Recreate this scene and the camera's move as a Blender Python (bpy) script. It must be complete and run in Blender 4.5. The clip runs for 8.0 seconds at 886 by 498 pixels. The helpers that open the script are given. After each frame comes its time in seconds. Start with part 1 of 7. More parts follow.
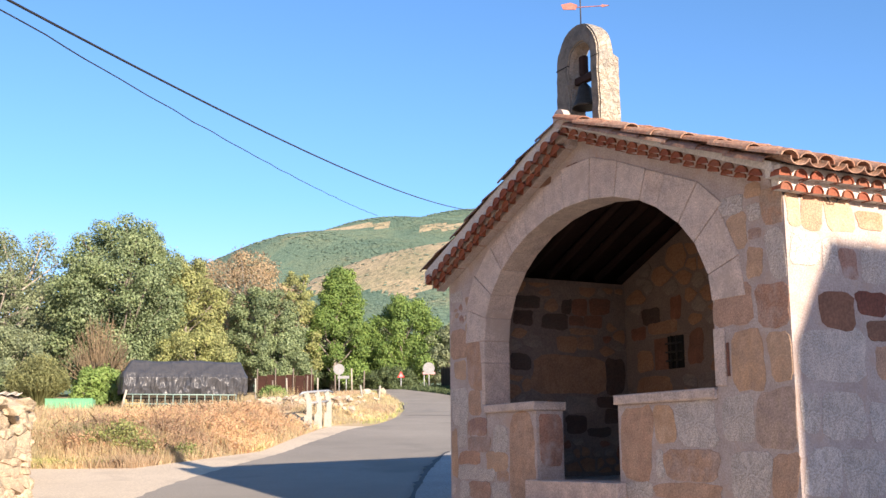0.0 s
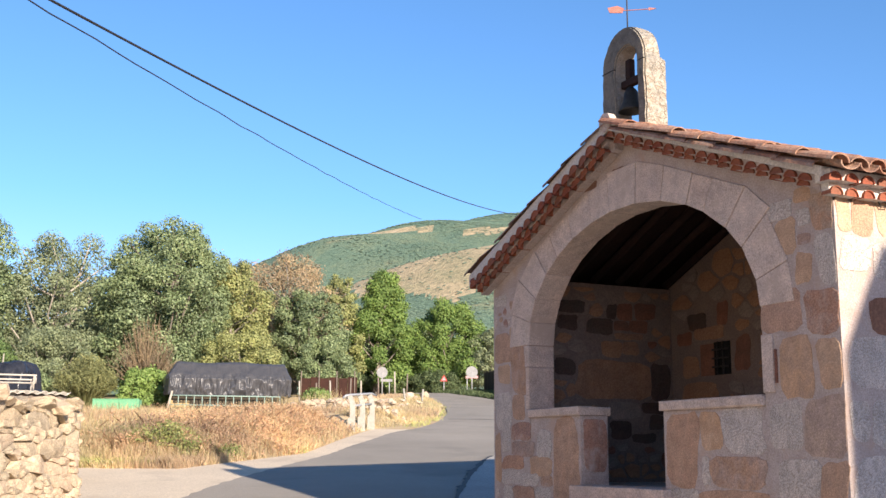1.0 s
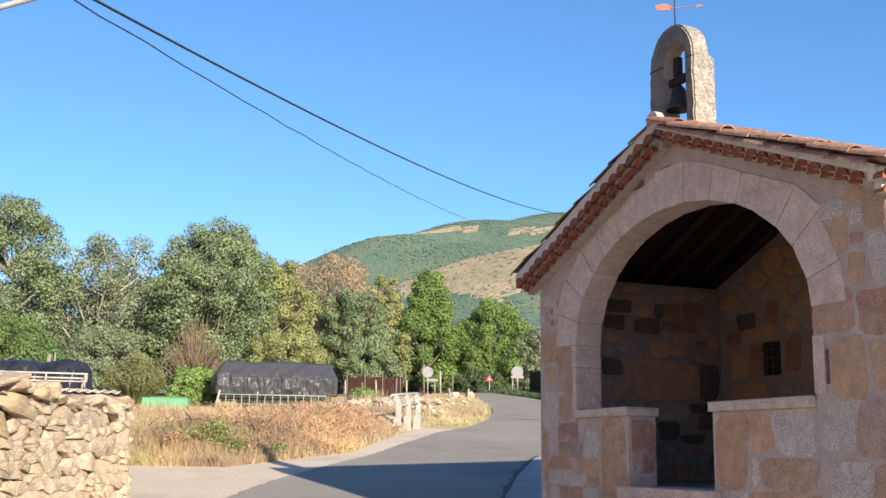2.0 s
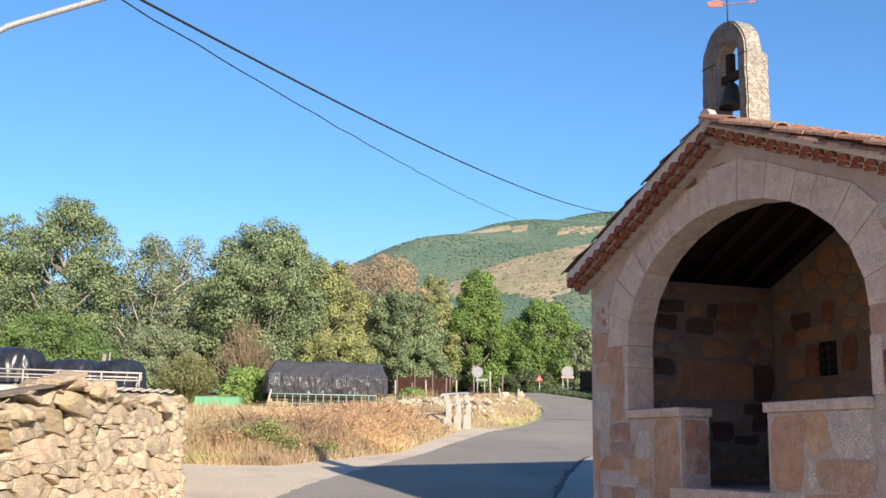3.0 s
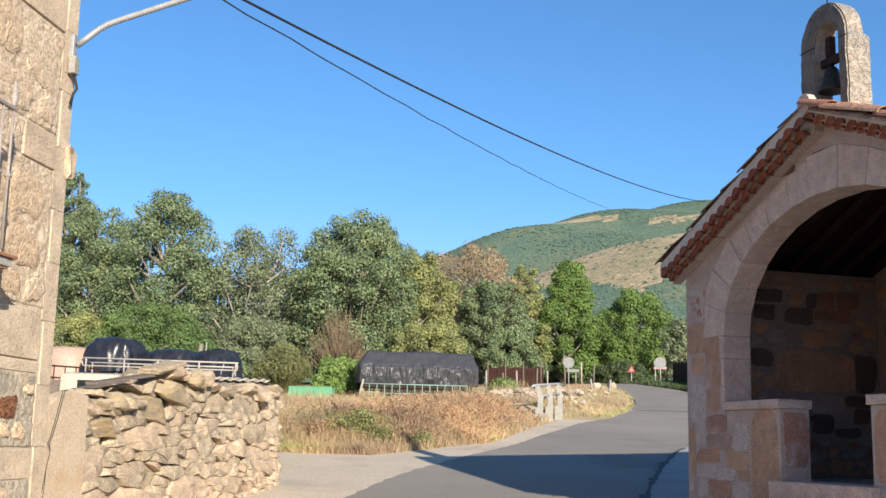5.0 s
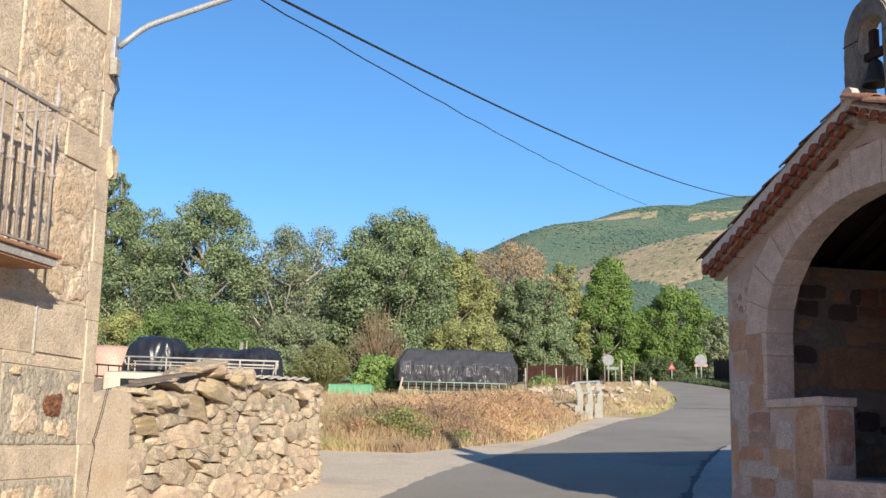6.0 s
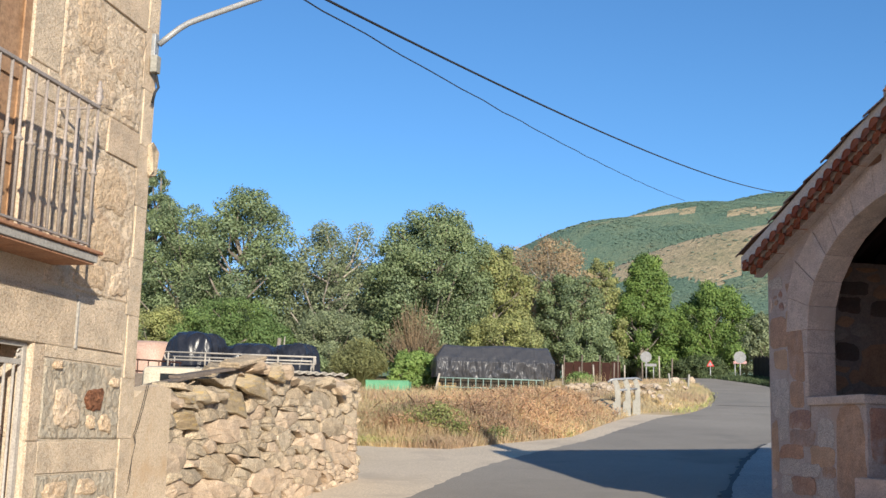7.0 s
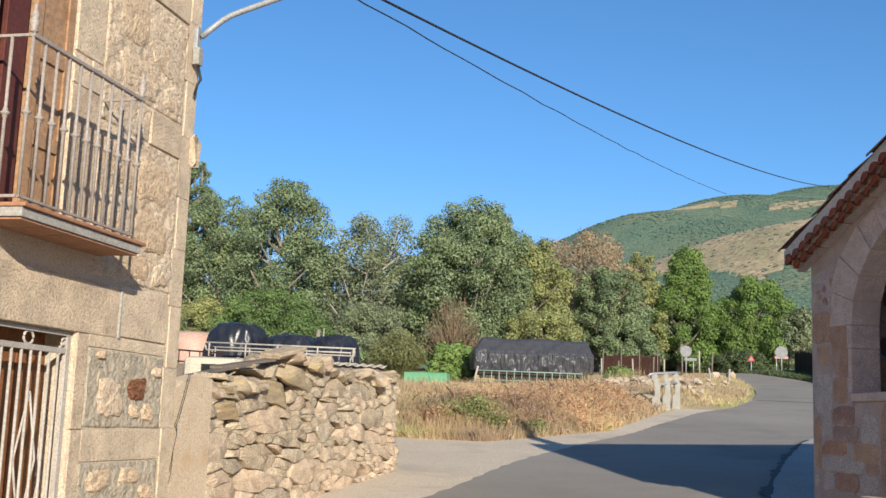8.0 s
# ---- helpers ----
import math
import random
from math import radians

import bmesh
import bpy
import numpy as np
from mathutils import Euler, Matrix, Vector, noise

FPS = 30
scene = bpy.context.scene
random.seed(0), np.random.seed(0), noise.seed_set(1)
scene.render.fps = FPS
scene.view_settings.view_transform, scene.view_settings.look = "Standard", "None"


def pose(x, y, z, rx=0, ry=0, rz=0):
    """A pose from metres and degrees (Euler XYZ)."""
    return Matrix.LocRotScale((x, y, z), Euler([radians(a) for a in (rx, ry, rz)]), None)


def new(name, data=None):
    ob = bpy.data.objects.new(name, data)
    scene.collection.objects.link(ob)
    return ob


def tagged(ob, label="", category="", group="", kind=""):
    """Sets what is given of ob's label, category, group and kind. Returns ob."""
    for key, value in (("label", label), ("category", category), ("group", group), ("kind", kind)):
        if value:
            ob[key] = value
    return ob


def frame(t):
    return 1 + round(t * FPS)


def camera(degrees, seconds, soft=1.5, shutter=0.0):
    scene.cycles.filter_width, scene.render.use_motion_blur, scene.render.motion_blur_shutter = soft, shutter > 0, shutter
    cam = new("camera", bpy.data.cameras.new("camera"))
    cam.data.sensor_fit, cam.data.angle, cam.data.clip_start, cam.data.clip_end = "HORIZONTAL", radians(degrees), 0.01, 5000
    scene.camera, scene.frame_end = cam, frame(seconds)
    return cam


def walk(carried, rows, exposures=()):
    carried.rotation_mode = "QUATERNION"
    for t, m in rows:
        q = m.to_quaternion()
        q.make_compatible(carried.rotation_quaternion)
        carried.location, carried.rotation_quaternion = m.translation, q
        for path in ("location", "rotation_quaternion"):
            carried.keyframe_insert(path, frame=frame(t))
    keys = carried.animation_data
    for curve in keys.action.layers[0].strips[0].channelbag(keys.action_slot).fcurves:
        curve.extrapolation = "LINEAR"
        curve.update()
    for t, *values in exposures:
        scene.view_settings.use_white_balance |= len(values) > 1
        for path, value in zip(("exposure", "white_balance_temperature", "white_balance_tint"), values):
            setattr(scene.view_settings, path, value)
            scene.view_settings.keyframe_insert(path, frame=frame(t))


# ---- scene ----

# ---- camera: a hand-held pan, almost on the spot ----
cam = camera(43.0, 8.0)
ROWS = [
    (0.0, 0.0000, 0.0000, 1.500, 100.086, 0.492, 0.088),
    (0.5, -0.0065, 0.0032, 1.500, 100.234, 0.231, 1.176),
    (1.0, -0.0128, 0.0064, 1.500, 100.287, -0.189, 2.212),
    (1.5, -0.0188, 0.0094, 1.500, 100.276, -0.368, 3.254),
    (3.0, -0.0404, 0.0202, 1.500, 100.227, -0.780, 6.983),
    (3.5, -0.0462, 0.0231, 1.500, 100.171, -0.862, 8.005),
    (4.0, -0.0535, 0.0267, 1.500, 100.010, -1.031, 9.247),
    (4.5, -0.0603, 0.0301, 1.500, 99.787, -1.171, 10.418),
    (6.0, -0.0779, 0.0390, 1.500, 99.521, -1.228, 13.511),
    (6.5, -0.0828, 0.0414, 1.500, 99.429, -1.308, 14.360),
    (7.0, -0.0886, 0.0443, 1.500, 99.284, -1.530, 15.354),
    (7.5, -0.0939, 0.0469, 1.500, 99.132, -1.915, 16.209),
    (8.0, -0.1000, 0.0500, 1.500, 98.846, -2.109, 17.267),
]
walk(cam, [(t, pose(x, y, z, rx, ry, rz)) for t, x, y, z, rx, ry, rz in ROWS],
     exposures=[(0.0, 1.355, 6750, 17), (1.5, 1.16, 6480, 13.5), (3.0, 1.065, 6400, 12.5), (4.0, 0.935, 6300, 11), (6.0, 0.79, 6230, 10), (8.0, 0.635, 6160, 9)])

# ---- light: low morning sun from behind on the right, clear sky ----
SUN_AZ, SUN_EL = 32.4, 18.4
SUN_DIR = Vector((math.sin(radians(SUN_AZ)) * math.cos(radians(SUN_EL)),
                  -math.cos(radians(SUN_AZ)) * math.cos(radians(SUN_EL)), math.sin(radians(SUN_EL))))
world = bpy.data.worlds.new("sky")
scene.world = world
world.use_nodes = True
wn = world.node_tree
sky = wn.nodes.new("ShaderNodeTexSky")
sky.sky_type = "NISHITA"
sky.sun_disc = False
sky.sun_elevation = radians(SUN_EL)
sky.sun_rotation = radians(180 - SUN_AZ)
sky.air_density, sky.dust_density, sky.ozone_density, sky.altitude = 1.0, 0.65, 5.2, 900
tint = wn.nodes.new("ShaderNodeHueSaturation")
tint.inputs["Hue"].default_value, tint.inputs["Saturation"].default_value = 0.4965, 1.05
wn.links.new(sky.outputs["Color"], tint.inputs["Color"])
# summer haze: the sky pales towards the horizon
way = wn.nodes.new("ShaderNodeTexCoord")
split = wn.nodes.new("ShaderNodeSeparateXYZ")
pale = wn.nodes.new("ShaderNodeValToRGB")
pale.color_ramp.elements[0].position, pale.color_ramp.elements[0].color = 0.0, (1.50, 0.98, 0.97, 1)
pale.color_ramp.elements[1].position, pale.color_ramp.elements[1].color = 0.22, (1.0, 1.0, 1.0, 1)
hazy = wn.nodes.new("ShaderNodeMix")
hazy.data_type, hazy.blend_type = "RGBA", "MULTIPLY"
hazy.inputs[0].default_value = 1.0
wn.links.new(way.outputs["Generated"], split.inputs[0])
wn.links.new(split.outputs["Z"], pale.inputs["Fac"])
wn.links.new(tint.outputs["Color"], hazy.inputs[6])
wn.links.new(pale.outputs["Color"], hazy.inputs[7])
wn.links.new(hazy.outputs[2], wn.nodes["Background"].inputs["Color"])
wn.nodes["Background"].inputs["Strength"].default_value = 0.100
sun_data = bpy.data.lights.new("sun", "SUN")
sun_data.energy, sun_data.angle, sun_data.color = 5.0, radians(0.53), (1.0, 0.88, 0.70)
sun = new("sun", sun_data)
sun.matrix_world = Matrix.Translation((20, -30, 40)) @ (-SUN_DIR).to_track_quat("-Z", "Y").to_matrix().to_4x4()

# ---- materials ----
def ramp(nt, stops, interpolation="LINEAR"):
    node = nt.nodes.new("ShaderNodeValToRGB")
    node.color_ramp.interpolation = interpolation
    els = node.color_ramp.elements
    while len(els) < len(stops):
        els.new(0.5)
    for el, (p, c) in zip(els, stops):
        el.position, el.color = p, (*c, 1)
    return node


def noise_node(nt, coords, scale, detail=6, rough=0.6, dist=0.0):
    n = nt.nodes.new("ShaderNodeTexNoise")
    n.inputs["Scale"].default_value, n.inputs["Detail"].default_value = scale, detail
    n.inputs["Roughness"].default_value, n.inputs["Distortion"].default_value = rough, dist
    nt.links.new(coords, n.inputs["Vector"])
    return n


def mix_col(nt, fac, a, b, mode="MIX"):
    m = nt.nodes.new("ShaderNodeMix")
    m.data_type, m.blend_type = "RGBA", mode
    for sock, v in ((m.inputs[0], fac), (m.inputs[6], a), (m.inputs[7], b)):
        if isinstance(v, bpy.types.NodeSocket):
            nt.links.new(v, sock)
        elif isinstance(v, (int, float)):
            sock.default_value = v
        else:
            sock.default_value = (*v, 1)
    return m.outputs[2]


def surface(name, palette, large=1.0, grain=40.0, rough=0.85, bump=0.3, depth=0.01, vary="none",
            speck=0.35, metal=0.0, stain=None, stain_scale=2.0, interp="LINEAR", space="Object", pit=0.0, pit_dark=0.6, patchy=0.0):
    """A node material: a palette chosen by noise, by the object's random or by the island's, with grain, stains and relief."""
    m = bpy.data.materials.new(name)
    m.use_nodes = True
    nt = m.node_tree
    b = nt.nodes["Principled BSDF"]
    tc = nt.nodes.new("ShaderNodeTexCoord")
    co = tc.outputs["Object"]
    if space == "World":
        co = nt.nodes.new("ShaderNodeNewGeometry").outputs["Position"]
    big = noise_node(nt, co, large, 5, 0.6)
    fine = noise_node(nt, co, grain, 4, 0.7)
    n = len(palette)
    stops = [(i / max(1, n - 1), c) for i, c in enumerate(palette)]
    if vary == "none":
        stops = [(0.3 + 0.4 * p, c) for p, c in stops]
        r = ramp(nt, stops, interp)
        nt.links.new(big.outputs["Fac"], r.inputs["Fac"])
        col = r.outputs["Color"]
    else:
        r = ramp(nt, stops, interp)
        if vary == "object":
            src = nt.nodes.new("ShaderNodeObjectInfo").outputs["Random"]
        else:
            src = nt.nodes.new("ShaderNodeNewGeometry").outputs["Random Per Island"]
        nt.links.new(src, r.inputs["Fac"])
        shade = ramp(nt, [(0.3, (0.72, 0.72, 0.72)), (0.7, (1.15, 1.12, 1.08))])
        nt.links.new(big.outputs["Fac"], shade.inputs["Fac"])
        base = r.outputs["Color"]
        if patchy:
            other = nt.nodes.new("ShaderNodeMath")
            other.operation = "FRACT"
            plus = nt.nodes.new("ShaderNodeMath")
            plus.inputs[1].default_value = 0.37
            nt.links.new(src, plus.inputs[0])
            nt.links.new(plus.outputs[0], other.inputs[0])
            r2 = ramp(nt, stops, interp)
            nt.links.new(other.outputs[0], r2.inputs["Fac"])
            blot = noise_node(nt, co, patchy, 6, 0.7, 0.6)
            br = ramp(nt, [(0.44, (0, 0, 0)), (0.60, (0.85, 0.85, 0.85))])
            nt.links.new(blot.outputs["Fac"], br.inputs["Fac"])
            base = mix_col(nt, br.outputs["Color"], base, r2.outputs["Color"])
        col = mix_col(nt, 1.0, base, shade.outputs["Color"], "MULTIPLY")
    sp = ramp(nt, [(0.3, (1 - speck,) * 3), (0.7, (1 + 0.5 * speck,) * 3)])
    nt.links.new(fine.outputs["Fac"], sp.inputs["Fac"])
    col = mix_col(nt, 1.0, col, sp.outputs["Color"], "MULTIPLY")
    # the pit mask darkens the colour too, painting shade into the hollows
    if pit:
        hollow = noise_node(nt, co, pit, 3, 0.55, 0.8)
        pr = ramp(nt, [(0.36, (0, 0, 0)), (0.52, (1, 1, 1))])
        nt.links.new(hollow.outputs["Fac"], pr.inputs["Fac"])
        pc = ramp(nt, [(0.0, (pit_dark, pit_dark * 0.95, pit_dark * 0.88)), (1.0, (1.04, 1.04, 1.04))])
        nt.links.new(pr.outputs["Color"], pc.inputs["Fac"])
        col = mix_col(nt, 1.0, col, pc.outputs["Color"], "MULTIPLY")
    if stain:
        s = noise_node(nt, co, stain_scale, 6, 0.65, 0.4)
        sr = ramp(nt, [(0.52, (0, 0, 0)), (0.68, (1, 1, 1))])
        nt.links.new(s.outputs["Fac"], sr.inputs["Fac"])
        col = mix_col(nt, sr.outputs["Color"], col, stain)
    nt.links.new(col, b.inputs["Base Color"])
    b.inputs["Roughness"].default_value, b.inputs["Metallic"].default_value = rough, metal
    b.inputs["Specular IOR Level"].default_value = 0.25
    bp = nt.nodes.new("ShaderNodeBump")
    bp.inputs["Strength"].default_value, bp.inputs["Distance"].default_value = bump, depth
    add = nt.nodes.new("ShaderNodeMath")
    nt.links.new(fine.outputs["Fac"], add.inputs[0])
    nt.links.new(big.outputs["Fac"], add.inputs[1])
    height = add.outputs[0]
    if pit:
        deep = nt.nodes.new("ShaderNodeMath")
        nt.links.new(height, deep.inputs[0])
        nt.links.new(pr.outputs["Color"], deep.inputs[1])
        height = deep.outputs[0]
    nt.links.new(height, bp.inputs["Height"])
    nt.links.new(bp.outputs["Normal"], b.inputs["Normal"])
    return m


def foliage(name, palette, translucent=0.3):
    m = bpy.data.materials.new(name)
    m.use_nodes = True
    nt = m.node_tree
    b = nt.nodes["Principled BSDF"]
    r = ramp(nt, [(i / max(1, len(palette) - 1), c) for i, c in enumerate(palette)])
    nt.links.new(nt.nodes.new("ShaderNodeNewGeometry").outputs["Random Per Island"], r.inputs["Fac"])
    co = nt.nodes.new("ShaderNodeNewGeometry").outputs["Position"]
    big = noise_node(nt, co, 0.6, 3, 0.6)
    shade = ramp(nt, [(0.3, (0.7, 0.72, 0.75)), (0.7, (1.25, 1.2, 1.05))])
    nt.links.new(big.outputs["Fac"], shade.inputs["Fac"])
    col = mix_col(nt, 1.0, r.outputs["Color"], shade.outputs["Color"], "MULTIPLY")
    nt.links.new(col, b.inputs["Base Color"])
    b.inputs["Roughness"].default_value = 0.65
    b.inputs["Specular IOR Level"].default_value = 0.25
    t = nt.nodes.new("ShaderNodeBsdfTranslucent")
    nt.links.new(col, t.inputs["Color"])
    mx = nt.nodes.new("ShaderNodeMixShader")
    mx.inputs["Fac"].default_value = translucent
    nt.links.new(b.outputs["BSDF"], mx.inputs[1])
    nt.links.new(t.outputs["BSDF"], mx.inputs[2])
    nt.links.new(mx.outputs[0], nt.nodes["Material Output"].inputs["Surface"])
    return m


M_ASPHALT = surface("asphalt", [(0.249, 0.226, 0.194), (0.31, 0.28, 0.239)], 0.35, 60, 0.9, 0.3, 0.006, speck=0.3, stain=(0.211, 0.193, 0.167), stain_scale=0.5)
M_CONCRETE = surface("worn_concrete", [(0.54, 0.456, 0.349), (0.636, 0.539, 0.411)], 0.5, 30, 0.9, 0.4, 0.01, speck=0.3, stain=(0.444, 0.372, 0.288), stain_scale=0.8)
# used for the tarred joint and for the painted cable shadow
M_TAR_SHADOW = surface("tar_and_shadow_dark", [(0.05, 0.05, 0.05), (0.08, 0.08, 0.078)], 2, 40, 0.7, 0.2, 0.004)
M_PAVING = surface("pavement_concrete", [(0.334, 0.321, 0.296), (0.417, 0.397, 0.367)], 0.8, 30, 0.9, 0.3, 0.008)
M_MORTAR = surface("lime_mortar", [(0.392, 0.316, 0.284), (0.523, 0.439, 0.407)], 4, 60, 0.95, 0.8, 0.014, stain=(0.427, 0.316, 0.26), stain_scale=3.2)
M_STONE = surface("chapel_stone", [(0.479, 0.32, 0.23), (0.479, 0.273, 0.176), (0.445, 0.353, 0.318), (0.513, 0.306, 0.209), (0.479, 0.362, 0.285), (0.445, 0.238, 0.164)],
                  7, 70, 0.92, 0.9, 0.012, vary="object", speck=0.45, patchy=5.0)
M_STONE_BR = surface("red_brown_stone", [(0.436, 0.242, 0.182), (0.349, 0.198, 0.162), (0.401, 0.305, 0.267), (0.48, 0.26, 0.162), (0.314, 0.242, 0.229)],
                     4, 60, 0.92, 0.9, 0.012, vary="object", speck=0.4, patchy=3.0, stain=(0.454, 0.367, 0.333), stain_scale=4.0)
M_STONE_RED = surface("iron_red_stone", [(0.16, 0.06, 0.045), (0.23, 0.12, 0.08), (0.11, 0.07, 0.06)], 5, 40, 0.85, 0.5, 0.01, vary="object")
M_VOUSS = surface("dressed_granite", [(0.59, 0.479, 0.424), (0.641, 0.533, 0.48), (0.564, 0.444, 0.387)], 6, 65, 0.92, 0.8, 0.010, vary="object", speck=0.42, patchy=5.0, stain=(0.445, 0.355, 0.304), stain_scale=3.0)
M_OCHRE = surface("ochre_sandstone", [(0.518, 0.348, 0.239), (0.552, 0.387, 0.276), (0.484, 0.321, 0.228), (0.536, 0.339, 0.212)], 6, 80, 0.92, 0.8, 0.010, vary="object", speck=0.4, patchy=5.0)
M_GRANITE = surface("coarse_granite", [(0.569, 0.513, 0.488), (0.618, 0.555, 0.524), (0.528, 0.471, 0.434)], 5, 85, 0.92, 0.7, 0.008, vary="object", speck=0.5, patchy=7.0, pit=70, pit_dark=0.86)
# darker stone and mortar tones, used only inside the porch
M_INDARK = surface("dark_slate_stone", [(0.075, 0.047, 0.04), (0.105, 0.066, 0.055), (0.09, 0.07, 0.06)], 4, 50, 0.92, 0.5, 0.012, vary="object", patchy=5.0)
M_INRED = surface("dark_red_stone", [(0.20, 0.09, 0.06), (0.25, 0.12, 0.08), (0.17, 0.09, 0.066)], 4, 50, 0.92, 0.5, 0.012, vary="object", patchy=5.0)
M_INWARM = surface("dark_sandstone", [(0.30, 0.165, 0.10), (0.36, 0.20, 0.12), (0.27, 0.165, 0.115)], 4, 50, 0.92, 0.5, 0.012, vary="object", patchy=4.0)
M_INGREY = surface("dark_granite", [(0.23, 0.185, 0.165), (0.28, 0.22, 0.19), (0.20, 0.15, 0.13)], 4, 50, 0.92, 0.5, 0.012, vary="object", patchy=4.0)
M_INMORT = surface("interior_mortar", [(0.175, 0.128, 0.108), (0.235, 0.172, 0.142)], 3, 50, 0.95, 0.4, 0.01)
M_PLASTER = surface("lime_plaster", [(0.548, 0.506, 0.465), (0.631, 0.581, 0.531)], 4, 60, 0.95, 0.3, 0.006)
M_TILE = surface("clay_tile", [(0.292, 0.138, 0.0919), (0.367, 0.188, 0.125), (0.326, 0.196, 0.146), (0.434, 0.288, 0.217), (0.251, 0.142, 0.109)], 8, 50, 0.88, 0.5, 0.01, vary="object", speck=0.55, patchy=7.0,
                 stain=(0.276, 0.238, 0.192), stain_scale=6)
# redder, darker clay for the tile ends at verge and eaves
M_TILE_IN = surface("deep_red_clay_tile", [(0.256, 0.0752, 0.0451), (0.32, 0.113, 0.0639), (0.241, 0.0981, 0.0639)], 8, 50, 0.85, 0.3, 0.006, vary="object")
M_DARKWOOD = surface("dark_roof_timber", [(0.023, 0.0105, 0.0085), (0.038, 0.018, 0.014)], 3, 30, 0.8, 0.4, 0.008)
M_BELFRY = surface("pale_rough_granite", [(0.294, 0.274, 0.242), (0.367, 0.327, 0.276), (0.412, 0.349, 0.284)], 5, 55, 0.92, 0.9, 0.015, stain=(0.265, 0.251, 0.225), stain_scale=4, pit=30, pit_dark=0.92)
# lichen grey, darkened further to hold the shade of the belfry front
M_LICHEN_SHADE = surface("lichened_shaded_face", [(0.13, 0.125, 0.115), (0.19, 0.175, 0.155), (0.25, 0.22, 0.185)], 6, 55, 0.95, 0.8, 0.015, stain=(0.10, 0.10, 0.09), stain_scale=8)
M_BRONZE = surface("old_bronze", [(0.05, 0.045, 0.04), (0.08, 0.07, 0.055)], 6, 40, 0.55, 0.1, 0.004, metal=0.7)
M_IRON = surface("dark_iron", [(0.04, 0.038, 0.036), (0.07, 0.06, 0.055)], 8, 60, 0.6, 0.1, 0.003, metal=0.5)
M_VANE = surface("faded_red_paint", [(0.334, 0.125, 0.1), (0.401, 0.167, 0.134)], 8, 40, 0.6, 0.1, 0.003)
M_HOUSE = surface("house_granite", [(0.565, 0.462, 0.345), (0.643, 0.539, 0.411), (0.584, 0.472, 0.353)], 3.5, 90, 0.92, 0.6, 0.008, vary="object", speck=0.4, pit=45, pit_dark=0.9)
M_HMORT = surface("house_mortar", [(0.526, 0.439, 0.33), (0.604, 0.512, 0.392)], 3, 80, 0.95, 0.6, 0.008, stain=(0.457, 0.405, 0.325), stain_scale=2.5, pit=45, pit_dark=0.9)
M_HROUGH = surface("rough_masonry", [(0.486, 0.385, 0.269), (0.613, 0.501, 0.373), (0.545, 0.423, 0.298)], 5, 70, 0.95, 0.7, 0.01, stain=(0.486, 0.357, 0.239), stain_scale=3, pit=34, pit_dark=0.88)
M_HPATCH = surface("smeared_mortar", [(0.359, 0.321, 0.251), (0.434, 0.38, 0.296), (0.384, 0.338, 0.263)], 9, 60, 0.95, 0.7, 0.012, stain=(0.501, 0.409, 0.301), stain_scale=5.0, pit=20, pit_dark=0.9)
M_HSTONE = surface("pale_rubble_stone", [(0.643, 0.524, 0.392), (0.593, 0.452, 0.306), (0.623, 0.492, 0.353)], 8, 70, 0.95, 0.7, 0.01, vary="object", pit=26, pit_dark=0.88)
M_HRUST = surface("rust_red_stone", [(0.217, 0.0919, 0.0501), (0.301, 0.142, 0.0751)], 12, 60, 0.9, 0.9, 0.015, pit=30)
M_WOOD = surface("varnished_wood", [(0.167, 0.0668, 0.025), (0.267, 0.117, 0.0459)], 6, 30, 0.5, 0.15, 0.004)
# lighter copy of the varnished wood, sunlight on the leaf put into its colour
M_SHUTTER = surface("sunlit_varnished_pine", [(0.276, 0.159, 0.0835), (0.367, 0.225, 0.125), (0.317, 0.184, 0.1)], 5, 30, 0.45, 0.15, 0.004)
M_WOODTRIM = surface("reddish_wood_frame", [(0.0835, 0.025, 0.0209), (0.117, 0.0376, 0.0292)], 6, 30, 0.55, 0.1, 0.004)
M_RAIL = surface("grey_painted_iron", [(0.267, 0.234, 0.209), (0.334, 0.292, 0.267)], 6, 60, 0.5, 0.08, 0.002)
M_WHITEIRON = surface("white_painted_iron", [(0.351, 0.321, 0.284), (0.434, 0.401, 0.359)], 6, 60, 0.5, 0.08, 0.002)
M_GALV = surface("galvanised_steel", [(0.301, 0.317, 0.334), (0.384, 0.401, 0.417)], 10, 60, 0.45, 0.05, 0.002, metal=0.3)
M_TERRA = surface("terracotta_edge", [(0.317, 0.159, 0.0919), (0.384, 0.209, 0.125)], 6, 50, 0.85, 0.2, 0.004)
M_SLABCON = surface("grey_concrete", [(0.301, 0.284, 0.259), (0.384, 0.367, 0.334)], 3, 40, 0.9, 0.2, 0.005)
M_DRY = surface("dry_wall_stone", [(0.497, 0.412, 0.303), (0.573, 0.479, 0.353), (0.411, 0.348, 0.262), (0.536, 0.446, 0.325), (0.354, 0.304, 0.235), (0.488, 0.39, 0.275), (0.593, 0.502, 0.379)],
                7, 55, 0.95, 0.8, 0.015, vary="object", speck=0.5, patchy=6.0)
M_DRYWARM = surface("warm_wall_stone", [(0.518, 0.412, 0.308), (0.569, 0.458, 0.345), (0.468, 0.368, 0.269), (0.51, 0.393, 0.284), (0.408, 0.339, 0.26)],
                    8, 60, 0.95, 0.6, 0.01, vary="object", speck=0.4, patchy=6.0)
M_DRYGOLD = surface("golden_lichen_stone", [(0.44, 0.37, 0.27), (0.52, 0.43, 0.30), (0.47, 0.37, 0.24)], 6, 50, 0.95, 0.8, 0.015, vary="object", speck=0.5, stain=(0.53, 0.38, 0.15), stain_scale=4.5)
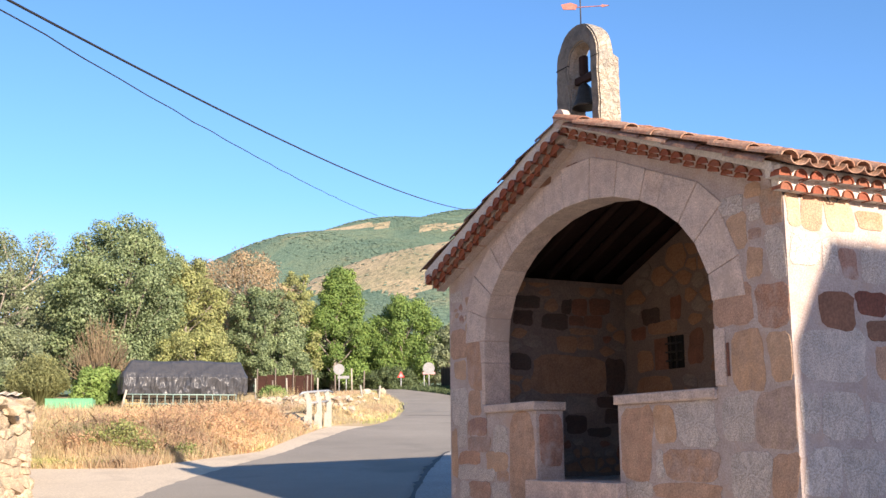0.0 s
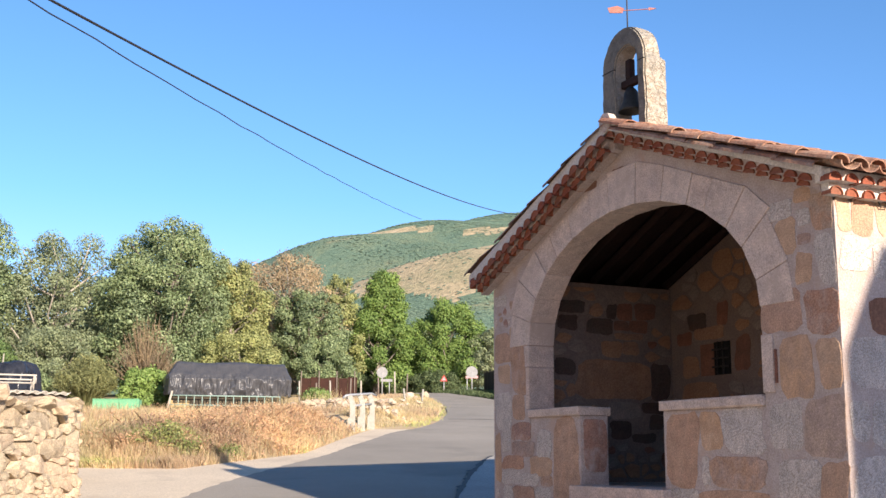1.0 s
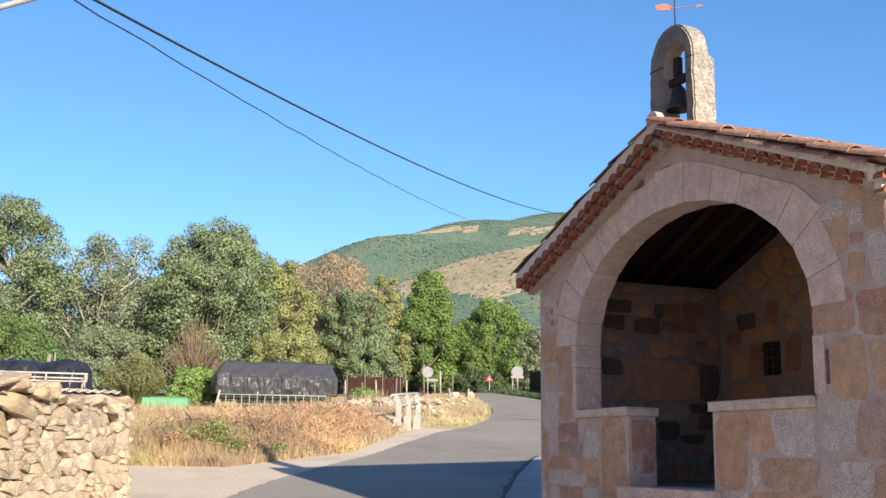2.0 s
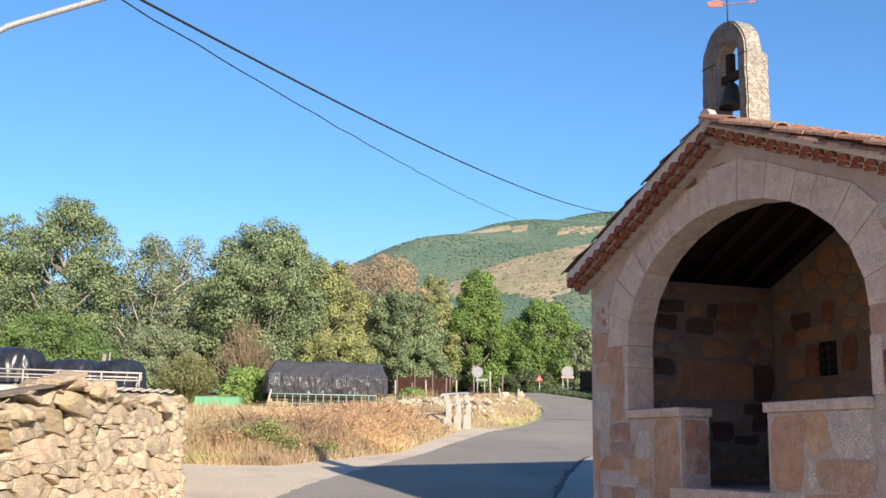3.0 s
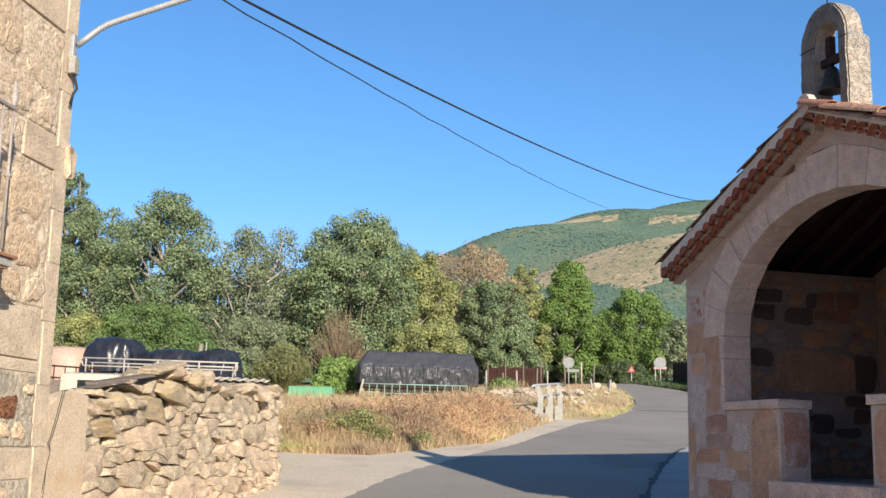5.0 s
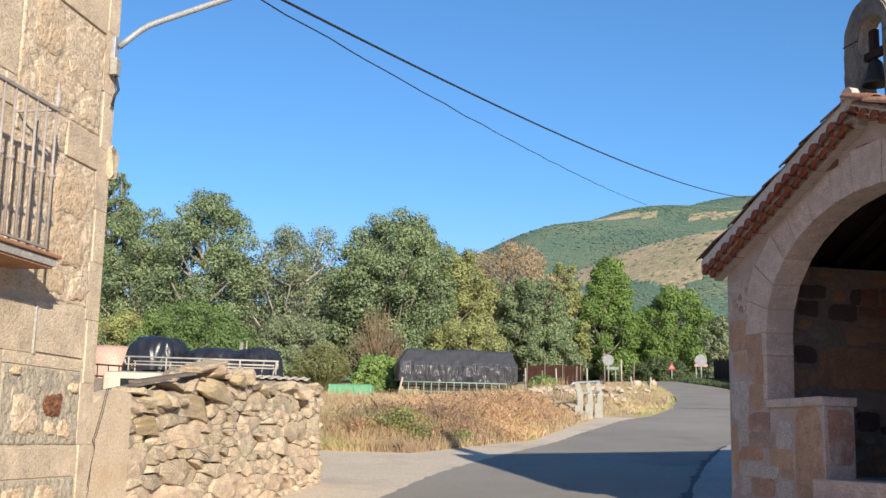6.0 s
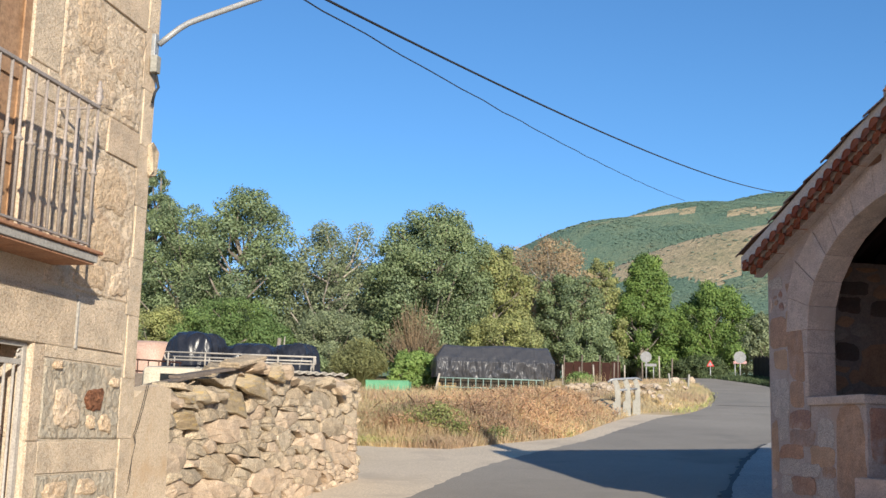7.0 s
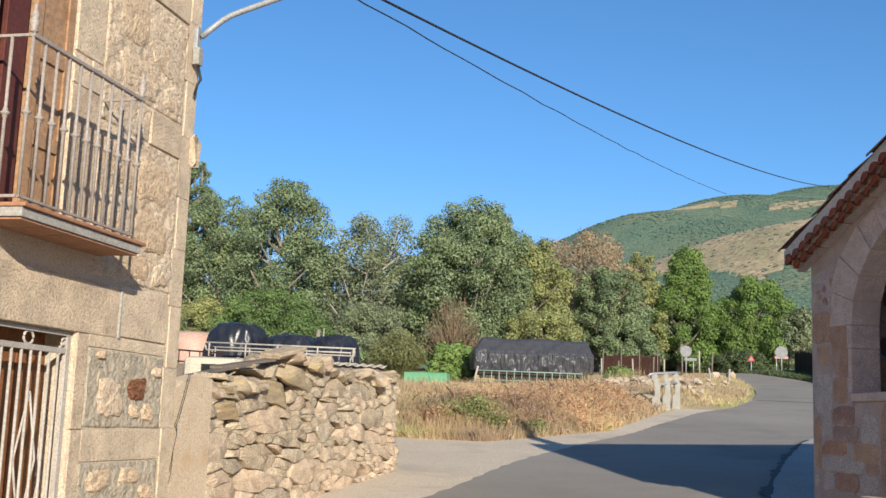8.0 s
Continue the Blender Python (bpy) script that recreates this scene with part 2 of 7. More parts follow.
M_EARTH = surface("packed_earth", [(0.09, 0.07, 0.05), (0.14, 0.11, 0.08)], 3, 30, 1.0, 0.5, 0.02)
M_SLABROUGH = surface("rough_granite_slab", [(0.587, 0.47, 0.334), (0.661, 0.54, 0.401)], 4, 90, 0.95, 0.6, 0.008, stain=(0.515, 0.372, 0.234), stain_scale=2.5, pit=50, pit_dark=0.88)
M_TARP = surface("black_tarpaulin", [(0.016, 0.018, 0.026), (0.028, 0.031, 0.042)], 3, 20, 0.27, 0.3, 0.01)
M_TARPOLD = surface("dusty_black_tarpaulin", [(0.047, 0.050, 0.060), (0.068, 0.068, 0.074)], 3, 20, 0.34, 0.3, 0.01)
M_PLANK = surface("weathered_plank", [(0.134, 0.109, 0.0919), (0.2, 0.167, 0.142)], 4, 30, 0.9, 0.4, 0.006)
M_CORR = surface("fibre_cement_sheet", [(0.334, 0.309, 0.276), (0.417, 0.384, 0.342)], 3, 30, 0.9, 0.2, 0.004)
M_CREAM = surface("cream_paint", [(0.417, 0.376, 0.292), (0.476, 0.434, 0.342)], 3, 40, 0.5, 0.08, 0.003)
M_GLASSDARK = surface("dark_glass", [(0.015, 0.018, 0.02), (0.025, 0.028, 0.03)], 3, 20, 0.08, 0.0, 0.001)
M_TANK = surface("beige_plastic_tank", [(0.417, 0.276, 0.217), (0.476, 0.326, 0.259)], 2, 40, 0.5, 0.05, 0.003)
M_HAY = surface("pressed_hay", [(0.284, 0.209, 0.1), (0.367, 0.276, 0.142)], 6, 40, 1.0, 0.8, 0.02)
M_HAYDARK = surface("shade_dark_hay", [(0.0376, 0.0334, 0.0292), (0.0751, 0.0626, 0.0459)], 4, 40, 1.0, 0.8, 0.03)
M_TROUGH = surface("green_paint", [(0.109, 0.301, 0.167), (0.142, 0.351, 0.209)], 3, 30, 0.5, 0.1, 0.004)
M_FEEDER = surface("pale_green_steel", [(0.184, 0.276, 0.251), (0.251, 0.334, 0.301)], 6, 30, 0.5, 0.1, 0.004)
M_WHITECON = surface("white_concrete", [(0.27, 0.266, 0.239), (0.341, 0.33, 0.295)], 3, 40, 0.85, 0.15, 0.004)
M_SIGNBACK = surface("sign_grey_white", [(0.233, 0.236, 0.239), (0.274, 0.277, 0.28)], 3, 20, 0.5, 0.02, 0.001)
M_RED = surface("sign_red", [(0.55, 0.03, 0.03), (0.6, 0.04, 0.04)], 3, 20, 0.5, 0.02, 0.001)
M_PINK = surface("faded_pink_panel", [(0.501, 0.251, 0.251), (0.568, 0.334, 0.317)], 3, 20, 0.5, 0.02, 0.001)
M_RUST = surface("rusty_sheet", [(0.0292, 0.0125, 0.01), (0.0501, 0.0209, 0.015)], 2, 20, 0.9, 0.3, 0.01)
M_BARK = surface("bark", [(0.167, 0.146, 0.121), (0.267, 0.238, 0.2)], 4, 25, 0.95, 0.6, 0.02)
M_PALEBARK = surface("pale_bark", [(0.317, 0.284, 0.242), (0.401, 0.367, 0.317)], 4, 25, 0.95, 0.4, 0.02)
M_CABLE = surface("black_cable", [(0.02, 0.02, 0.022), (0.03, 0.03, 0.032)], 4, 30, 0.6, 0.02, 0.001)
M_PLAINWALL = surface("rendered_wall", [(0.401, 0.351, 0.284), (0.459, 0.401, 0.334)], 1.5, 30, 0.95, 0.2, 0.006)
# fence boards near black: the shade they stand in is in the colour
M_FENCE_SHADE = surface("shade_dark_boards", [(0.022, 0.019, 0.018), (0.040, 0.034, 0.031)], 3, 30, 0.85, 0.2, 0.004, vary="object")
M_BLACK = surface("dark_recess", [(0.01, 0.01, 0.01), (0.02, 0.018, 0.016)], 3, 30, 0.9, 0.1, 0.004)

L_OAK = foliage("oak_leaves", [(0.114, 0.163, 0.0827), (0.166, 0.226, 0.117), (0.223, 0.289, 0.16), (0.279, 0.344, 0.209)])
# oak green darkened to carry shade in back trees, hedges and fence weeds
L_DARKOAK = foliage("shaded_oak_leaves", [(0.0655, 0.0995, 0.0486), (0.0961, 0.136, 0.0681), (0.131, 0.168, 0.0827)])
L_OLIVE = foliage("olive_leaves", [(0.218, 0.256, 0.105), (0.286, 0.315, 0.135), (0.349, 0.363, 0.176)])
L_RED = foliage("autumn_leaves", [(0.355, 0.266, 0.178), (0.4, 0.309, 0.211), (0.311, 0.27, 0.169)])
L_BRIGHT = foliage("alder_leaves", [(0.108, 0.189, 0.0542), (0.155, 0.245, 0.0686), (0.197, 0.279, 0.0869)])
L_THICKET = foliage("thicket_leaves", [(0.101, 0.168, 0.0584), (0.136, 0.213, 0.0778), (0.175, 0.249, 0.0973)])
L_GREYGREEN = foliage("willow_leaves", [(0.158, 0.199, 0.117), (0.218, 0.262, 0.16), (0.271, 0.317, 0.205)])
L_BUSH = foliage("bush_leaves", [(0.144, 0.242, 0.0695), (0.197, 0.296, 0.0927), (0.242, 0.332, 0.121)])
L_DRYBUSH = foliage("dry_twigs", [(0.241, 0.183, 0.126), (0.299, 0.231, 0.162), (0.207, 0.166, 0.113)])
L_STRAW = foliage("dry_grass", [(0.582, 0.45, 0.273), (0.636, 0.52, 0.332), (0.687, 0.601, 0.415), (0.512, 0.431, 0.265)], 0.45)
L_DOCK = foliage("dry_dock_weeds", [(0.467, 0.333, 0.231), (0.537, 0.398, 0.279), (0.589, 0.469, 0.336)], 0.45)
L_WEED = foliage("tangled_dry_weeds", [(0.445, 0.27, 0.183), (0.513, 0.333, 0.221), (0.565, 0.398, 0.269), (0.445, 0.333, 0.191)], 0.40)
L_STALK = foliage("dry_stalks", [(0.463, 0.377, 0.227), (0.548, 0.467, 0.304), (0.427, 0.332, 0.203), (0.427, 0.377, 0.203)], 0.40)
L_BRAMBLE = foliage("bramble_leaves", [(0.179, 0.224, 0.0788), (0.251, 0.287, 0.111), (0.323, 0.332, 0.152)])
L_BROOM = foliage("broom_twigs", [(0.166, 0.186, 0.0827), (0.218, 0.236, 0.107), (0.271, 0.281, 0.136)])
L_GREENSTRAW = foliage("half_green_grass", [(0.379, 0.4, 0.151), (0.46, 0.481, 0.208), (0.32, 0.364, 0.122)])
# far scrub: green shifted pale and bluish to paint in distance haze
L_FAR = foliage("hazed_hillside_scrub", [(0.11, 0.172, 0.136), (0.127, 0.197, 0.15), (0.148, 0.217, 0.158)], 0.0)

# ---- small builders ----
def mesh_of(name, verts, faces, mats=(), smooth=False):
    me = bpy.data.meshes.new(name)
    me.from_pydata([tuple(v) for v in verts], [], [tuple(f) for f in faces])
    for m in mats:
        me.materials.append(m)
    if smooth:
        me.shade_smooth()
    me.update()
    return me


def put(name, me, parent=None, m=None, label="", category="", group="", kind=""):
    ob = new(name, me)
    if parent is not None:
        ob.parent = parent
    if m is not None:
        ob.matrix_local = m
    return tagged(ob, label, category, group, kind)


def empty(name, m, label, category, group=""):
    ob = new(name)
    ob.empty_display_size = 0.2
    ob.matrix_world = m
    return tagged(ob, label, category, group)


def part(name, bm, material, parent, label="", m=None):
    me = bpy.data.meshes.new(name)
    bm.normal_update()
    bm.to_mesh(me)
    bm.free()
    me.materials.append(material)
    return put(name, me, parent, m, label)


def add_box(bm, x0, x1, y0, y1, z0, z1):
    vs = [bm.verts.new(p) for p in ((x0, y0, z0), (x1, y0, z0), (x1, y1, z0), (x0, y1, z0), (x0, y0, z1), (x1, y0, z1), (x1, y1, z1), (x0, y1, z1))]
    for f in ((3, 2, 1, 0), (4, 5, 6, 7), (0, 1, 5, 4), (1, 2, 6, 5), (2, 3, 7, 6), (3, 0, 4, 7)):
        bm.faces.new([vs[i] for i in f])
    return vs


def box(x0, x1, y0, y1, z0, z1, bevel=0.0, wobble=0.0, rng=random):
    bm = bmesh.new()
    add_box(bm, x0, x1, y0, y1, z0, z1)
    if bevel:
        bmesh.ops.bevel(bm, geom=list(bm.edges), offset=bevel, segments=2, affect="EDGES", profile=0.6)
    if wobble:
        for v in bm.verts:
            v.co += Vector([rng.uniform(-wobble, wobble) for _ in range(3)])
    return bm


def add_tube(bm, pts, radii, sides=8, cap=True):
    """A tube along pts; radii is one number or one for each point."""
    pts = [Vector(p) for p in pts]
    if isinstance(radii, (int, float)):
        radii = [radii] * len(pts)
    rings = []
    for i, p in enumerate(pts):
        d = (pts[min(i + 1, len(pts) - 1)] - pts[max(i - 1, 0)]).normalized()
        a = d.cross(Vector((0, 0, 1)) if abs(d.z) < 0.95 else Vector((1, 0, 0))).normalized()
        b = d.cross(a)
        rings.append([bm.verts.new(p + radii[i] * (math.cos(2 * math.pi * k / sides) * a + math.sin(2 * math.pi * k / sides) * b)) for k in range(sides)])
    for r0, r1 in zip(rings, rings[1:]):
        for k in range(sides):
            f = bm.faces.new((r0[k], r0[(k + 1) % sides], r1[(k + 1) % sides], r1[k]))
            f.smooth = True
    if cap:
        bm.faces.new(rings[0][::-1])
        bm.faces.new(rings[-1])


def tube(pts, radii, sides=8):
    bm = bmesh.new()
    add_tube(bm, pts, radii, sides)
    return bm


def prism(profile, y0, y1, axis="y"):
    """A closed profile of (a, z) pairs drawn out along y (or x)."""
    bm = bmesh.new()
    mk = (lambda a, z, t: (a, t, z)) if axis == "y" else (lambda a, z, t: (t, a, z))
    f0 = [bm.verts.new(mk(a, z, y0)) for a, z in profile]
    f1 = [bm.verts.new(mk(a, z, y1)) for a, z in profile]
    bm.faces.new(f0)
    bm.faces.new(f1[::-1])
    n = len(profile)
    for i in range(n):
        bm.faces.new((f0[i], f1[i], f1[(i + 1) % n], f0[(i + 1) % n]))
    bmesh.ops.recalc_face_normals(bm, faces=list(bm.faces))
    return bm


def ring_wall(inner, outer, y0, y1):
    """A wall between an inner and an outer line of as many (x, z) points, from y0 to y1."""
    bm = bmesh.new()
    q = [[bm.verts.new((x, y, z)) for x, z in line] for y in (y0, y1) for line in (inner, outer)]
    n = len(inner)
    for i in range(n - 1):
        for a, b in ((q[0], q[1]), (q[3], q[2]), (q[2], q[0]), (q[1], q[3])):
            bm.faces.new((a[i], a[i + 1], b[i + 1], b[i]))
    for i in (0, n - 1):
        bm.faces.new((q[0][i], q[1][i], q[3][i], q[2][i]))
    bmesh.ops.remove_doubles(bm, verts=list(bm.verts), dist=1e-5)
    bmesh.ops.recalc_face_normals(bm, faces=list(bm.faces))
    return bm


def masonry(rng, x0, x1, z0, z1, h_range, w_range, ok, gap=0.03, split=0.25):
    """Irregular fitted stones as outlines of (x, z) points: wavy beds, slanting joints, rounded corners."""
    beds = [z0]
    while beds[-1] < z1 - h_range[0] * 0.6:
        beds.append(min(z1, beds[-1] + rng.uniform(*h_range)))
    wave = [(rng.uniform(0, 6), rng.uniform(2.0, 4.5), rng.uniform(0.01, 0.03) if 0 < j < len(beds) - 1 else 0.0) for j in range(len(beds))]
    bed = lambda j, x: beds[j] + wave[j][2] * math.sin(wave[j][1] * x + wave[j][0])
    res = []
    for j in range(len(beds) - 1):
        joints = [(x0, x0)]
        while joints[-1][0] < x1:
            x = joints[-1][0] + rng.uniform(*w_range)
            if x > x1 - w_range[0] * 0.5:
                joints.append((x1, x1))
                break
            k = rng.uniform(-0.05, 0.05)
            joints.append((x + k, x - k))
        for (lb, lt), (rb, rt) in zip(joints, joints[1:]):
            spans = [(0.0, 1.0)]
            if rng.random() < split and beds[j + 1] - beds[j] > 0.2:
                m_ = rng.uniform(0.35, 0.65)
                spans = [(0.0, m_), (m_, 1.0)]
            for a, b in spans:
                mixx = lambda p, q, u: p + (q - p) * u
                zat = lambda x, u: mixx(bed(j, x), bed(j + 1, x), u)
                l0, l1, r0_, r1_ = mixx(lb, lt, a), mixx(lb, lt, b), mixx(rb, rt, a), mixx(rb, rt, b)
                raw = [(l0, a), ((l0 + r0_) / 2, a), (r0_, a), ((r0_ + r1_) / 2, (a + b) / 2), (r1_, b), ((l1 + r1_) / 2, b), (l1, b), ((l0 + l1) / 2, (a + b) / 2)]
                pts = [(x, zat(x, u)) for x, u in raw]
                cx, cz = sum(p[0] for p in pts) / 8, sum(p[1] for p in pts) / 8
                hw, hh = max(abs(p[0] - cx) for p in pts), max(abs(p[1] - cz) for p in pts)
                if hw < 0.05 or hh < 0.04:
                    continue
                fx_, fz_ = 1 - gap / 2 / hw, 1 - gap / 2 / hh
                out = []
                for i, (px, pz) in enumerate(pts):
                    c_ = rng.uniform(0.84, 0.99) if i % 2 == 0 else rng.uniform(0.92, 1.03)
                    out.append((cx + (px - cx) * fx_ * c_, cz + (pz - cz) * fz_ * c_))
                # cut the corners once, for a rounder stone
                fine = []
                for i in range(8):
                    (ax, az), (bx, bz) = out[i], out[(i + 1) % 8]
                    if i % 2 == 0:
                        fine.append((ax * 0.8 + bx * 0.2, az * 0.8 + bz * 0.2))
                    else:
                        fine.append((ax, az))
                        fine.append((ax * 0.2 + bx * 0.8, az * 0.2 + bz * 0.8))
                if all(ok(px, pz) for px, pz in fine):
                    res.append(fine)
    return res


def rubble_cells(rng, x0, x1, z0, z1, size, squash, ok, gap=0.012, spread=(0.55, 1.5), tries=4000, chip=(0.012, 0.035)):
    """Fitted rubble as outlines: cells round scattered centres of uneven weight, broader than high."""
    sites = []
    for _ in range(tries):
        r = size * rng.uniform(*spread) ** 1.3
        p = (rng.uniform(x0, x1), rng.uniform(z0, z1) * squash, r)
        if all((p[0] - q[0]) ** 2 + (p[1] - q[1]) ** 2 > (0.5 * (p[2] + q[2])) ** 2 for q in sites):
            sites.append(p)
    res = []
    for i, (sx, sz, sr) in enumerate(sites):
        poly = [(x0, z0 * squash), (x1, z0 * squash), (x1, z1 * squash), (x0, z1 * squash)]
        for j, (qx, qz, qr) in enumerate(sites):
            dx, dz = qx - sx, qz - sz
            d2 = dx * dx + dz * dz
            if i == j or d2 > (5 * size) ** 2:
                continue
            lim = (d2 + sr * sr * 0.25 - qr * qr * 0.25) / 2
            nxt = []
            for (ax, az), (bx, bz) in zip(poly, poly[1:] + poly[:1]):
                fa, fb = (ax - sx) * dx + (az - sz) * dz - lim, (bx - sx) * dx + (bz - sz) * dz - lim
                if fa <= 0:
                    nxt.append((ax, az))
                if fa * fb < 0:
                    u = fa / (fa - fb)
                    nxt.append((ax + (bx - ax) * u, az + (bz - az) * u))
            poly = nxt
            if len(poly) < 3:
                break
        if len(poly) < 3:
            continue
        poly = [(a, b / squash) for a, b in poly]
        cx, cz = sum(p[0] for p in poly) / len(poly), sum(p[1] for p in poly) / len(poly)
        fine = []
        for (ax, az), (bx, bz) in zip(poly, poly[1:] + poly[:1]):
            l = math.hypot(bx - ax, bz - az)
            if l < 0.012:
                continue
            c = min(0.3, rng.uniform(*chip) / l)
            fine.append((ax + (bx - ax) * c, az + (bz - az) * c))
            if l > 0.12:
                k = rng.uniform(-0.06, 0.05) * min(l, 0.3)
                fine.append(((ax + bx) / 2 - (bz - az) / l * k, (az + bz) / 2 + (bx - ax) / l * k))
            fine.append((bx - (bx - ax) * c, bz - (bz - az) * c))
        if len(fine) < 5:
            continue
        hw, hh = max(abs(p[0] - cx) for p in fine), max(abs(p[1] - cz) for p in fine)
        if hw < 0.03 or hh < 0.025:
            continue
        fx_, fz_ = max(0.5, 1 - gap / hw), max(0.5, 1 - gap / hh)
        fine = [(cx + (a - cx) * fx_, cz + (b - cz) * fz_) for a, b in fine]
        if all(ok(a, b) for a, b in fine):
            res.append(fine)
    return res


def lay_masonry(parent, outlines, wall, rng, mats, shares, proud=(0.003, 0.009), name="stone"):
    for pts in outlines:
        ragged, o = [], Vector((rng.uniform(0, 50), 0, rng.uniform(0, 50)))
        for (ax, az), (bx, bz) in zip(pts, list(pts[1:]) + [pts[0]]):
            m_ = max(1, round(math.hypot(bx - ax, bz - az) / 0.055))
            for k in range(m_):
                p = Vector((ax + (bx - ax) * k / m_, 0, az + (bz - az) * k / m_))
                w_ = 0.012 * noise.noise_vector(p * 6 + o) + 0.009 * noise.noise_vector(p * 19 + o)
                ragged.append((p.x + w_.x, p.z + w_.z))
        pts = ragged
        n_ = len(pts)
        cx, cz = sum(p[0] for p in pts) / n_, sum(p[1] for p in pts) / n_
        d = rng.uniform(*proud)
        verts = [(x - cx, 0.004, z - cz) for x, z in pts] + [(x - cx, -d * 0.6, z - cz) for x, z in pts]
        verts += [((x - cx) * 0.965, -d * rng.uniform(0.8, 1.25), (z - cz) * 0.965) for x, z in pts] + [(0, -d * 1.1, 0)]
        faces = [(r * n_ + k, r * n_ + (k + 1) % n_, (r + 1) * n_ + (k + 1) % n_, (r + 1) * n_ + k) for r in range(2) for k in range(n_)]
        faces += [(2 * n_ + k, 2 * n_ + (k + 1) % n_, 3 * n_) for k in range(n_)]
        mat = rng.choices(mats, shares)[0]
        put(name, mesh_of(name, verts, faces, [mat]), parent, wall @ Matrix.Translation((cx, 0, cz)))


# ---- ground ----
def field_edge(y):
    """The meadow's border towards the road and the lane."""
    return np.interp(y, [20.3, 23.4, 27.5, 31.5, 34, 37, 46, 56, 66], [-5.3, -3.8, -3.6, -3.4, -2.6, -1.7, -1.7, -2.9, -5.6])


def ground_z(x, y):
    """Height of the ground: a village street that climbs gently, then hills."""
    x, y = np.asarray(x, float), np.asarray(y, float)
    t = np.clip(y - 5.0, 0, None)
    z = 0.08 * np.where(t < 61, t, 61 + np.minimum(t - 61, 40) * 0.5 + np.maximum(t - 101, 0) * 0.25)
    z = np.where(y < 5, 0.02 * np.clip(y - 5, -60, 0), z)
    far = 1 / (1 + np.exp(-(y - 260) / 40.0))
    h1 = 224 * np.exp(-((x - 48) / 538) ** 2 - ((y - 1231) / 497) ** 2)
    h2 = 146 * np.exp(-((x - 130) / 302) ** 2 - ((y - 740) / 231) ** 2)
    edge = field_edge(y)
    step = lambda v: np.clip(v, 0, 1) ** 2 * (3 - 2 * np.clip(v, 0, 1))
    z = z + 0.5 * step((y - 20.4) / 2.6) * step((edge - 0.15 - x) / 1.4) * (1 - step((y - 26) / 24)) * step((x + 30) / 4)
    z = z - 0.34 * step((y - 30) / 14) * (1 - step((y - 60) / 15)) * step((-5 - x) / 4)
    h3 = 120 * np.exp(-((x + 900) / 500) ** 2 - ((y - 1300) / 400) ** 2)
    bump = 5 * np.sin(x / 47.0 + 1.3) * np.sin(y / 61.0) + 3 * np.sin(x / 23.0 + y / 31.0)
    return z + far * (np.maximum(np.maximum(h1, h2), h3) + bump)


gx = np.concatenate([-np.geomspace(3000, 12, 90), np.linspace(-11.5, 11.5, 47), np.geomspace(12, 3000, 90)])
gy = np.concatenate([-np.geomspace(900, 2, 25), np.linspace(0, 60, 61), np.geomspace(61, 3600, 270)])
GX, GY = np.meshgrid(gx, gy)
GZ = ground_z(GX, GY) - 0.02
gv = np.stack([GX.ravel(), GY.ravel(), GZ.ravel()], 1)
nx, ny = len(gx), len(gy)
idx = np.arange(nx * ny).reshape(ny, nx)
gf = np.stack([idx[:-1, :-1].ravel(), idx[:-1, 1:].ravel(), idx[1:, 1:].ravel(), idx[1:, :-1].ravel()], 1)


def ground_material(name, hillcols, fine=0.35):
    m = bpy.data.materials.new(name)
    m.use_nodes = True
    nt = m.node_tree
    b = nt.nodes["Principled BSDF"]
    co = nt.nodes.new("ShaderNodeNewGeometry").outputs["Position"]
    near = noise_node(nt, co, 0.8, 6, 0.7)
    nr = ramp(nt, [(0.3, (0.382, 0.274, 0.158)), (0.5, (0.465, 0.357, 0.216)), (0.72, (0.531, 0.423, 0.274))])
    nt.links.new(near.outputs["Fac"], nr.inputs["Fac"])
    hill = noise_node(nt, co, 0.012, 8, 0.68, 0.6)
    hr = ramp(nt, [(0.36, hillcols[0]), (0.50, hillcols[1]), (0.62, hillcols[2]), (0.74, hillcols[3])])
    nt.links.new(hill.outputs["Fac"], hr.inputs["Fac"])
    sep = nt.nodes.new("ShaderNodeSeparateXYZ")
    nt.links.new(co, sep.inputs[0])
    mr = nt.nodes.new("ShaderNodeMapRange")
    mr.inputs["From Min"].default_value, mr.inputs["From Max"].default_value = 110, 200
    nt.links.new(sep.outputs["Y"], mr.inputs["Value"])
    tuft = noise_node(nt, co, fine, 6, 0.75)
    tr = ramp(nt, [(0.35, (0.62, 0.68, 0.66)), (0.62, (1.2, 1.16, 1.1))])
    nt.links.new(tuft.outputs["Fac"], tr.inputs["Fac"])
    hcol = mix_col(nt, 1.0, hr.outputs["Color"], tr.outputs["Color"], "MULTIPLY")
    col = mix_col(nt, mr.outputs["Result"], nr.outputs["Color"], hcol)
    bp = nt.nodes.new("ShaderNodeBump")
    bp.inputs["Strength"].default_value, bp.inputs["Distance"].default_value = 0.6, 1.2
    nt.links.new(tuft.outputs["Fac"], bp.inputs["Height"])
    hb = mix_col(nt, mr.outputs["Result"], (0, 0, 0), (1, 1, 1))
    nt.links.new(hb, bp.inputs["Strength"])
    nt.links.new(bp.outputs["Normal"], b.inputs["Normal"])
    nt.links.new(col, b.inputs["Base Color"])
    b.inputs["Roughness"].default_value = 1.0
    b.inputs["Specular IOR Level"].default_value = 0.1
    return m


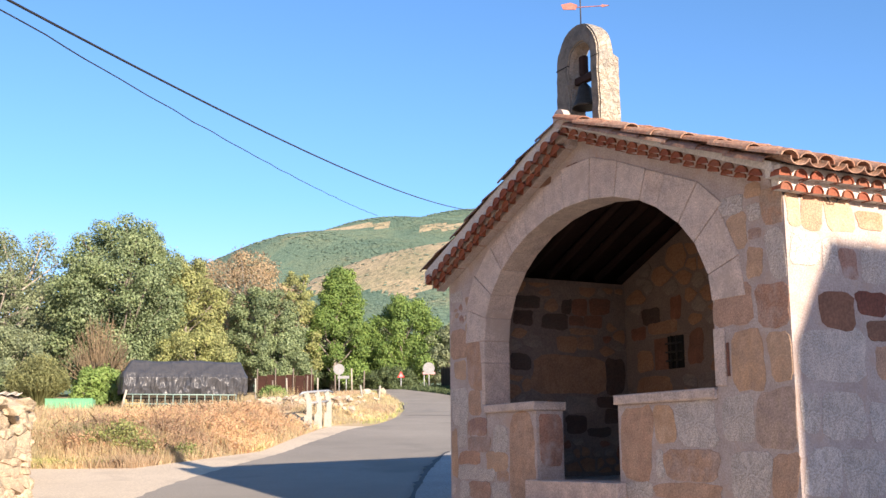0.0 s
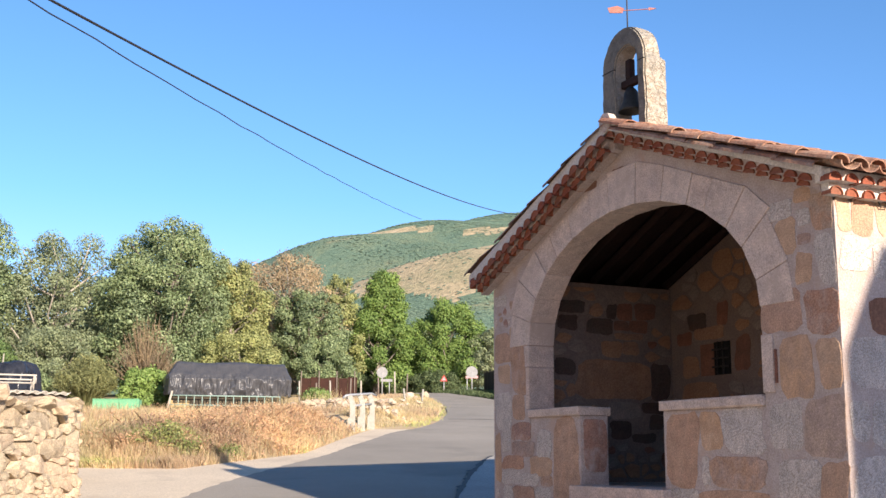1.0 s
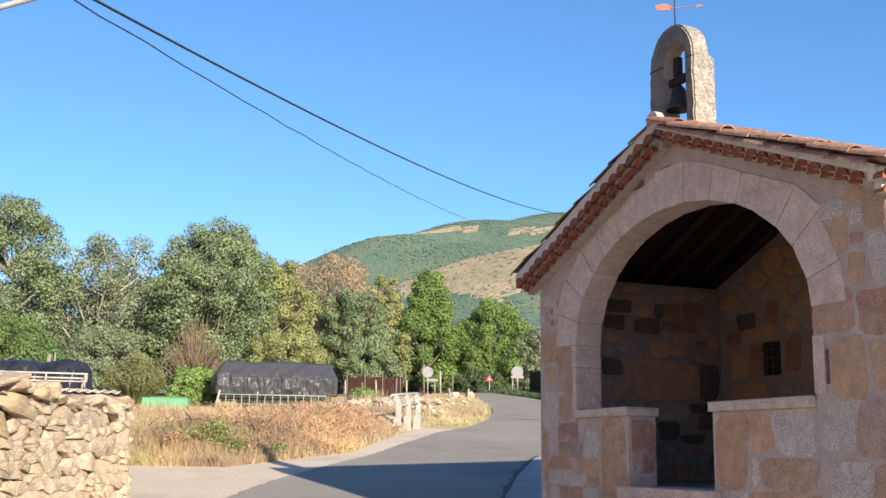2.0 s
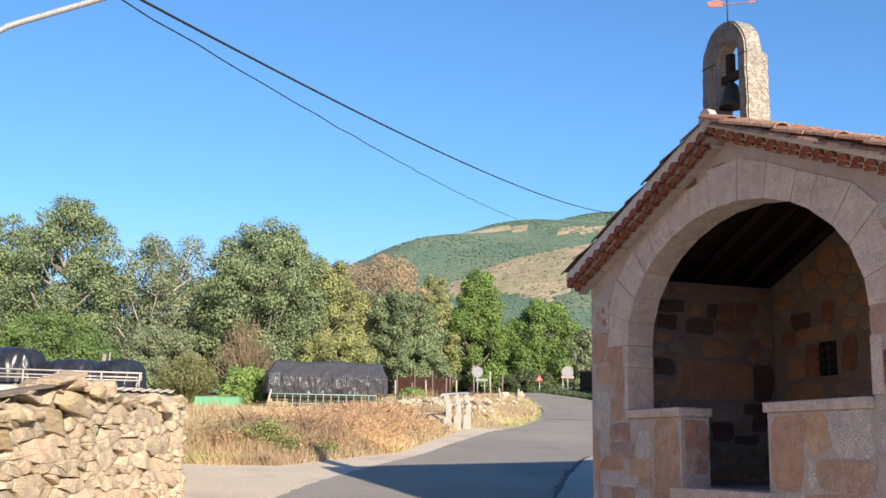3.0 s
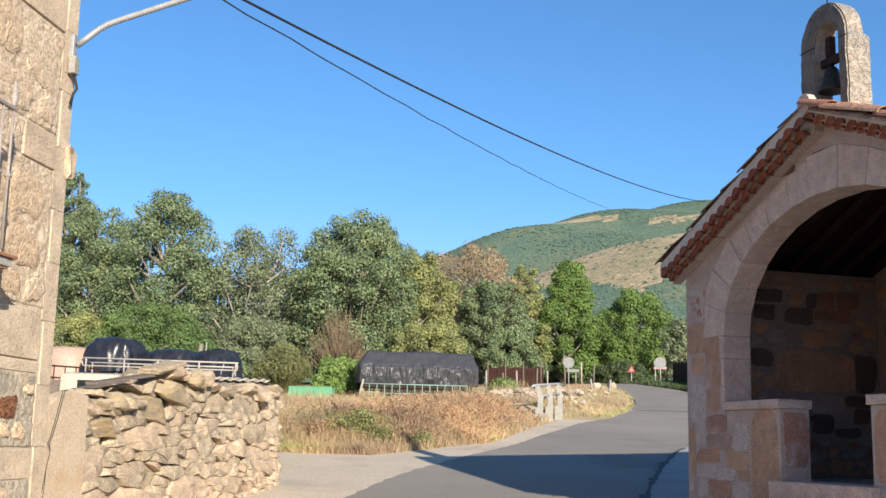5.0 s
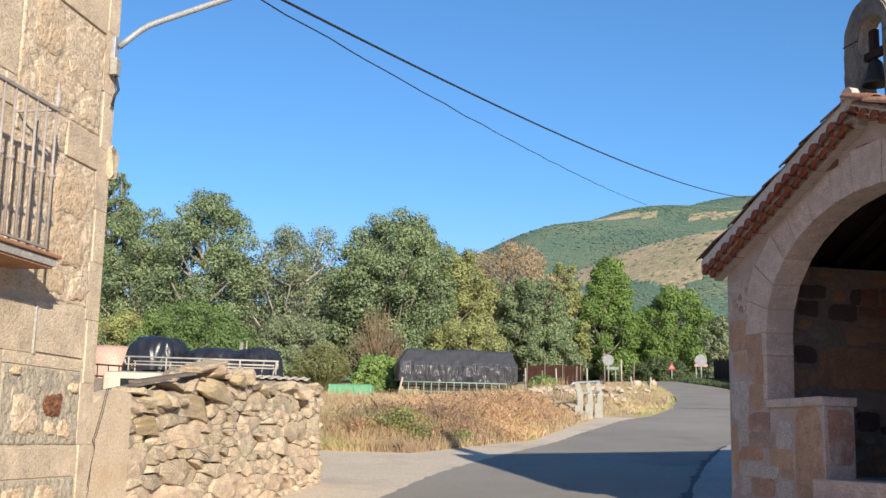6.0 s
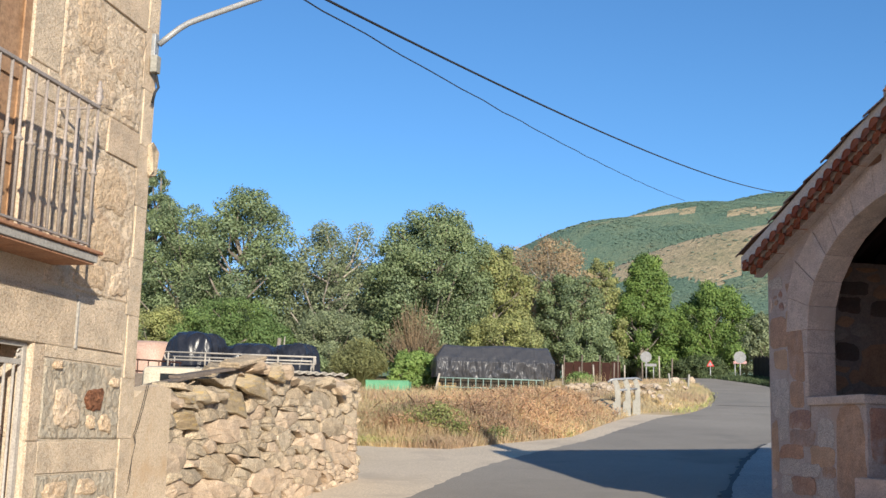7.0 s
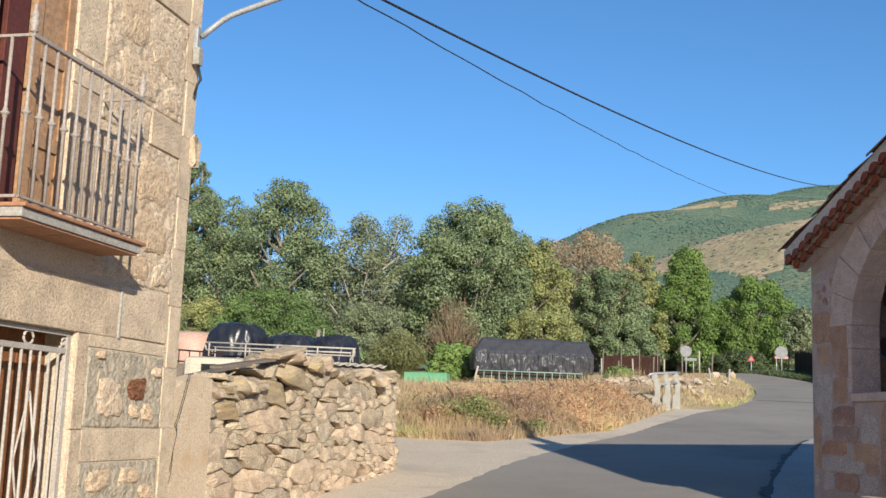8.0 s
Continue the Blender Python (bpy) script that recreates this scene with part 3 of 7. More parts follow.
# the hill greens carry the bluish haze of the distance in their colour
M_GROUND = ground_material("dry_meadow_and_hazed_hill", [(0.11, 0.178, 0.137), (0.14, 0.209, 0.154), (0.174, 0.226, 0.154), (0.322, 0.277, 0.182)])
M_SPUR = ground_material("dry_brown_hillside", [(0.305, 0.28, 0.178), (0.441, 0.356, 0.237), (0.509, 0.407, 0.28), (0.543, 0.441, 0.314)], 0.25)
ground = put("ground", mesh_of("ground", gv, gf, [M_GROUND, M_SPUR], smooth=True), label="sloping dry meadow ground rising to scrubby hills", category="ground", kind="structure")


fx, fy = gv[gf[:, 0], 0], gv[gf[:, 0], 1]
spur_h = 146 * np.exp(-((fx - 130) / 302) ** 2 - ((fy - 740) / 231) ** 2)
main_h = 224 * np.exp(-((fx - 48) / 538) ** 2 - ((fy - 1231) / 497) ** 2)
bare = (spur_h > main_h - 10) & (spur_h > 74 + 9 * np.sin(fx / 21.0) + 6 * np.sin(fx / 9.0)) & (fy < 760)
clearing = (np.abs(fy - 1035 - 12 * np.sin(fx / 20.0)) < 15) & (np.abs(fx + 82) < 30) | (np.abs(fy - 978 + 0.5 * fx) < 16) & (fx > -22) & (fx < 70)
ground.data.polygons.foreach_set("material_index", (bare | clearing).astype(np.int32))


def strip(name, left, right, lift, mat, label, category, kerb=0.0, sub=6):
    """A sheet laid on the ground between two lines of as many (x, y) points; kerb: depth of its sides."""
    L, R = [], []
    for line, out in ((left, L), (right, R)):
        for (xa, ya), (xb, yb) in zip(line, line[1:]):
            for k in range(sub):
                u = k / sub
                out.append((xa + (xb - xa) * u, ya + (yb - ya) * u))
        out.append(line[-1])
    cols = 7
    verts, faces = [], []
    for (xa, ya), (xb, yb) in zip(L, R):
        for c in range(cols):
            u = c / (cols - 1)
            x, y = xa + (xb - xa) * u, ya + (yb - ya) * u
            verts.append((x, y, float(ground_z(x, y)) + lift))
    rows = len(L)
    for r in range(rows - 1):
        for c in range(cols - 1):
            i = r * cols + c
            faces.append((i, i + 1, i + cols + 1, i + cols))
    if kerb:
        n0 = len(verts)
        ringi = [r * cols for r in range(rows)] + [(rows - 1) * cols + c for c in range(1, cols)] + [r * cols + cols - 1 for r in range(rows - 2, -1, -1)] + list(range(cols - 2, 0, -1))
        for i in ringi:
            x, y, z = verts[i]
            verts.append((x, y, z - kerb))
        n = len(ringi)
        for k in range(n):
            faces.append((ringi[k], ringi[(k + 1) % n], n0 + (k + 1) % n, n0 + k))
    return put(name, mesh_of(name, verts, faces, [mat]), label=label, category=category, kind="structure")


def smooth_line(pts, n=8):
    """A Catmull-Rom line through pts."""
    out = []
    p = [pts[0]] + list(pts) + [pts[-1]]
    for i in range(1, len(p) - 2):
        for k in range(n):
            u = k / n
            out.append(tuple(0.5 * (2 * p[i][j] + (p[i + 1][j] - p[i - 1][j]) * u + (2 * p[i - 1][j] - 5 * p[i][j] + 4 * p[i + 1][j] - p[i + 2][j]) * u * u
                                    + (3 * p[i][j] - p[i - 1][j] - 3 * p[i + 1][j] + p[i + 2][j]) * u ** 3) for j in range(2)))
    out.append(tuple(pts[-1]))
    return out


ROAD_L = smooth_line([(-4.9, -30), (-4.7, 0), (-4.3, 12), (-4.2, 16.5), (-4.0, 18.8), (-3.32, 22.6), (-2.96, 26), (-2.5, 30), (-1.86, 32.6), (-1.52, 36), (-1.46, 41), (-1.75, 46.5), (-2.4, 53), (-3.6, 62), (-6.5, 70), (-15, 80), (-28, 87)], 20)
ROAD_R = smooth_line([(-0.4, -30), (-0.4, 0), (-0.4, 10), (-0.4, 14), (-0.35, 16), (-0.05, 21), (0.4, 24), (1.8, 30), (2.6, 33), (2.8, 37), (2.0, 43), (1.4, 47), (0.9, 51.5), (-0.12, 57.25), (-1.5, 62.5), (-3.6, 68.5), (-12, 83), (-26, 91)], 20)
ROAD_L = [(x + (0.035 * math.sin(5.1 * y) * math.sin(3.7 * y + 1) + 0.012 * math.sin(13 * y) if 10 < y < 33 else 0), y) for x, y in ROAD_L]  # crumbled edge
road = strip("road", ROAD_L, ROAD_R, 0.012, M_ASPHALT, "worn grey asphalt village road bending uphill", "road", sub=1)
APRON_L = [(-16, 8.9), (-16, 12), (-16, 17), (-9, 19.9), (-5.3, 20.3), (-3.75, 23.4), (-3.55, 27.5), (-3.2, 31.5)]
APRON_R = [(-4.35, 4), (-4.1, 12), (-4.0, 17), (-3.8, 19), (-3.5, 20.5), (-3.0, 23.4), (-2.6, 27.5), (-2.1, 31.5)]
strip("pavement", APRON_L, APRON_R, 0.006, M_CONCRETE, "pale worn concrete lane mouth beside the road", "pavement")
PAVE_L = [(-0.46, -20), (-0.46, 12), (-0.42, 16), (-0.28, 19), (-0.02, 22), (0.8, 26)]
PAVE_R = [(6.5, -20), (6.5, 12), (6, 16), (5, 19), (4.5, 22), (3.5, 26)]
strip("pavement", PAVE_L, PAVE_R, 0.035, M_PAVING, "concrete pavement with low kerb round the chapel", "pavement", kerb=0.15)

# dark strip that paints the overhead cable's shadow onto the road
seam = strip("tar_seam", [(-1.3, 36.85), (0.2, 36.55), (2.75, 36.3)], [(-1.3, 36.98), (0.2, 36.68), (2.75, 36.43)], 0.018, M_TAR_SHADOW, "shadow of the overhead cable painted across the asphalt", "tar seam")

# ragged dark joint where the asphalt meets the chapel's pavement
jr = random.Random(71)
joint_y = [14.0 + 0.22 * k for k in range(40)]
joint_x = [float(np.interp(y, [12, 16, 19, 22, 26], [-0.46, -0.42, -0.28, -0.02, 0.8])) for y in joint_y]
joint_w = [jr.uniform(0.02, 0.11) * (0.4 + abs(math.sin(1.7 * k))) for k in range(40)]
strip("tar_seam", [(x - w, y) for x, y, w in zip(joint_x, joint_y, joint_w)], [(x + 0.3 * w + 0.01, y) for x, y, w in zip(joint_x, joint_y, joint_w)], 0.039, M_TAR_SHADOW, "ragged dark seam between asphalt and pavement", "tar seam", sub=1)

# ---- chapel ----
CH = Matrix(((0.47042, 0.88244, 0, 0.0723), (-0.88244, 0.47042, 0, 13.3100), (0, 0, 1, 0), (0, 0, 0, 1)))
W, CX = 5.45, 2.7125
SPRING, RISE, HALF = 2.69, 1.215, 1.885
EAVE, APEX, SLOPE = 3.40, 4.46, (4.46 - 3.40) / 2.725
BACK, NAVE = 2.66, 5.6
GROUND_IN = 1.18
chapel = empty("chapel", CH, "small rubble-stone roadside chapel with round-arched open porch and tiled roof", "chapel")


def rake_z(x):
    return EAVE + SLOPE * (2.725 - abs(x - 2.725))


def front_lines():
    inner, outer = [], []
    for z in (0.3, 0.8, 1.3, 1.8, 2.3):
        inner.append((CX - HALF, z)); outer.append((0.0, z))
    for k in range(33):
        a = math.pi * (1 - k / 32)
        x, z = CX + HALF * math.cos(a), SPRING + RISE * math.sin(a)
        inner.append((x, z))
        cx, cz = CX, SPRING - 0.35
        dx, dz = x - cx, z - cz
        t = 1.0
        for _ in range(400):
            px, pz = cx + dx * t, cz + dz * t
            if px <= 0 or px >= W or pz >= rake_z(px) + 0.1:
                break
            t += 0.01
        outer.append((min(W, max(0, cx + dx * t)), cz + dz * t))
    for z in (2.3, 1.8, 1.3, 0.8, 0.3):
        inner.append((CX + HALF, z)); outer.append((W, z))
    return inner, outer


inner, outer = front_lines()
front_wall = part("front_wall", ring_wall(inner, outer, 0.0, 0.31), M_MORTAR, chapel, "mortared rubble gable front with arched opening")


def side_wall(x0, x1):
    return box(x0, x1, 0.31, NAVE, 0.3, EAVE + 0.08)


part("side_wall", side_wall(0.0, 0.45), M_MORTAR, chapel)
right_wall = part("side_wall", side_wall(W - 0.45, W), M_MORTAR, chapel)
back_wall = part("back_wall", prism([(0.0, 0.3), (W, 0.3), (W, EAVE + 0.08), (2.725, APEX + 0.09), (0.0, EAVE + 0.08)], NAVE - 0.4, NAVE + 0.002), M_MORTAR, chapel)
inner_back = part("interior_wall", prism([(0.45, 0.6), (W - 0.45, 0.6), (W - 0.45, 3.56), (2.725, 4.50), (0.45, 3.56)], BACK - 0.44, BACK - 0.005), M_INMORT, chapel, "dark rubble back wall inside the porch")
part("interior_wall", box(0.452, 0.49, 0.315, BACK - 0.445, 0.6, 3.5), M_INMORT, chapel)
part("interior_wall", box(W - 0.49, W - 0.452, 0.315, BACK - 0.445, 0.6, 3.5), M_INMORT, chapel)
part("porch_floor", box(0.46, W - 0.46, 0.1, BACK - 0.45, 0.5, GROUND_IN - 0.01), M_PAVING, chapel)

# parapets with capstones, and the threshold between
for x0, x1 in ((CX - HALF + 0.004, 1.84), (3.235, CX + HALF - 0.004)):
    par = part("parapet", box(x0, x1, 0.003, 0.34, 0.3, 1.885, 0.008), M_MORTAR, chapel)
    part("capstone", box(x0 - 0.02 if x0 > 2 else x0, x1 + (0.02 if x0 < 2 else 0), -0.035, 0.37, 1.887, 1.975, 0.015, 0.004, random.Random(4)), M_VOUSS, par, "pale granite coping slab")
part("threshold", box(1.76, 3.33, -0.10, 0.36, 0.95, GROUND_IN + 0.005, 0.015), M_VOUSS, chapel, "worn granite threshold step")
part("step", box(1.62, 3.45, -0.42, -0.105, 0.5, 0.97, 0.015), M_VOUSS, chapel, "worn granite step")

# arch ring and jamb stones
def wedge(inner0, inner1, outer0, outer1, y0, y1):
    bm = bmesh.new()
    pts = (inner0, inner1, outer1, outer0)
    a = [bm.verts.new((x, y0, z)) for x, z in pts]
    b = [bm.verts.new((x, y1, z)) for x, z in pts]
    bm.faces.new(a); bm.faces.new(b[::-1])
    for i in range(4):
        bm.faces.new((a[i], b[i], b[(i + 1) % 4], a[(i + 1) % 4]))
    bmesh.ops.recalc_face_normals(bm, faces=list(bm.faces))
    bmesh.ops.bevel(bm, geom=[e for e in bm.edges], offset=0.004, segments=1, affect="EDGES")
    return bm


rng = random.Random(11)
NV = 15
cuts = [(k + (rng.uniform(-0.18, 0.18) if 0 < k < NV else 0)) / NV for k in range(NV + 1)]
pin = lambda a: (CX + (HALF - 0.006) * math.cos(a), SPRING + (RISE - 0.006) * math.sin(a))


def pout(a, t):
    """The point t outside the arch at angle a, kept under the gable's rake."""
    nxv, nzv = math.cos(a) / HALF, math.sin(a) / RISE
    l = math.hypot(nxv, nzv)
    x, z = pin(a)
    while t > 0.1 and z + t * nzv / l > rake_z(x + t * nxv / l) - 0.03:
        t -= 0.02
    return (x + t * nxv / l, z + t * nzv / l)


for k in range(NV):
    a0, a1 = math.pi * (1 - cuts[k]) - 0.002, math.pi * (1 - cuts[k + 1]) + 0.002
    thick = rng.uniform(0.36, 0.47)
    part("voussoir", wedge(pin(a0), pin(a1), pout(a0, thick), pout(a1, thick), -0.010 - rng.uniform(0, 0.008), 0.316), M_VOUSS, front_wall)
for side in (-1, 1):
    z, top = 1.98, SPRING if side < 0 else 2.46
    while z < top - 0.02:
        h = min(rng.uniform(0.34, 0.5), top - z)
        h = top - z if top - z - h < 0.15 else h
        xin = CX + side * (HALF - 0.006)
        xout = xin + side * (rng.uniform(0.05, 0.09) if side < 0 else rng.uniform(0.12, 0.17))
        x0, x1 = sorted((xin, xout))
        part("jamb_stone", box(x0, x1, -0.012 - rng.uniform(0, 0.006), 0.316, z + 0.006, z + h - 0.006, 0.01), M_VOUSS, front_wall)
        z += h

# rubble stones of the front
def front_ok(x, z):
    if x < 0.01 or x > W - 0.01 or z > rake_z(x) - 0.1:
        return False
    if z < SPRING:
        return x < CX - HALF - 0.10 or x > CX + HALF + 0.16
    nxv, nzv = (x - CX) / (HALF + 0.42), (z - SPRING) / (RISE + 0.42)
    return nxv * nxv + nzv * nzv > 1


def boulder_outline(x, z, w, h, r):
    """A rounded, slightly lopsided stone outline about (x, z)."""
    p, n_ = r.uniform(5.0, 11.0), 20
    ph, skew = r.uniform(0, 6.28), r.uniform(-0.09, 0.09)
    out = []
    for k in range(n_):
        a = -2 * math.pi * k / n_
        c, q = math.cos(a), math.sin(a)
        e = (abs(c) ** p + abs(q) ** p) ** (-1 / p) * (1 + 0.05 * math.sin(3 * a + ph) + r.uniform(-0.03, 0.03))
        out.append((x + w / 2 * e * c + skew * h * e * q, z + h / 2 * e * q))
    return out[::-1]


def set_boulders(parent, specs, wall, r, mats, proud=(0.002, 0.006)):
    for x, z, w, h, m_ in specs:
        lay_masonry(parent, [boulder_outline(x, z, w * 1.06, h * 1.08, r)], wall, r, [mats[m_]], [1], proud)


def clear_of(specs, pad=0.05):
    return lambda x, z: all(abs(x - a) > w / 2 + pad or abs(z - b) > h / 2 + pad for a, b, w, h, _ in specs)


OC, BR, GR, RD, SP = range(5)
FRONT_MATS = [M_OCHRE, M_STONE, M_GRANITE, M_STONE_BR, M_STONE_RED]
rng = random.Random(21)
face = pose(0, -0.001, 0)
PIER_R = [(4.91, 3.22, 0.23, 0.27, OC), (5.12, 3.17, 0.13, 0.08, RD), (5.10, 2.94, 0.17, 0.22, OC), (5.34, 2.98, 0.18, 0.37, GR), (5.12, 3.52, 0.17, 0.11, OC), (5.32, 3.36, 0.22, 0.29, BR), (4.86, 3.44, 0.26, 0.14, GR),
          (5.12, 3.34, 0.14, 0.12, GR), (4.83, 2.63, 0.42, 0.31, BR), (5.27, 2.58, 0.33, 0.32, BR), (4.97, 2.17, 0.34, 0.45, OC), (5.32, 2.18, 0.22, 0.36, OC), (5.24, 1.70, 0.40, 0.42, BR), (4.82, 1.72, 0.34, 0.34, GR), (4.93, 1.27, 0.42, 0.36, GR), (5.30, 1.26, 0.26, 0.36, BR)]
PIER_L = [(0.17, 3.26, 0.28, 0.11, GR), (0.47, 3.18, 0.14, 0.11, BR), (0.22, 2.70, 0.36, 0.31, BR), (0.58, 2.45, 0.30, 0.55, BR), (0.58, 2.01, 0.26, 0.26, BR), (0.25, 2.40, 0.26, 0.20, OC), (0.23, 1.98, 0.36, 0.38, GR),
          (0.63, 1.74, 0.40, 0.18, RD), (0.66, 1.55, 0.46, 0.16, RD), (0.29, 1.66, 0.18, 0.25, GR), (0.44, 1.40, 0.46, 0.14, BR), (0.40, 1.24, 0.42, 0.15, GR), (0.81, 1.22, 0.34, 0.12, GR), (0.32, 1.05, 0.20, 0.17, GR), (0.67, 1.05, 0.42, 0.18, BR), (0.10, 1.45, 0.13, 0.50, OC), (0.46, 2.83, 0.14, 0.18, OC)]
set_boulders(front_wall, PIER_R, face, rng, FRONT_MATS)
set_boulders(front_wall, PIER_L, face, rng, FRONT_MATS)
free_l = clear_of(PIER_L, 0.03)
lay_masonry(front_wall, rubble_cells(rng, 0.02, 0.74, 0.6, 3.3, 0.14, 1.2, lambda x, z: front_ok(x, z) and free_l(x, z), 0.02), face, rng, [M_STONE, M_VOUSS, M_STONE_BR], [0.4, 0.4, 0.2])
# parapet faces: a few large smooth blocks
set_boulders(front_wall, [(1.12, 1.60, 0.29, 0.27, GR), (1.04, 1.36, 0.42, 0.19, OC), (1.16, 1.21, 0.23, 0.10, BR), (1.09, 1.05, 0.30, 0.17, GR), (1.555, 1.41, 0.46, 0.84, BR), (1.0, 0.83, 0.30, 0.24, GR), (1.5, 0.78, 0.5, 0.34, BR)], pose(0, 0.002, 0), rng, FRONT_MATS)
set_boulders(front_wall, [(3.50, 1.54, 0.42, 0.60, BR), (3.90, 1.70, 0.26, 0.31, OC), (4.31, 1.69, 0.48, 0.36, GR), (4.22, 1.35, 0.66, 0.24, BR), (3.82, 1.36, 0.09, 0.22, GR), (3.50, 1.12, 0.38, 0.15, GR), (4.16, 1.13, 0.80, 0.13, BR), (3.6, 0.86, 0.6, 0.3, BR), (4.22, 0.88, 0.6, 0.28, GR)], pose(0, 0.002, 0), rng, FRONT_MATS)
lay_masonry(front_wall, masonry(rng, 0.02, 0.33, 0.012, 1.87, (0.5, 0.8), (0.3, 0.31), lambda x, z: z > 1.0, 0.02, 0.0), pose(1.8402, 0, 0, 0, 0, 90), rng, [M_STONE_BR], [1])
set_boulders(front_wall, [(2.10, 4.235, 0.26, 0.08, SP), (2.62, 4.275, 0.22, 0.08, SP)], face, rng, FRONT_MATS)
part("slit", box(4.735, 4.757, -0.014, 0.01, 2.06, 2.33, 0.004), M_STONE_RED, front_wall, "narrow dark slit in the masonry")
# long side towards the street corner
rng = random.Random(5)
SIDE = [(0.42, 2.19, 0.66, 0.38, GR), (0.50, 2.54, 0.36, 0.27, SP), (0.88, 2.61, 0.32, 0.18, SP), (0.93, 2.40, 0.22, 0.15, SP), (0.49, 1.72, 0.44, 0.34, GR), (0.14, 1.75, 0.17, 0.28, GR), (0.90, 1.68, 0.24, 0.27, GR), (0.24, 1.30, 0.36, 0.34, GR), (0.67, 1.29, 0.42, 0.34, GR),
        (0.09, 3.31, 0.13, 0.25, OC), (0.29, 3.31, 0.22, 0.28, BR), (0.59, 3.31, 0.30, 0.25, OC), (0.93, 3.29, 0.28, 0.14, BR), (0.19, 3.01, 0.30, 0.24, GR), (0.46, 2.97, 0.16, 0.26, GR), (0.66, 2.92, 0.18, 0.23, RD), (0.94, 2.93, 0.27, 0.27, GR), (1.02, 2.14, 0.26, 0.24, BR)]
flank = pose(W + 0.001, 0, 0, 0, 0, 90)
set_boulders(right_wall, SIDE, flank, rng, FRONT_MATS)
lay_masonry(right_wall, masonry(rng, 1.18, NAVE - 0.02, 0.5, 3.44, (0.26, 0.46), (0.26, 0.62), lambda x, z: True, 0.024, 0.3), flank, rng, [M_STONE, M_VOUSS, M_STONE_RED], [0.45, 0.4, 0.15])
# interior rubble
rng = random.Random(8)
DK, RE, WA, GY = range(4)
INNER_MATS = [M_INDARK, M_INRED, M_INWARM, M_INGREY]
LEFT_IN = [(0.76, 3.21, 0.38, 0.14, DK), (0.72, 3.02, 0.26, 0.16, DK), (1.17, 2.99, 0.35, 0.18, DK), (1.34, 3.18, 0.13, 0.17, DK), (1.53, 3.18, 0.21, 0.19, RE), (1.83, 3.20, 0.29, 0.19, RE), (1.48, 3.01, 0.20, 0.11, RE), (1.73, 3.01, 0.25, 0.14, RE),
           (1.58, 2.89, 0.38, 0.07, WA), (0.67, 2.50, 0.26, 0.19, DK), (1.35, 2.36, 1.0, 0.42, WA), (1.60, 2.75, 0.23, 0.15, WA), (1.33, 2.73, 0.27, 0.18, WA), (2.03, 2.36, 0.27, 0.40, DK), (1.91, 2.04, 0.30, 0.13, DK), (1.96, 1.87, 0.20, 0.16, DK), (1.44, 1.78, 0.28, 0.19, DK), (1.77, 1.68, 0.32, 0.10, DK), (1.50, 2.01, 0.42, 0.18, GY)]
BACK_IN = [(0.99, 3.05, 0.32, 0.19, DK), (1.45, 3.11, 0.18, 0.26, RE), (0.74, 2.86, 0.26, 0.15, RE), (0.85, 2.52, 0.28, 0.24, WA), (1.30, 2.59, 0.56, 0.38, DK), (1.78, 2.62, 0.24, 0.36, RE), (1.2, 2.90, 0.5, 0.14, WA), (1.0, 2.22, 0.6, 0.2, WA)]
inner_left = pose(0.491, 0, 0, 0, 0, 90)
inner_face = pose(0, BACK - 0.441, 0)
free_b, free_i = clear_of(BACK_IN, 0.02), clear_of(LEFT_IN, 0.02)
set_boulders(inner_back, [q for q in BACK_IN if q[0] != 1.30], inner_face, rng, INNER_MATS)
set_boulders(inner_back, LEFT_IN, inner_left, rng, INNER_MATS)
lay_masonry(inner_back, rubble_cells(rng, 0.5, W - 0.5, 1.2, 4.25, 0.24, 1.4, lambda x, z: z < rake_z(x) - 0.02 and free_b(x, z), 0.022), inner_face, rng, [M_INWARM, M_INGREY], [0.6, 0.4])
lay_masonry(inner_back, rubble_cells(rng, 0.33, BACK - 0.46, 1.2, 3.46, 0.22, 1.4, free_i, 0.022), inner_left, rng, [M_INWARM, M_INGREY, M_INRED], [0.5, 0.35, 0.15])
# barred niche window in the back wall
# black panel on the wall paints the unlit depth of the recess
niche = part("niche_window", box(1.29, 1.57, BACK - 0.452, BACK - 0.43, 2.40, 2.78, 0.006), M_BLACK, chapel, "small barred window, a flat black panel for its unlit depth")
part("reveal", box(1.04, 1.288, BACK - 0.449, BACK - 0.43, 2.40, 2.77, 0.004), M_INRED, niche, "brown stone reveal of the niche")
for k in range(2):
    part("bar", tube([(1.38 + 0.1 * k, BACK - 0.475, 2.4), (1.38 + 0.1 * k, BACK - 0.475, 2.78)], 0.012, 6), M_IRON, niche)
for k in range(3):
    part("bar", tube([(1.29, BACK - 0.48, 2.49 + 0.1 * k), (1.57, BACK - 0.48, 2.49 + 0.1 * k)], 0.011, 6), M_IRON, niche)

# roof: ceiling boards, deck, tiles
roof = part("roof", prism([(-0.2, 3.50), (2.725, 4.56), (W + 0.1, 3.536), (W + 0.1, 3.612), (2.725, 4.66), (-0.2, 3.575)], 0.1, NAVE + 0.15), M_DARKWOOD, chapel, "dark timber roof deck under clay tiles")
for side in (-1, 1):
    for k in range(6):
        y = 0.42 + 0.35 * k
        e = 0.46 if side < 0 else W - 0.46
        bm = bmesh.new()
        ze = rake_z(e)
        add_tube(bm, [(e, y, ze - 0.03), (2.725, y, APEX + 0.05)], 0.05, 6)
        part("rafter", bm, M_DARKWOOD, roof)
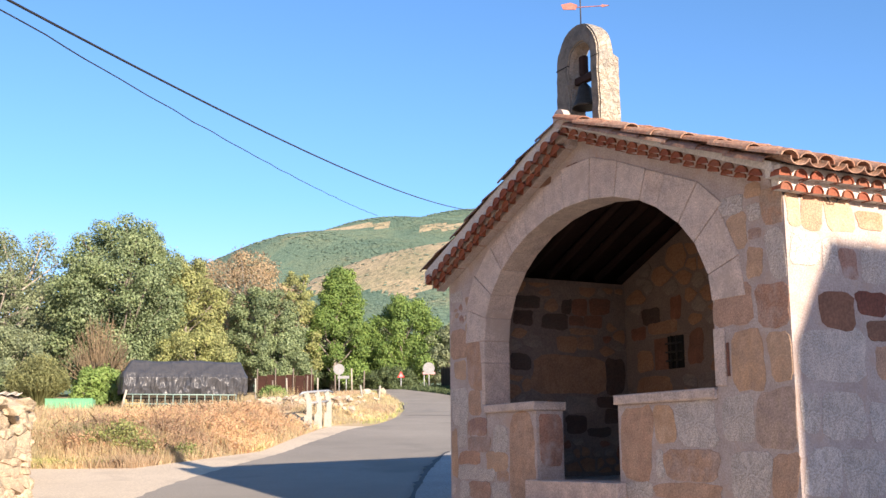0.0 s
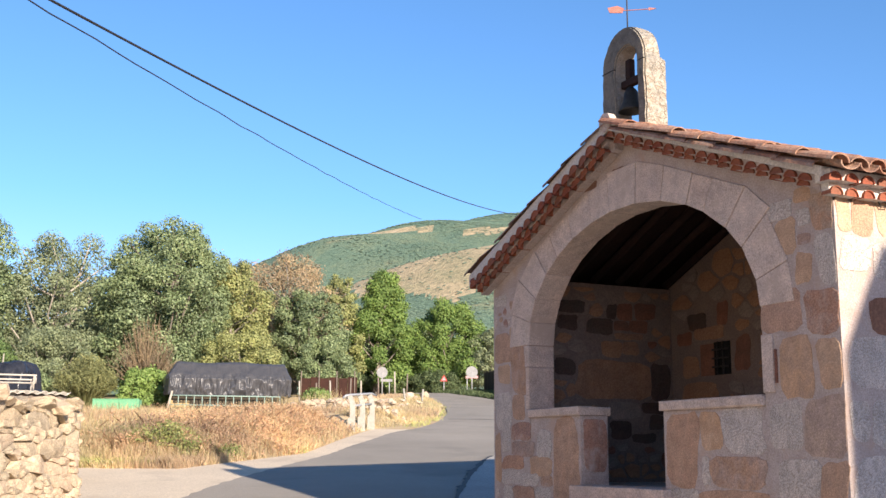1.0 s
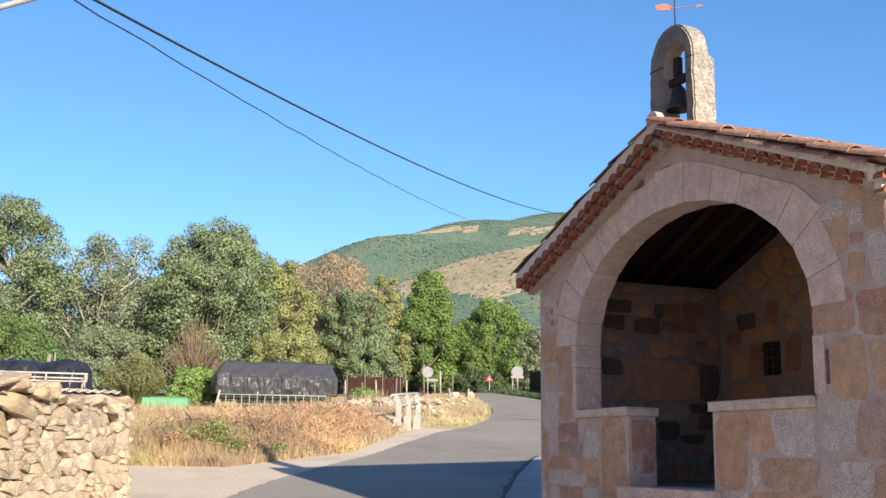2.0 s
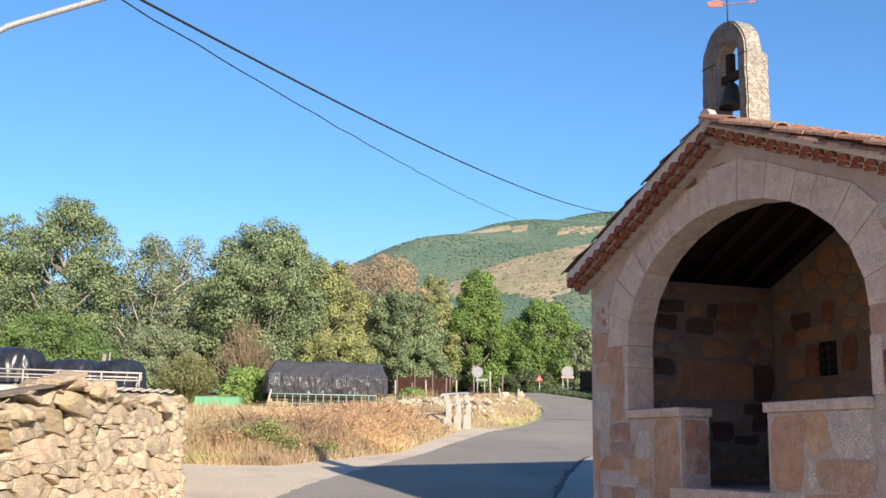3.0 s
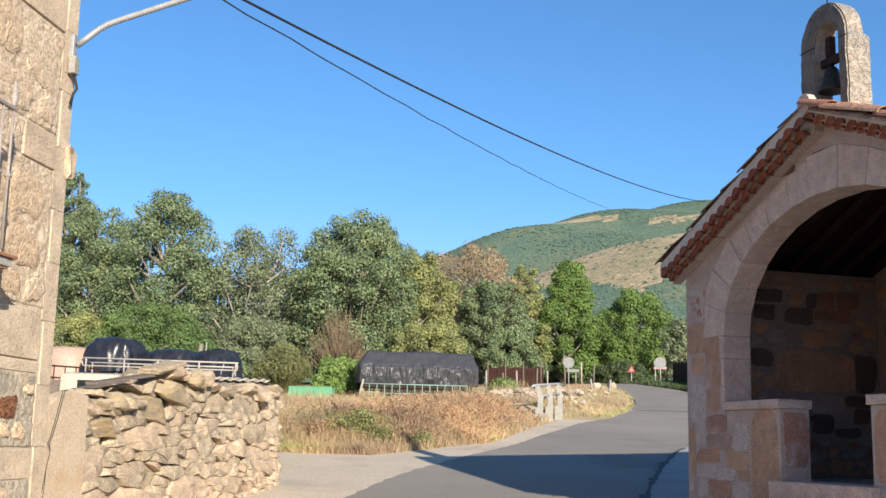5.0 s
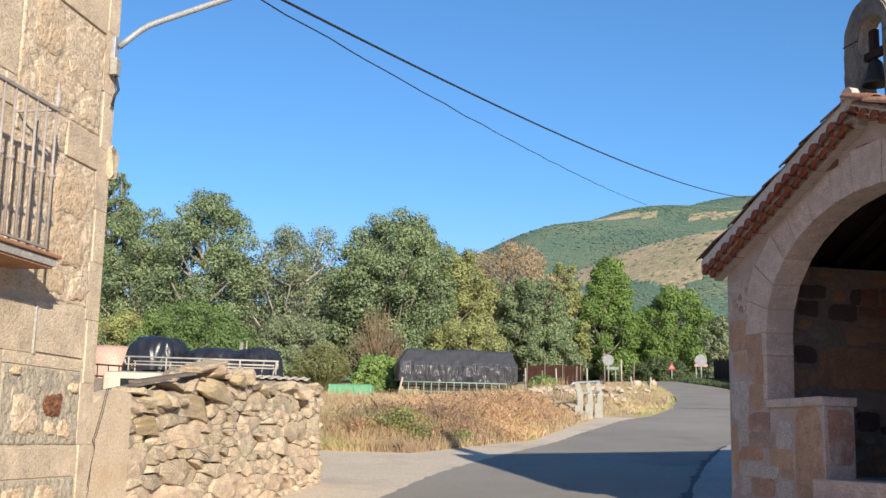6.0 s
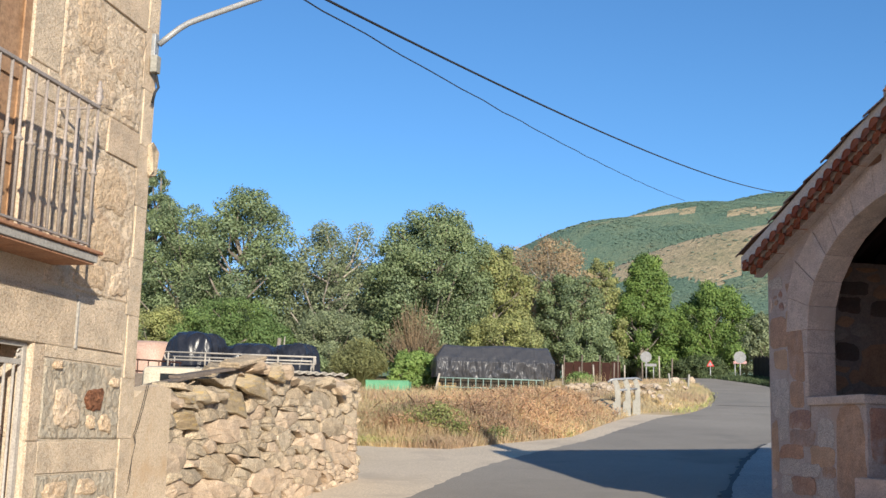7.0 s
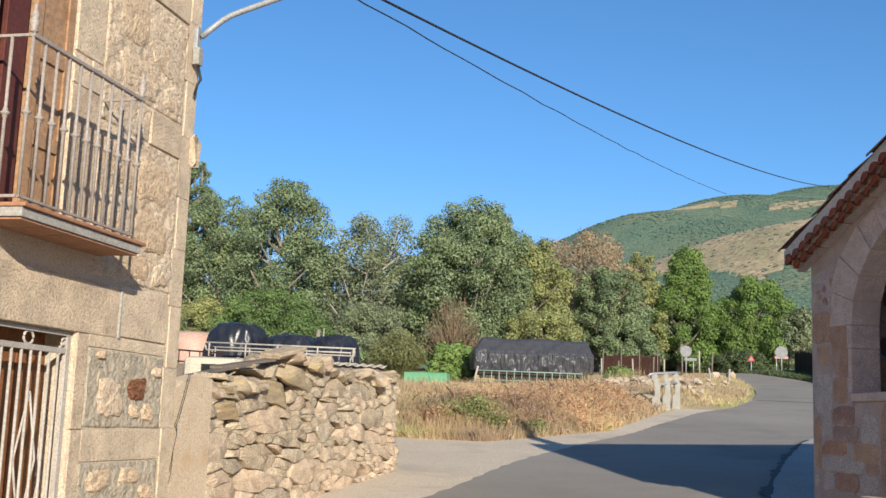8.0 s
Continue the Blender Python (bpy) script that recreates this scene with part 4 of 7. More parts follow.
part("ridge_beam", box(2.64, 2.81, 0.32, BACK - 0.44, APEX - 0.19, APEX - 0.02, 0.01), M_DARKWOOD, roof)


def tile_mesh(name, mat, r0=0.095, r1=0.075, length=0.46, t=0.014, seg=7):
    """A half-round clay tile, its axis along +y, wide mouth at y = 0, hollow side down."""
    verts, faces = [], []
    for y, r in ((0.0, r0), (length, r1)):
        for rr in (r, r - t):
            for k in range(seg + 1):
                a = math.pi * k / seg
                verts.append((rr * math.cos(a), y, rr * math.sin(a) * 0.62))
    n = seg + 1
    for k in range(seg):
        faces.append((k, k + 1, 2 * n + k + 1, 2 * n + k))
        faces.append((n + k + 1, n + k, 3 * n + k, 3 * n + k + 1))
        faces.append((k + 1, k, n + k, n + k + 1))
    return mesh_of(name, verts, faces, [mat], smooth=False)


TILE = tile_mesh("tile", M_TILE)
def tile_cap(name, mat, r=0.093, depth=0.16, seg=9):
    """The mortared end of a half-round tile: red clay face with a thick rim."""
    verts, faces = [], []
    for y, rr, dz_ in ((depth, r, 0), (0.0, r, 0), (0.0, r - 0.012, 0), (0.008, r - 0.014, 0)):
        for k in range(seg + 1):
            a = math.pi * k / seg
            verts.append((rr * math.cos(a), y, rr * math.sin(a) * 0.9 + dz_))
    n_ = seg + 1
    for r_ in range(3):
        for k in range(seg):
            faces.append((r_ * n_ + k, r_ * n_ + k + 1, (r_ + 1) * n_ + k + 1, (r_ + 1) * n_ + k))
    faces.append(tuple(3 * n_ + k for k in range(n_)))
    return mesh_of(name, verts, faces, [mat])


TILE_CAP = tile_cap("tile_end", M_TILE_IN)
PANS = tile_mesh("pan_tile", M_TILE, 0.10, 0.085, 0.46, 0.012)
ang, tile_ang = math.degrees(math.atan(SLOPE)), math.degrees(math.atan(0.372))
rng = random.Random(31)
TILE_REACH, PITCH = 2.98, 0.195


def slope_frame(side):
    """Pose of one slope: tile axes run up it, their mouths at the eave."""
    return Matrix.Translation((2.725 + side * TILE_REACH, 0, 3.590)) @ pose(0, 0, 0, 0, 0, 90 * side) @ pose(0, 0, 0, tile_ang, 0, 0)


def column_y(side, col):
    return (-0.21 if side > 0 else -0.15) + PITCH * col


for side in (-1, 1):
    up = slope_frame(side)
    for row in range(8):
        for col in range(17):
            m = up @ Matrix.Translation((side * column_y(side, col) + rng.uniform(-0.010, 0.010), 0.40 * row - 0.04 + rng.uniform(-0.02, 0.02), 0.035 + rng.uniform(0, 0.014))) @ pose(0, 0, 0, -1.6 + rng.uniform(-1.2, 1.2), rng.uniform(-8, 8), rng.uniform(-4, 4))
            ob = new("tile", TILE); ob.parent = roof; ob.matrix_local = m
    for row in range(8):
        for col in range(16):
            if row == 0 or col == 0:
                ob = new("pan_tile", PANS); ob.parent = roof
                ob.matrix_local = up @ Matrix.Translation((side * (column_y(side, col) + PITCH / 2), 0.40 * row - 0.036, 0.058)) @ pose(0, 0, 0, 0, 180, 0)
# lower layer of tiles bedded along the verge
for side in (1,):
    up = slope_frame(side)
    for row in range(7):
        ob = new("verge_tile", TILE); ob.parent = roof
        ob.matrix_local = up @ Matrix.Translation((side * -0.205, 0.40 * row + 0.16, -0.022)) @ pose(0, 0, 0, -1.0, rng.uniform(-5, 5), rng.uniform(-3, 3))
# the rest of the roof towards the back, joined
tv, tf = [], []
base_v, base_f = [v.co.copy() for v in TILE.vertices], [tuple(p.vertices) for p in TILE.polygons]
for side in (-1, 1):
    up = slope_frame(side)
    for row in range(8):
        for col in range(17, 30):
            m = up @ Matrix.Translation((side * column_y(side, col), 0.40 * row - 0.04, 0.04)) @ pose(0, 0, 0, -1.6, rng.uniform(-7, 7), rng.uniform(-4, 4))
            o = len(tv)
            tv += [m @ v for v in base_v]
            tf += [tuple(i + o for i in f) for f in base_f]
put("roof_tiles", mesh_of("roof_tiles", tv, tf, [M_TILE]), roof, kind="stuff")
# ridge tiles
for k in range(14):
    ob = new("ridge_tile", TILE); ob.parent = roof
    ob.matrix_local = Matrix.Translation((2.725, -0.20 + 0.40 * k, APEX + 0.245 + rng.uniform(-0.008, 0.008))) @ pose(0, 0, 0, 1.5, 0, rng.uniform(-3, 3)) @ Matrix.Diagonal((1.25, 1, 1.25, 1))
part("ridge_end", tube([(2.725, -0.222, APEX + 0.268), (2.725, -0.14, APEX + 0.268)], 0.098, 14), M_VOUSS, roof, "rounded lime-mortar end of the ridge")
# verge: plaster band over two stepped rows of tile ends
def rake_band(side, lo, hi, reach, y0, y1):
    """A band along one slope of the gable, from the ridge out past the eave by reach."""
    xe = -reach if side < 0 else W + reach
    return prism([(2.725, APEX + lo), (xe, EAVE + lo - reach * SLOPE), (xe, EAVE + hi - reach * SLOPE), (2.725, APEX + hi)], y0, y1)


for side, lo, hi, reach in ((-1, 0.165, 0.300, 0.24), (1, 0.195, 0.272, 0.10)):
    part("verge_band", rake_band(side, lo, hi, reach, -0.205, 0.098), M_PLASTER, chapel, "pale lime-plastered verge band")
    for row, (dz, y0) in enumerate(((lo - 0.078, -0.200), (lo - 0.150, -0.130)) if side < 0 else ((lo - 0.062, -0.200), (lo - 0.112, -0.150))):
        core = part("verge_course", rake_band(side, dz - 0.004, dz + (0.077 if side < 0 else 0.059), 0.12 if side < 0 else 0.0, y0 + 0.024, -0.002), M_MORTAR, chapel)
        for k in range(19):
            d = 0.05 + 0.162 * k + 0.081 * row if side < 0 else 0.05 + 0.152 * k + 0.076 * row
            if d > (2.86 if side < 0 else 2.70):
                continue
            ob = new("tile_end", TILE_CAP); ob.parent = core
            ob.matrix_local = (Matrix.Translation((2.725 + side * d, y0 + rng.uniform(-0.012, 0.012) - (0.05 if side < 0 else 0.0), APEX - SLOPE * d + dz))
                               @ pose(0, 0, 0, rng.uniform(-2, 2), side * ang * (0.9 if side < 0 else 0.55) + rng.uniform(-5, 5), rng.uniform(-3, 3))
                               @ Matrix.Diagonal((0.86, 1, 0.92, 1) if side < 0 else (0.72, 1, 0.66, 1)))
# eaves: two stepped rows of open tile mouths with plaster between
def tile_mouth(name, mat, r=0.098, depth=0.014, seg=10):
    """The open end of a bedded half-round tile: thick rim, hollow, closed inside."""
    verts, faces = [], []
    for y, rr in ((0.10, r), (0.0, r), (0.0, r - 0.012), (depth, r - 0.014)):
        for k in range(seg + 1):
            a = math.pi * k / seg
            verts.append((rr * math.cos(a), y, rr * math.sin(a) * 0.68))
    n_ = seg + 1
    for r_ in range(3):
        for k in range(seg):
            faces.append((r_ * n_ + k, r_ * n_ + k + 1, (r_ + 1) * n_ + k + 1, (r_ + 1) * n_ + k))
    faces.append(tuple(3 * n_ + k for k in range(n_)))
    return mesh_of(name, verts, faces, [mat])


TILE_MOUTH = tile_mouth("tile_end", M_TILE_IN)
for side in (-1, 1):
    for row, (dz, out) in enumerate(((0.035, 0.105), (0.122, 0.185))):
        xw = W if side > 0 else 0.0
        a, b = sorted((xw + side * 0.002, xw + side * (out - 0.022)))
        core = part("eave_course", box(a, b, -0.120 - 0.06 * row, NAVE, EAVE + dz + 0.001, EAVE + dz + 0.105 - 0.02 * row, 0.006), M_PLASTER, chapel)
        for k in range(-1, 33):
            y = 0.10 + 0.168 * k - 0.084 * row
            ob = new("tile_end", TILE_MOUTH); ob.parent = core
            ob.matrix_local = Matrix.Translation((xw + side * (out + rng.uniform(-0.005, 0.006)), y + rng.uniform(-0.008, 0.008), EAVE + dz - 0.004)) @ pose(0, 0, 0, 0, 0, 90 * side) @ pose(0, 0, 0, rng.uniform(-2, 2), rng.uniform(-4, 4), rng.uniform(-3, 3)) @ Matrix.Diagonal((0.66, 1, 0.98, 1))
# thin black wire clipped under the eave
wire_pts = [(W + 0.03 + 0.012 * math.sin(2.1 * k), 0.42 + 0.13 * k, EAVE + 0.055 + 0.012 * math.sin(1.3 * k) - (0.045 if k == 1 else 0.0)) for k in range(40)]
part("wire", tube(wire_pts, 0.006, 5), M_CABLE, chapel, "thin black wire under the eave")
part("wire", tube([(W + 0.03, 0.42, EAVE + 0.06), (W + 0.035, 0.46, EAVE - 0.005), (W + 0.04, 0.53, EAVE + 0.0), (W + 0.035, 0.56, EAVE + 0.05)], 0.006, 5), M_CABLE, chapel, "slack loop of black wire")

# belfry
BX, BZ, BW = 2.605, 5.42, 0.37
def belfry_mesh():
    hr, hx = 0.19, 2.655
    inn, out = [], []
    for z in (4.45, 4.8, 5.1, 5.25, 5.38):
        inn.append((hx - hr, z)); out.append((BX - BW - 0.015 * (5.42 - z), z))
    for k in range(17):
        a = math.pi * (1 - k / 16)
        inn.append((hx + hr * math.cos(a), 5.40 + hr * 1.05 * math.sin(a)))
        out.append((BX + BW * math.cos(a), BZ + BW * 1.06 * math.sin(a)))
    for z in (5.38, 5.25, 5.1, 4.8, 4.45):
        inn.append((hx + hr, z)); out.append((BX + BW + 0.015 * (5.42 - z), z))
    bm = ring_wall(inn, out, 0.10, 0.305)
    for v in bm.verts:
        if v.co.y > 0.25 and v.co.z < 5.385 and v.co.x > BX:
            v.co.y += 0.055
            v.co.x += 0.012
    bmesh.ops.bevel(bm, geom=[e for e in bm.edges if e.calc_face_angle(0) > 0.8], offset=0.016, segments=2, affect="EDGES")
    bmesh.ops.subdivide_edges(bm, edges=[e for e in bm.edges if e.calc_length() > 0.12], cuts=2, use_grid_fill=True)
    for v in bm.verts:
        v.co += 0.010 * noise.noise_vector(v.co * 7) + 0.005 * noise.noise_vector(v.co * 19)
    bm.normal_update()
    # front-facing faces take the dark tone: lichen plus painted shade
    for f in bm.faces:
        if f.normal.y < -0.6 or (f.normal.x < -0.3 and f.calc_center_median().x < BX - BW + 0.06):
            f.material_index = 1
    return bm


belfry = part("belfry", belfry_mesh(), M_BELFRY, chapel, "small round-headed granite bell gable with lichen and a shade-darkened front")
belfry.data.materials.append(M_LICHEN_SHADE)
part("bed_joint", box(BX - BW + 0.004, 2.458, 0.094, 0.27, 5.405, 5.414, 0.003), M_BLACK, belfry)
part("bed_joint", box(2.852, BX + BW - 0.006, 0.096, 0.30, 5.378, 5.386, 0.002), M_BLACK, belfry)


def lathe(profile, sides=14, smooth=True):
    bm = bmesh.new()
    rings = [[bm.verts.new((r * math.cos(2 * math.pi * k / sides), r * math.sin(2 * math.pi * k / sides), z)) for k in range(sides)] for r, z in profile]
    for r0, r1 in zip(rings, rings[1:]):
        for k in range(sides):
            bm.faces.new((r0[k], r0[(k + 1) % sides], r1[(k + 1) % sides], r1[k])).smooth = smooth
    bm.faces.new(rings[0][::-1]); bm.faces.new(rings[-1])
    bmesh.ops.recalc_face_normals(bm, faces=list(bm.faces))
    return bm


part("bell", lathe([(0.135, 4.93), (0.125, 4.96), (0.090, 5.03), (0.076, 5.10), (0.066, 5.15), (0.04, 5.18), (0.02, 5.20)]), M_BRONZE, belfry, "small dark bronze bell", Matrix.Translation((2.60, 0.20, 0)))
part("bell_yoke", box(2.47, 2.80, 0.165, 0.235, 5.20, 5.28, 0.015), M_DARKWOOD, belfry, "weathered wooden bell yoke")
part("yoke_post", box(2.55, 2.64, 0.165, 0.235, 5.28, 5.49, 0.02), M_DARKWOOD, belfry)
vane = part("vane_rod", tube([(0, 0, 5.74), (0, 0, 6.38)], 0.008, 6), M_IRON, belfry, "", Matrix.Translation((2.57, 0.20, 0)) @ pose(0, 0, 0, 0, 0, 54))
part("vane_arm", box(-0.16, 0.26, -0.006, 0.006, 6.032, 6.040, 0.003), M_VANE, vane, "faded red iron vane arm")
part("vane_tip", prism([(-0.18, 6.02), (-0.05, 6.01), (-0.03, 6.06), (-0.10, 6.09), (-0.2, 6.075)], -0.006, 0.006), M_VANE, vane, "faded red sheet-iron vane")
part("vane_tip", prism([(0.22, 6.02), (0.30, 6.036), (0.22, 6.052)], -0.006, 0.006), M_VANE, vane)

# ---- village house with balcony ----
HO = Matrix(((-0.08255, -0.99659, 0, -5.3085), (0.99659, -0.08255, 0, 8.8199), (0, 0, 1, 0), (0, 0, 0, 1)))
house = empty("village_house", HO, "granite village house with iron balcony and gated doorway", "house")
DX0, DX1, DTOP = -3.35, -1.66, 2.07
BX0, BX1, BB, BT = -2.95, -2.02, 2.78, 5.0


def wall_with_openings():
    bm = bmesh.new()
    xs = [-10, DX0, BX0, BX1, DX1, 0.0]
    zs = [-0.6, DTOP, BB, BT, 7.2]
    for i in range(5):
        for j in range(4):
            x0, x1, z0, z1 = xs[i], xs[i + 1], zs[j], zs[j + 1]
            if DX0 <= x0 and x1 <= DX1 and j == 0:
                continue
            if x0 == BX0 and x1 == BX1 and j == 2:
                continue
            add_box(bm, x0, x1, 0, 0.5, z0, z1)
    bmesh.ops.remove_doubles(bm, verts=list(bm.verts), dist=1e-5)
    return bm


hwall = part("front_wall", wall_with_openings(), M_HMORT, house, "granite and lime-mortar street front")
part("end_wall", box(-0.48, 0.0, 0.502, 7.0, -0.6, 7.2), M_HMORT, house)
part("end_wall", box(-10, -9.5, 0.502, 7.0, -0.6, 7.2), M_HMORT, house)
part("back_wall", box(-10, 0.0, 7.002, 7.4, -0.6, 7.2), M_HMORT, house)
part("roof", prism([(-0.35, 7.15), (3.7, 8.9), (7.75, 7.15), (7.75, 7.3), (3.7, 9.05), (-0.35, 7.3)], -10.3, 0.3, "x"), M_TILE, house, "low clay-tiled roof")
part("inner_wall", box(-9.4, -0.5, 0.9, 1.0, -0.5, 7.1), M_BLACK, house)


def dressed(x0, x1, z0, z1, proud=0.02, mat=M_HOUSE, name="granite_block", bev=0.008, y1=0.02):
    return part(name, box(x0 + 0.003, x1 - 0.003, -proud, y1, z0 + 0.003, z1 - 0.003, bev, 0.002, rng), mat, hwall)


rng = random.Random(41)
# corner quoins and the string of large blocks round the openings
z, k = -0.5, 0
while z < 7.1:
    h = rng.uniform(0.36, 0.62)
    part("granite_block", box(-(0.19 if k % 2 else 0.235), 0.012, -0.012, 0.5, z + 0.0015, min(z + h, 7.15) - 0.0015, 0.003), M_HOUSE, hwall)
    z += h; k += 1
dressed(DX1, DX1 + 0.165, -0.5, 1.36, 0.016); dressed(DX1, DX1 + 0.165, 1.36, DTOP, 0.016)
dressed(DX0 - 0.2, DX0, -0.5, DTOP, 0.016)
dressed(DX0 - 0.3, -1.09, DTOP, 2.47, 0.018); dressed(-1.085, -0.26, DTOP + 0.02, 2.5, 0.018)
dressed(-1.49, -0.25, 1.98, DTOP + 0.01, 0.010)
dressed(-1.085, -1.055, DTOP, 2.46, 0.03, M_SLABCON, "cable_channel", 0.004)
dressed(BX1, BX1 + 0.40, BB, 3.88, 0.014); dressed(BX1, BX1 + 0.24, 3.88, 4.12, 0.014); dressed(BX1 + 0.24, -1.605, 3.88, 4.12, 0.02); dressed(BX1, BX1 + 0.40, 4.12, BT, 0.014); dressed(BX0 - 0.4, BX0, BB, BT, 0.014)
dressed(BX0 - 0.5, BX1 + 0.55, BT, 5.35, 0.016)
dressed(-1.49, -0.25, 1.12, 1.36, 0.012); dressed(-1.49, -0.25, 0.4, 0.75, 0.012)
# rough infill masonry: lumpy stones in mortar
def rough_panel(x0, x1, z0, z1, depth, seed, mat, step=0.03):
    """Eroded masonry: a sheet with lumps, hollows and ledges, let into the wall's face."""
    nx_, nz_ = int((x1 - x0) / step), int((z1 - z0) / step)
    verts, faces = [], []
    o = Vector((seed * 7.3, seed * 3.1, 0))
    for j in range(nz_ + 1):
        for i in range(nx_ + 1):
            x_, z_ = x0 + (x1 - x0) * i / nx_, z0 + (z1 - z0) * j / nz_
            p = Vector((x_, z_, 0)) + o
            lump = noise.noise(p * 2.6) * 0.5 + noise.noise(p * 6.0) * 0.4 + noise.noise(p * 14) * 0.4 + noise.noise(p * 30) * 0.34
            cell = noise.voronoi(p * 3.2 + 0.35 * noise.noise_vector(p * 4))[0]
            crack = min(1.0, (cell[1] - cell[0]) * 4.0) - 0.6
            y_ = -0.012 - depth * (0.62 * lump + 0.14 * crack)
            rim = min(i, j, nx_ - i, nz_ - j)
            verts.append((x_, y_ if rim > 0 else 0.01, z_))
    for j in range(nz_):
        for i in range(nx_):
            k_ = j * (nx_ + 1) + i
            faces.append((k_, k_ + 1, k_ + nx_ + 2, k_ + nx_ + 1))
    return put("rough_masonry", mesh_of("rough_masonry", verts, faces, [mat], smooth=True), hwall, None, "eroded rough granite masonry infill")


rough_panel(-1.60, -0.235, 2.52, 3.715, 0.034, 1, M_HROUGH, 0.014)
rough_panel(-1.60, -0.80, 3.72, 4.02, 0.034, 5, M_HROUGH, 0.014)
dressed(-0.795, -0.24, 3.72, 4.02, 0.02)
rough_panel(-1.60, -0.235, 4.025, 4.95, 0.034, 4, M_HROUGH, 0.014)
dressed(-1.15, -0.24, 4.955, 5.62, 0.02); dressed(-1.15, -0.24, 5.62, 7.1, 0.016); dressed(-1.6, -1.155, 5.36, 7.1, 0.014)
rough_panel(-1.60, -1.155, 4.955, 5.35, 0.034, 6, M_HROUGH, 0.014)
rough_panel(-1.485, -0.235, 1.37, 1.975, 0.03, 2, M_HPATCH, 0.014)
rough_panel(-1.485, -0.235, 0.755, 1.115, 0.03, 3, M_HPATCH, 0.014)


def rugged(x, z, w, h, mat, seed, proud=0.03):
    """One broken stone bedded in the mortar: uneven outline, rough domed face."""
    r = random.Random(seed)
    n_ = 22
    ph = [r.uniform(0, 6.28) for _ in range(4)]
    out = [1 + 0.10 * math.sin(2 * math.pi * 2 * k / n_ + ph[0]) + 0.08 * math.sin(2 * math.pi * 3 * k / n_ + ph[1]) + 0.06 * math.sin(2 * math.pi * 5 * k / n_ + ph[2]) + 0.05 * math.sin(2 * math.pi * 8 * k / n_ + ph[3]) for k in range(n_)]
    verts, faces = [], []
    for ring, (s, y) in enumerate(((1.0, 0.3), (0.97, -0.5), (0.8, -0.9), (0.5, -1.0), (0.2, -1.05))):
        for k in range(n_):
            a = 2 * math.pi * k / n_
            e = 1 / max(abs(math.cos(a)), abs(math.sin(a))) ** 0.5
            jitter = 1 + 0.02 * r.uniform(-1, 1)
            verts.append((w / 2 * s * e * out[k] * jitter * math.cos(a), y * proud * r.uniform(0.85, 1.12), h / 2 * s * e * out[k] * jitter * math.sin(a)))
        if ring:
            for k in range(n_):
                k2 = (k + 1) % n_
                faces.append(((ring - 1) * n_ + k, (ring - 1) * n_ + k2, ring * n_ + k2, ring * n_ + k))
    faces.append(tuple(4 * n_ + k for k in range(n_)))
    put("stone", mesh_of("stone", verts, faces, [mat]), hwall, pose(x, -0.006, z))


rugged(-0.69, 1.69, 0.27, 0.19, M_HRUST, 1, 0.03)
for k_, (a_, b_, w_, h_) in enumerate(((-1.12, 1.60, 0.40, 0.29), (-0.49, 1.50, 0.20, 0.15), (-0.73, 1.51, 0.12, 0.11), (-0.36, 1.84, 0.13, 0.09), (-1.30, 1.93, 0.13, 0.07), (-1.2, 0.98, 0.34, 0.16), (-0.72, 1.0, 0.3, 0.14), (-0.42, 0.86, 0.22, 0.12))):
    rugged(a_, b_, w_, h_, M_HSTONE, 10 + k_)
# large weathered stones standing a little out of the upper masonry
for k_, (a_, b_, w_, h_) in enumerate(((-0.62, 4.60, 0.60, 0.46), (-1.20, 4.66, 0.46, 0.42), (-1.02, 4.22, 0.70, 0.28), (-0.45, 4.20, 0.32, 0.24), (-1.25, 3.45, 0.50, 0.36), (-0.66, 3.42, 0.56, 0.40), (-1.22, 3.02, 0.46, 0.32), (-0.70, 2.98, 0.60, 0.34), (-0.95, 2.68, 0.62, 0.22), (-0.42, 2.66, 0.28, 0.20))):
    rugged(a_, b_, w_, h_, M_HSTONE if k_ % 3 else M_HROUGH, 40 + k_, 0.022)
part("corbel_stone", box(-0.06, 0.12, -0.04, 0.2, 3.70, 4.00, 0.05, 0.02, rng), M_DRY, house, "weathered grey-brown stone jutting from the corner")

# balcony
balcony = part("balcony_slab", box(-3.02, -1.46, -0.36, 0.0, 2.685, 2.745, 0.006), M_SLABCON, house, "grey concrete balcony slab")
part("edging_tile", box(-3.03, -1.42, -0.385, 0.0, 2.747, 2.775, 0.010), M_TERRA, balcony, "terracotta edging")
for k in range(5):
    x0 = -3.0 + 0.305 * k
    part("soffit_tile", box(x0, x0 + 0.296, -0.345, 0.0, 2.668, 2.684, 0.004), M_TERRA, balcony, "terracotta soffit")
railing = part("railing", box(-3.045, -1.575, -0.352, -0.318, 3.845, 3.872, 0.005), M_RAIL, house, "grey-painted iron balcony railing with baluster knobs")
part("rail_bar", box(-3.045, -1.575, -0.345, -0.325, 2.800, 2.818, 0.003), M_RAIL, railing)
for xr in (-3.045, -1.595):
    for z0 in (3.848, 2.800):
        part("rail_bar", box(xr, xr + 0.02, -0.318, 0.0, z0, z0 + 0.02, 0.004), M_RAIL, railing)


def baluster():
    return lathe([(0.0115, 0.0), (0.0115, 0.505), (0.016, 0.515), (0.019, 0.53), (0.032, 0.538), (0.032, 0.548), (0.019, 0.556), (0.016, 0.572), (0.0115, 0.582), (0.0115, 1.045)], 8)


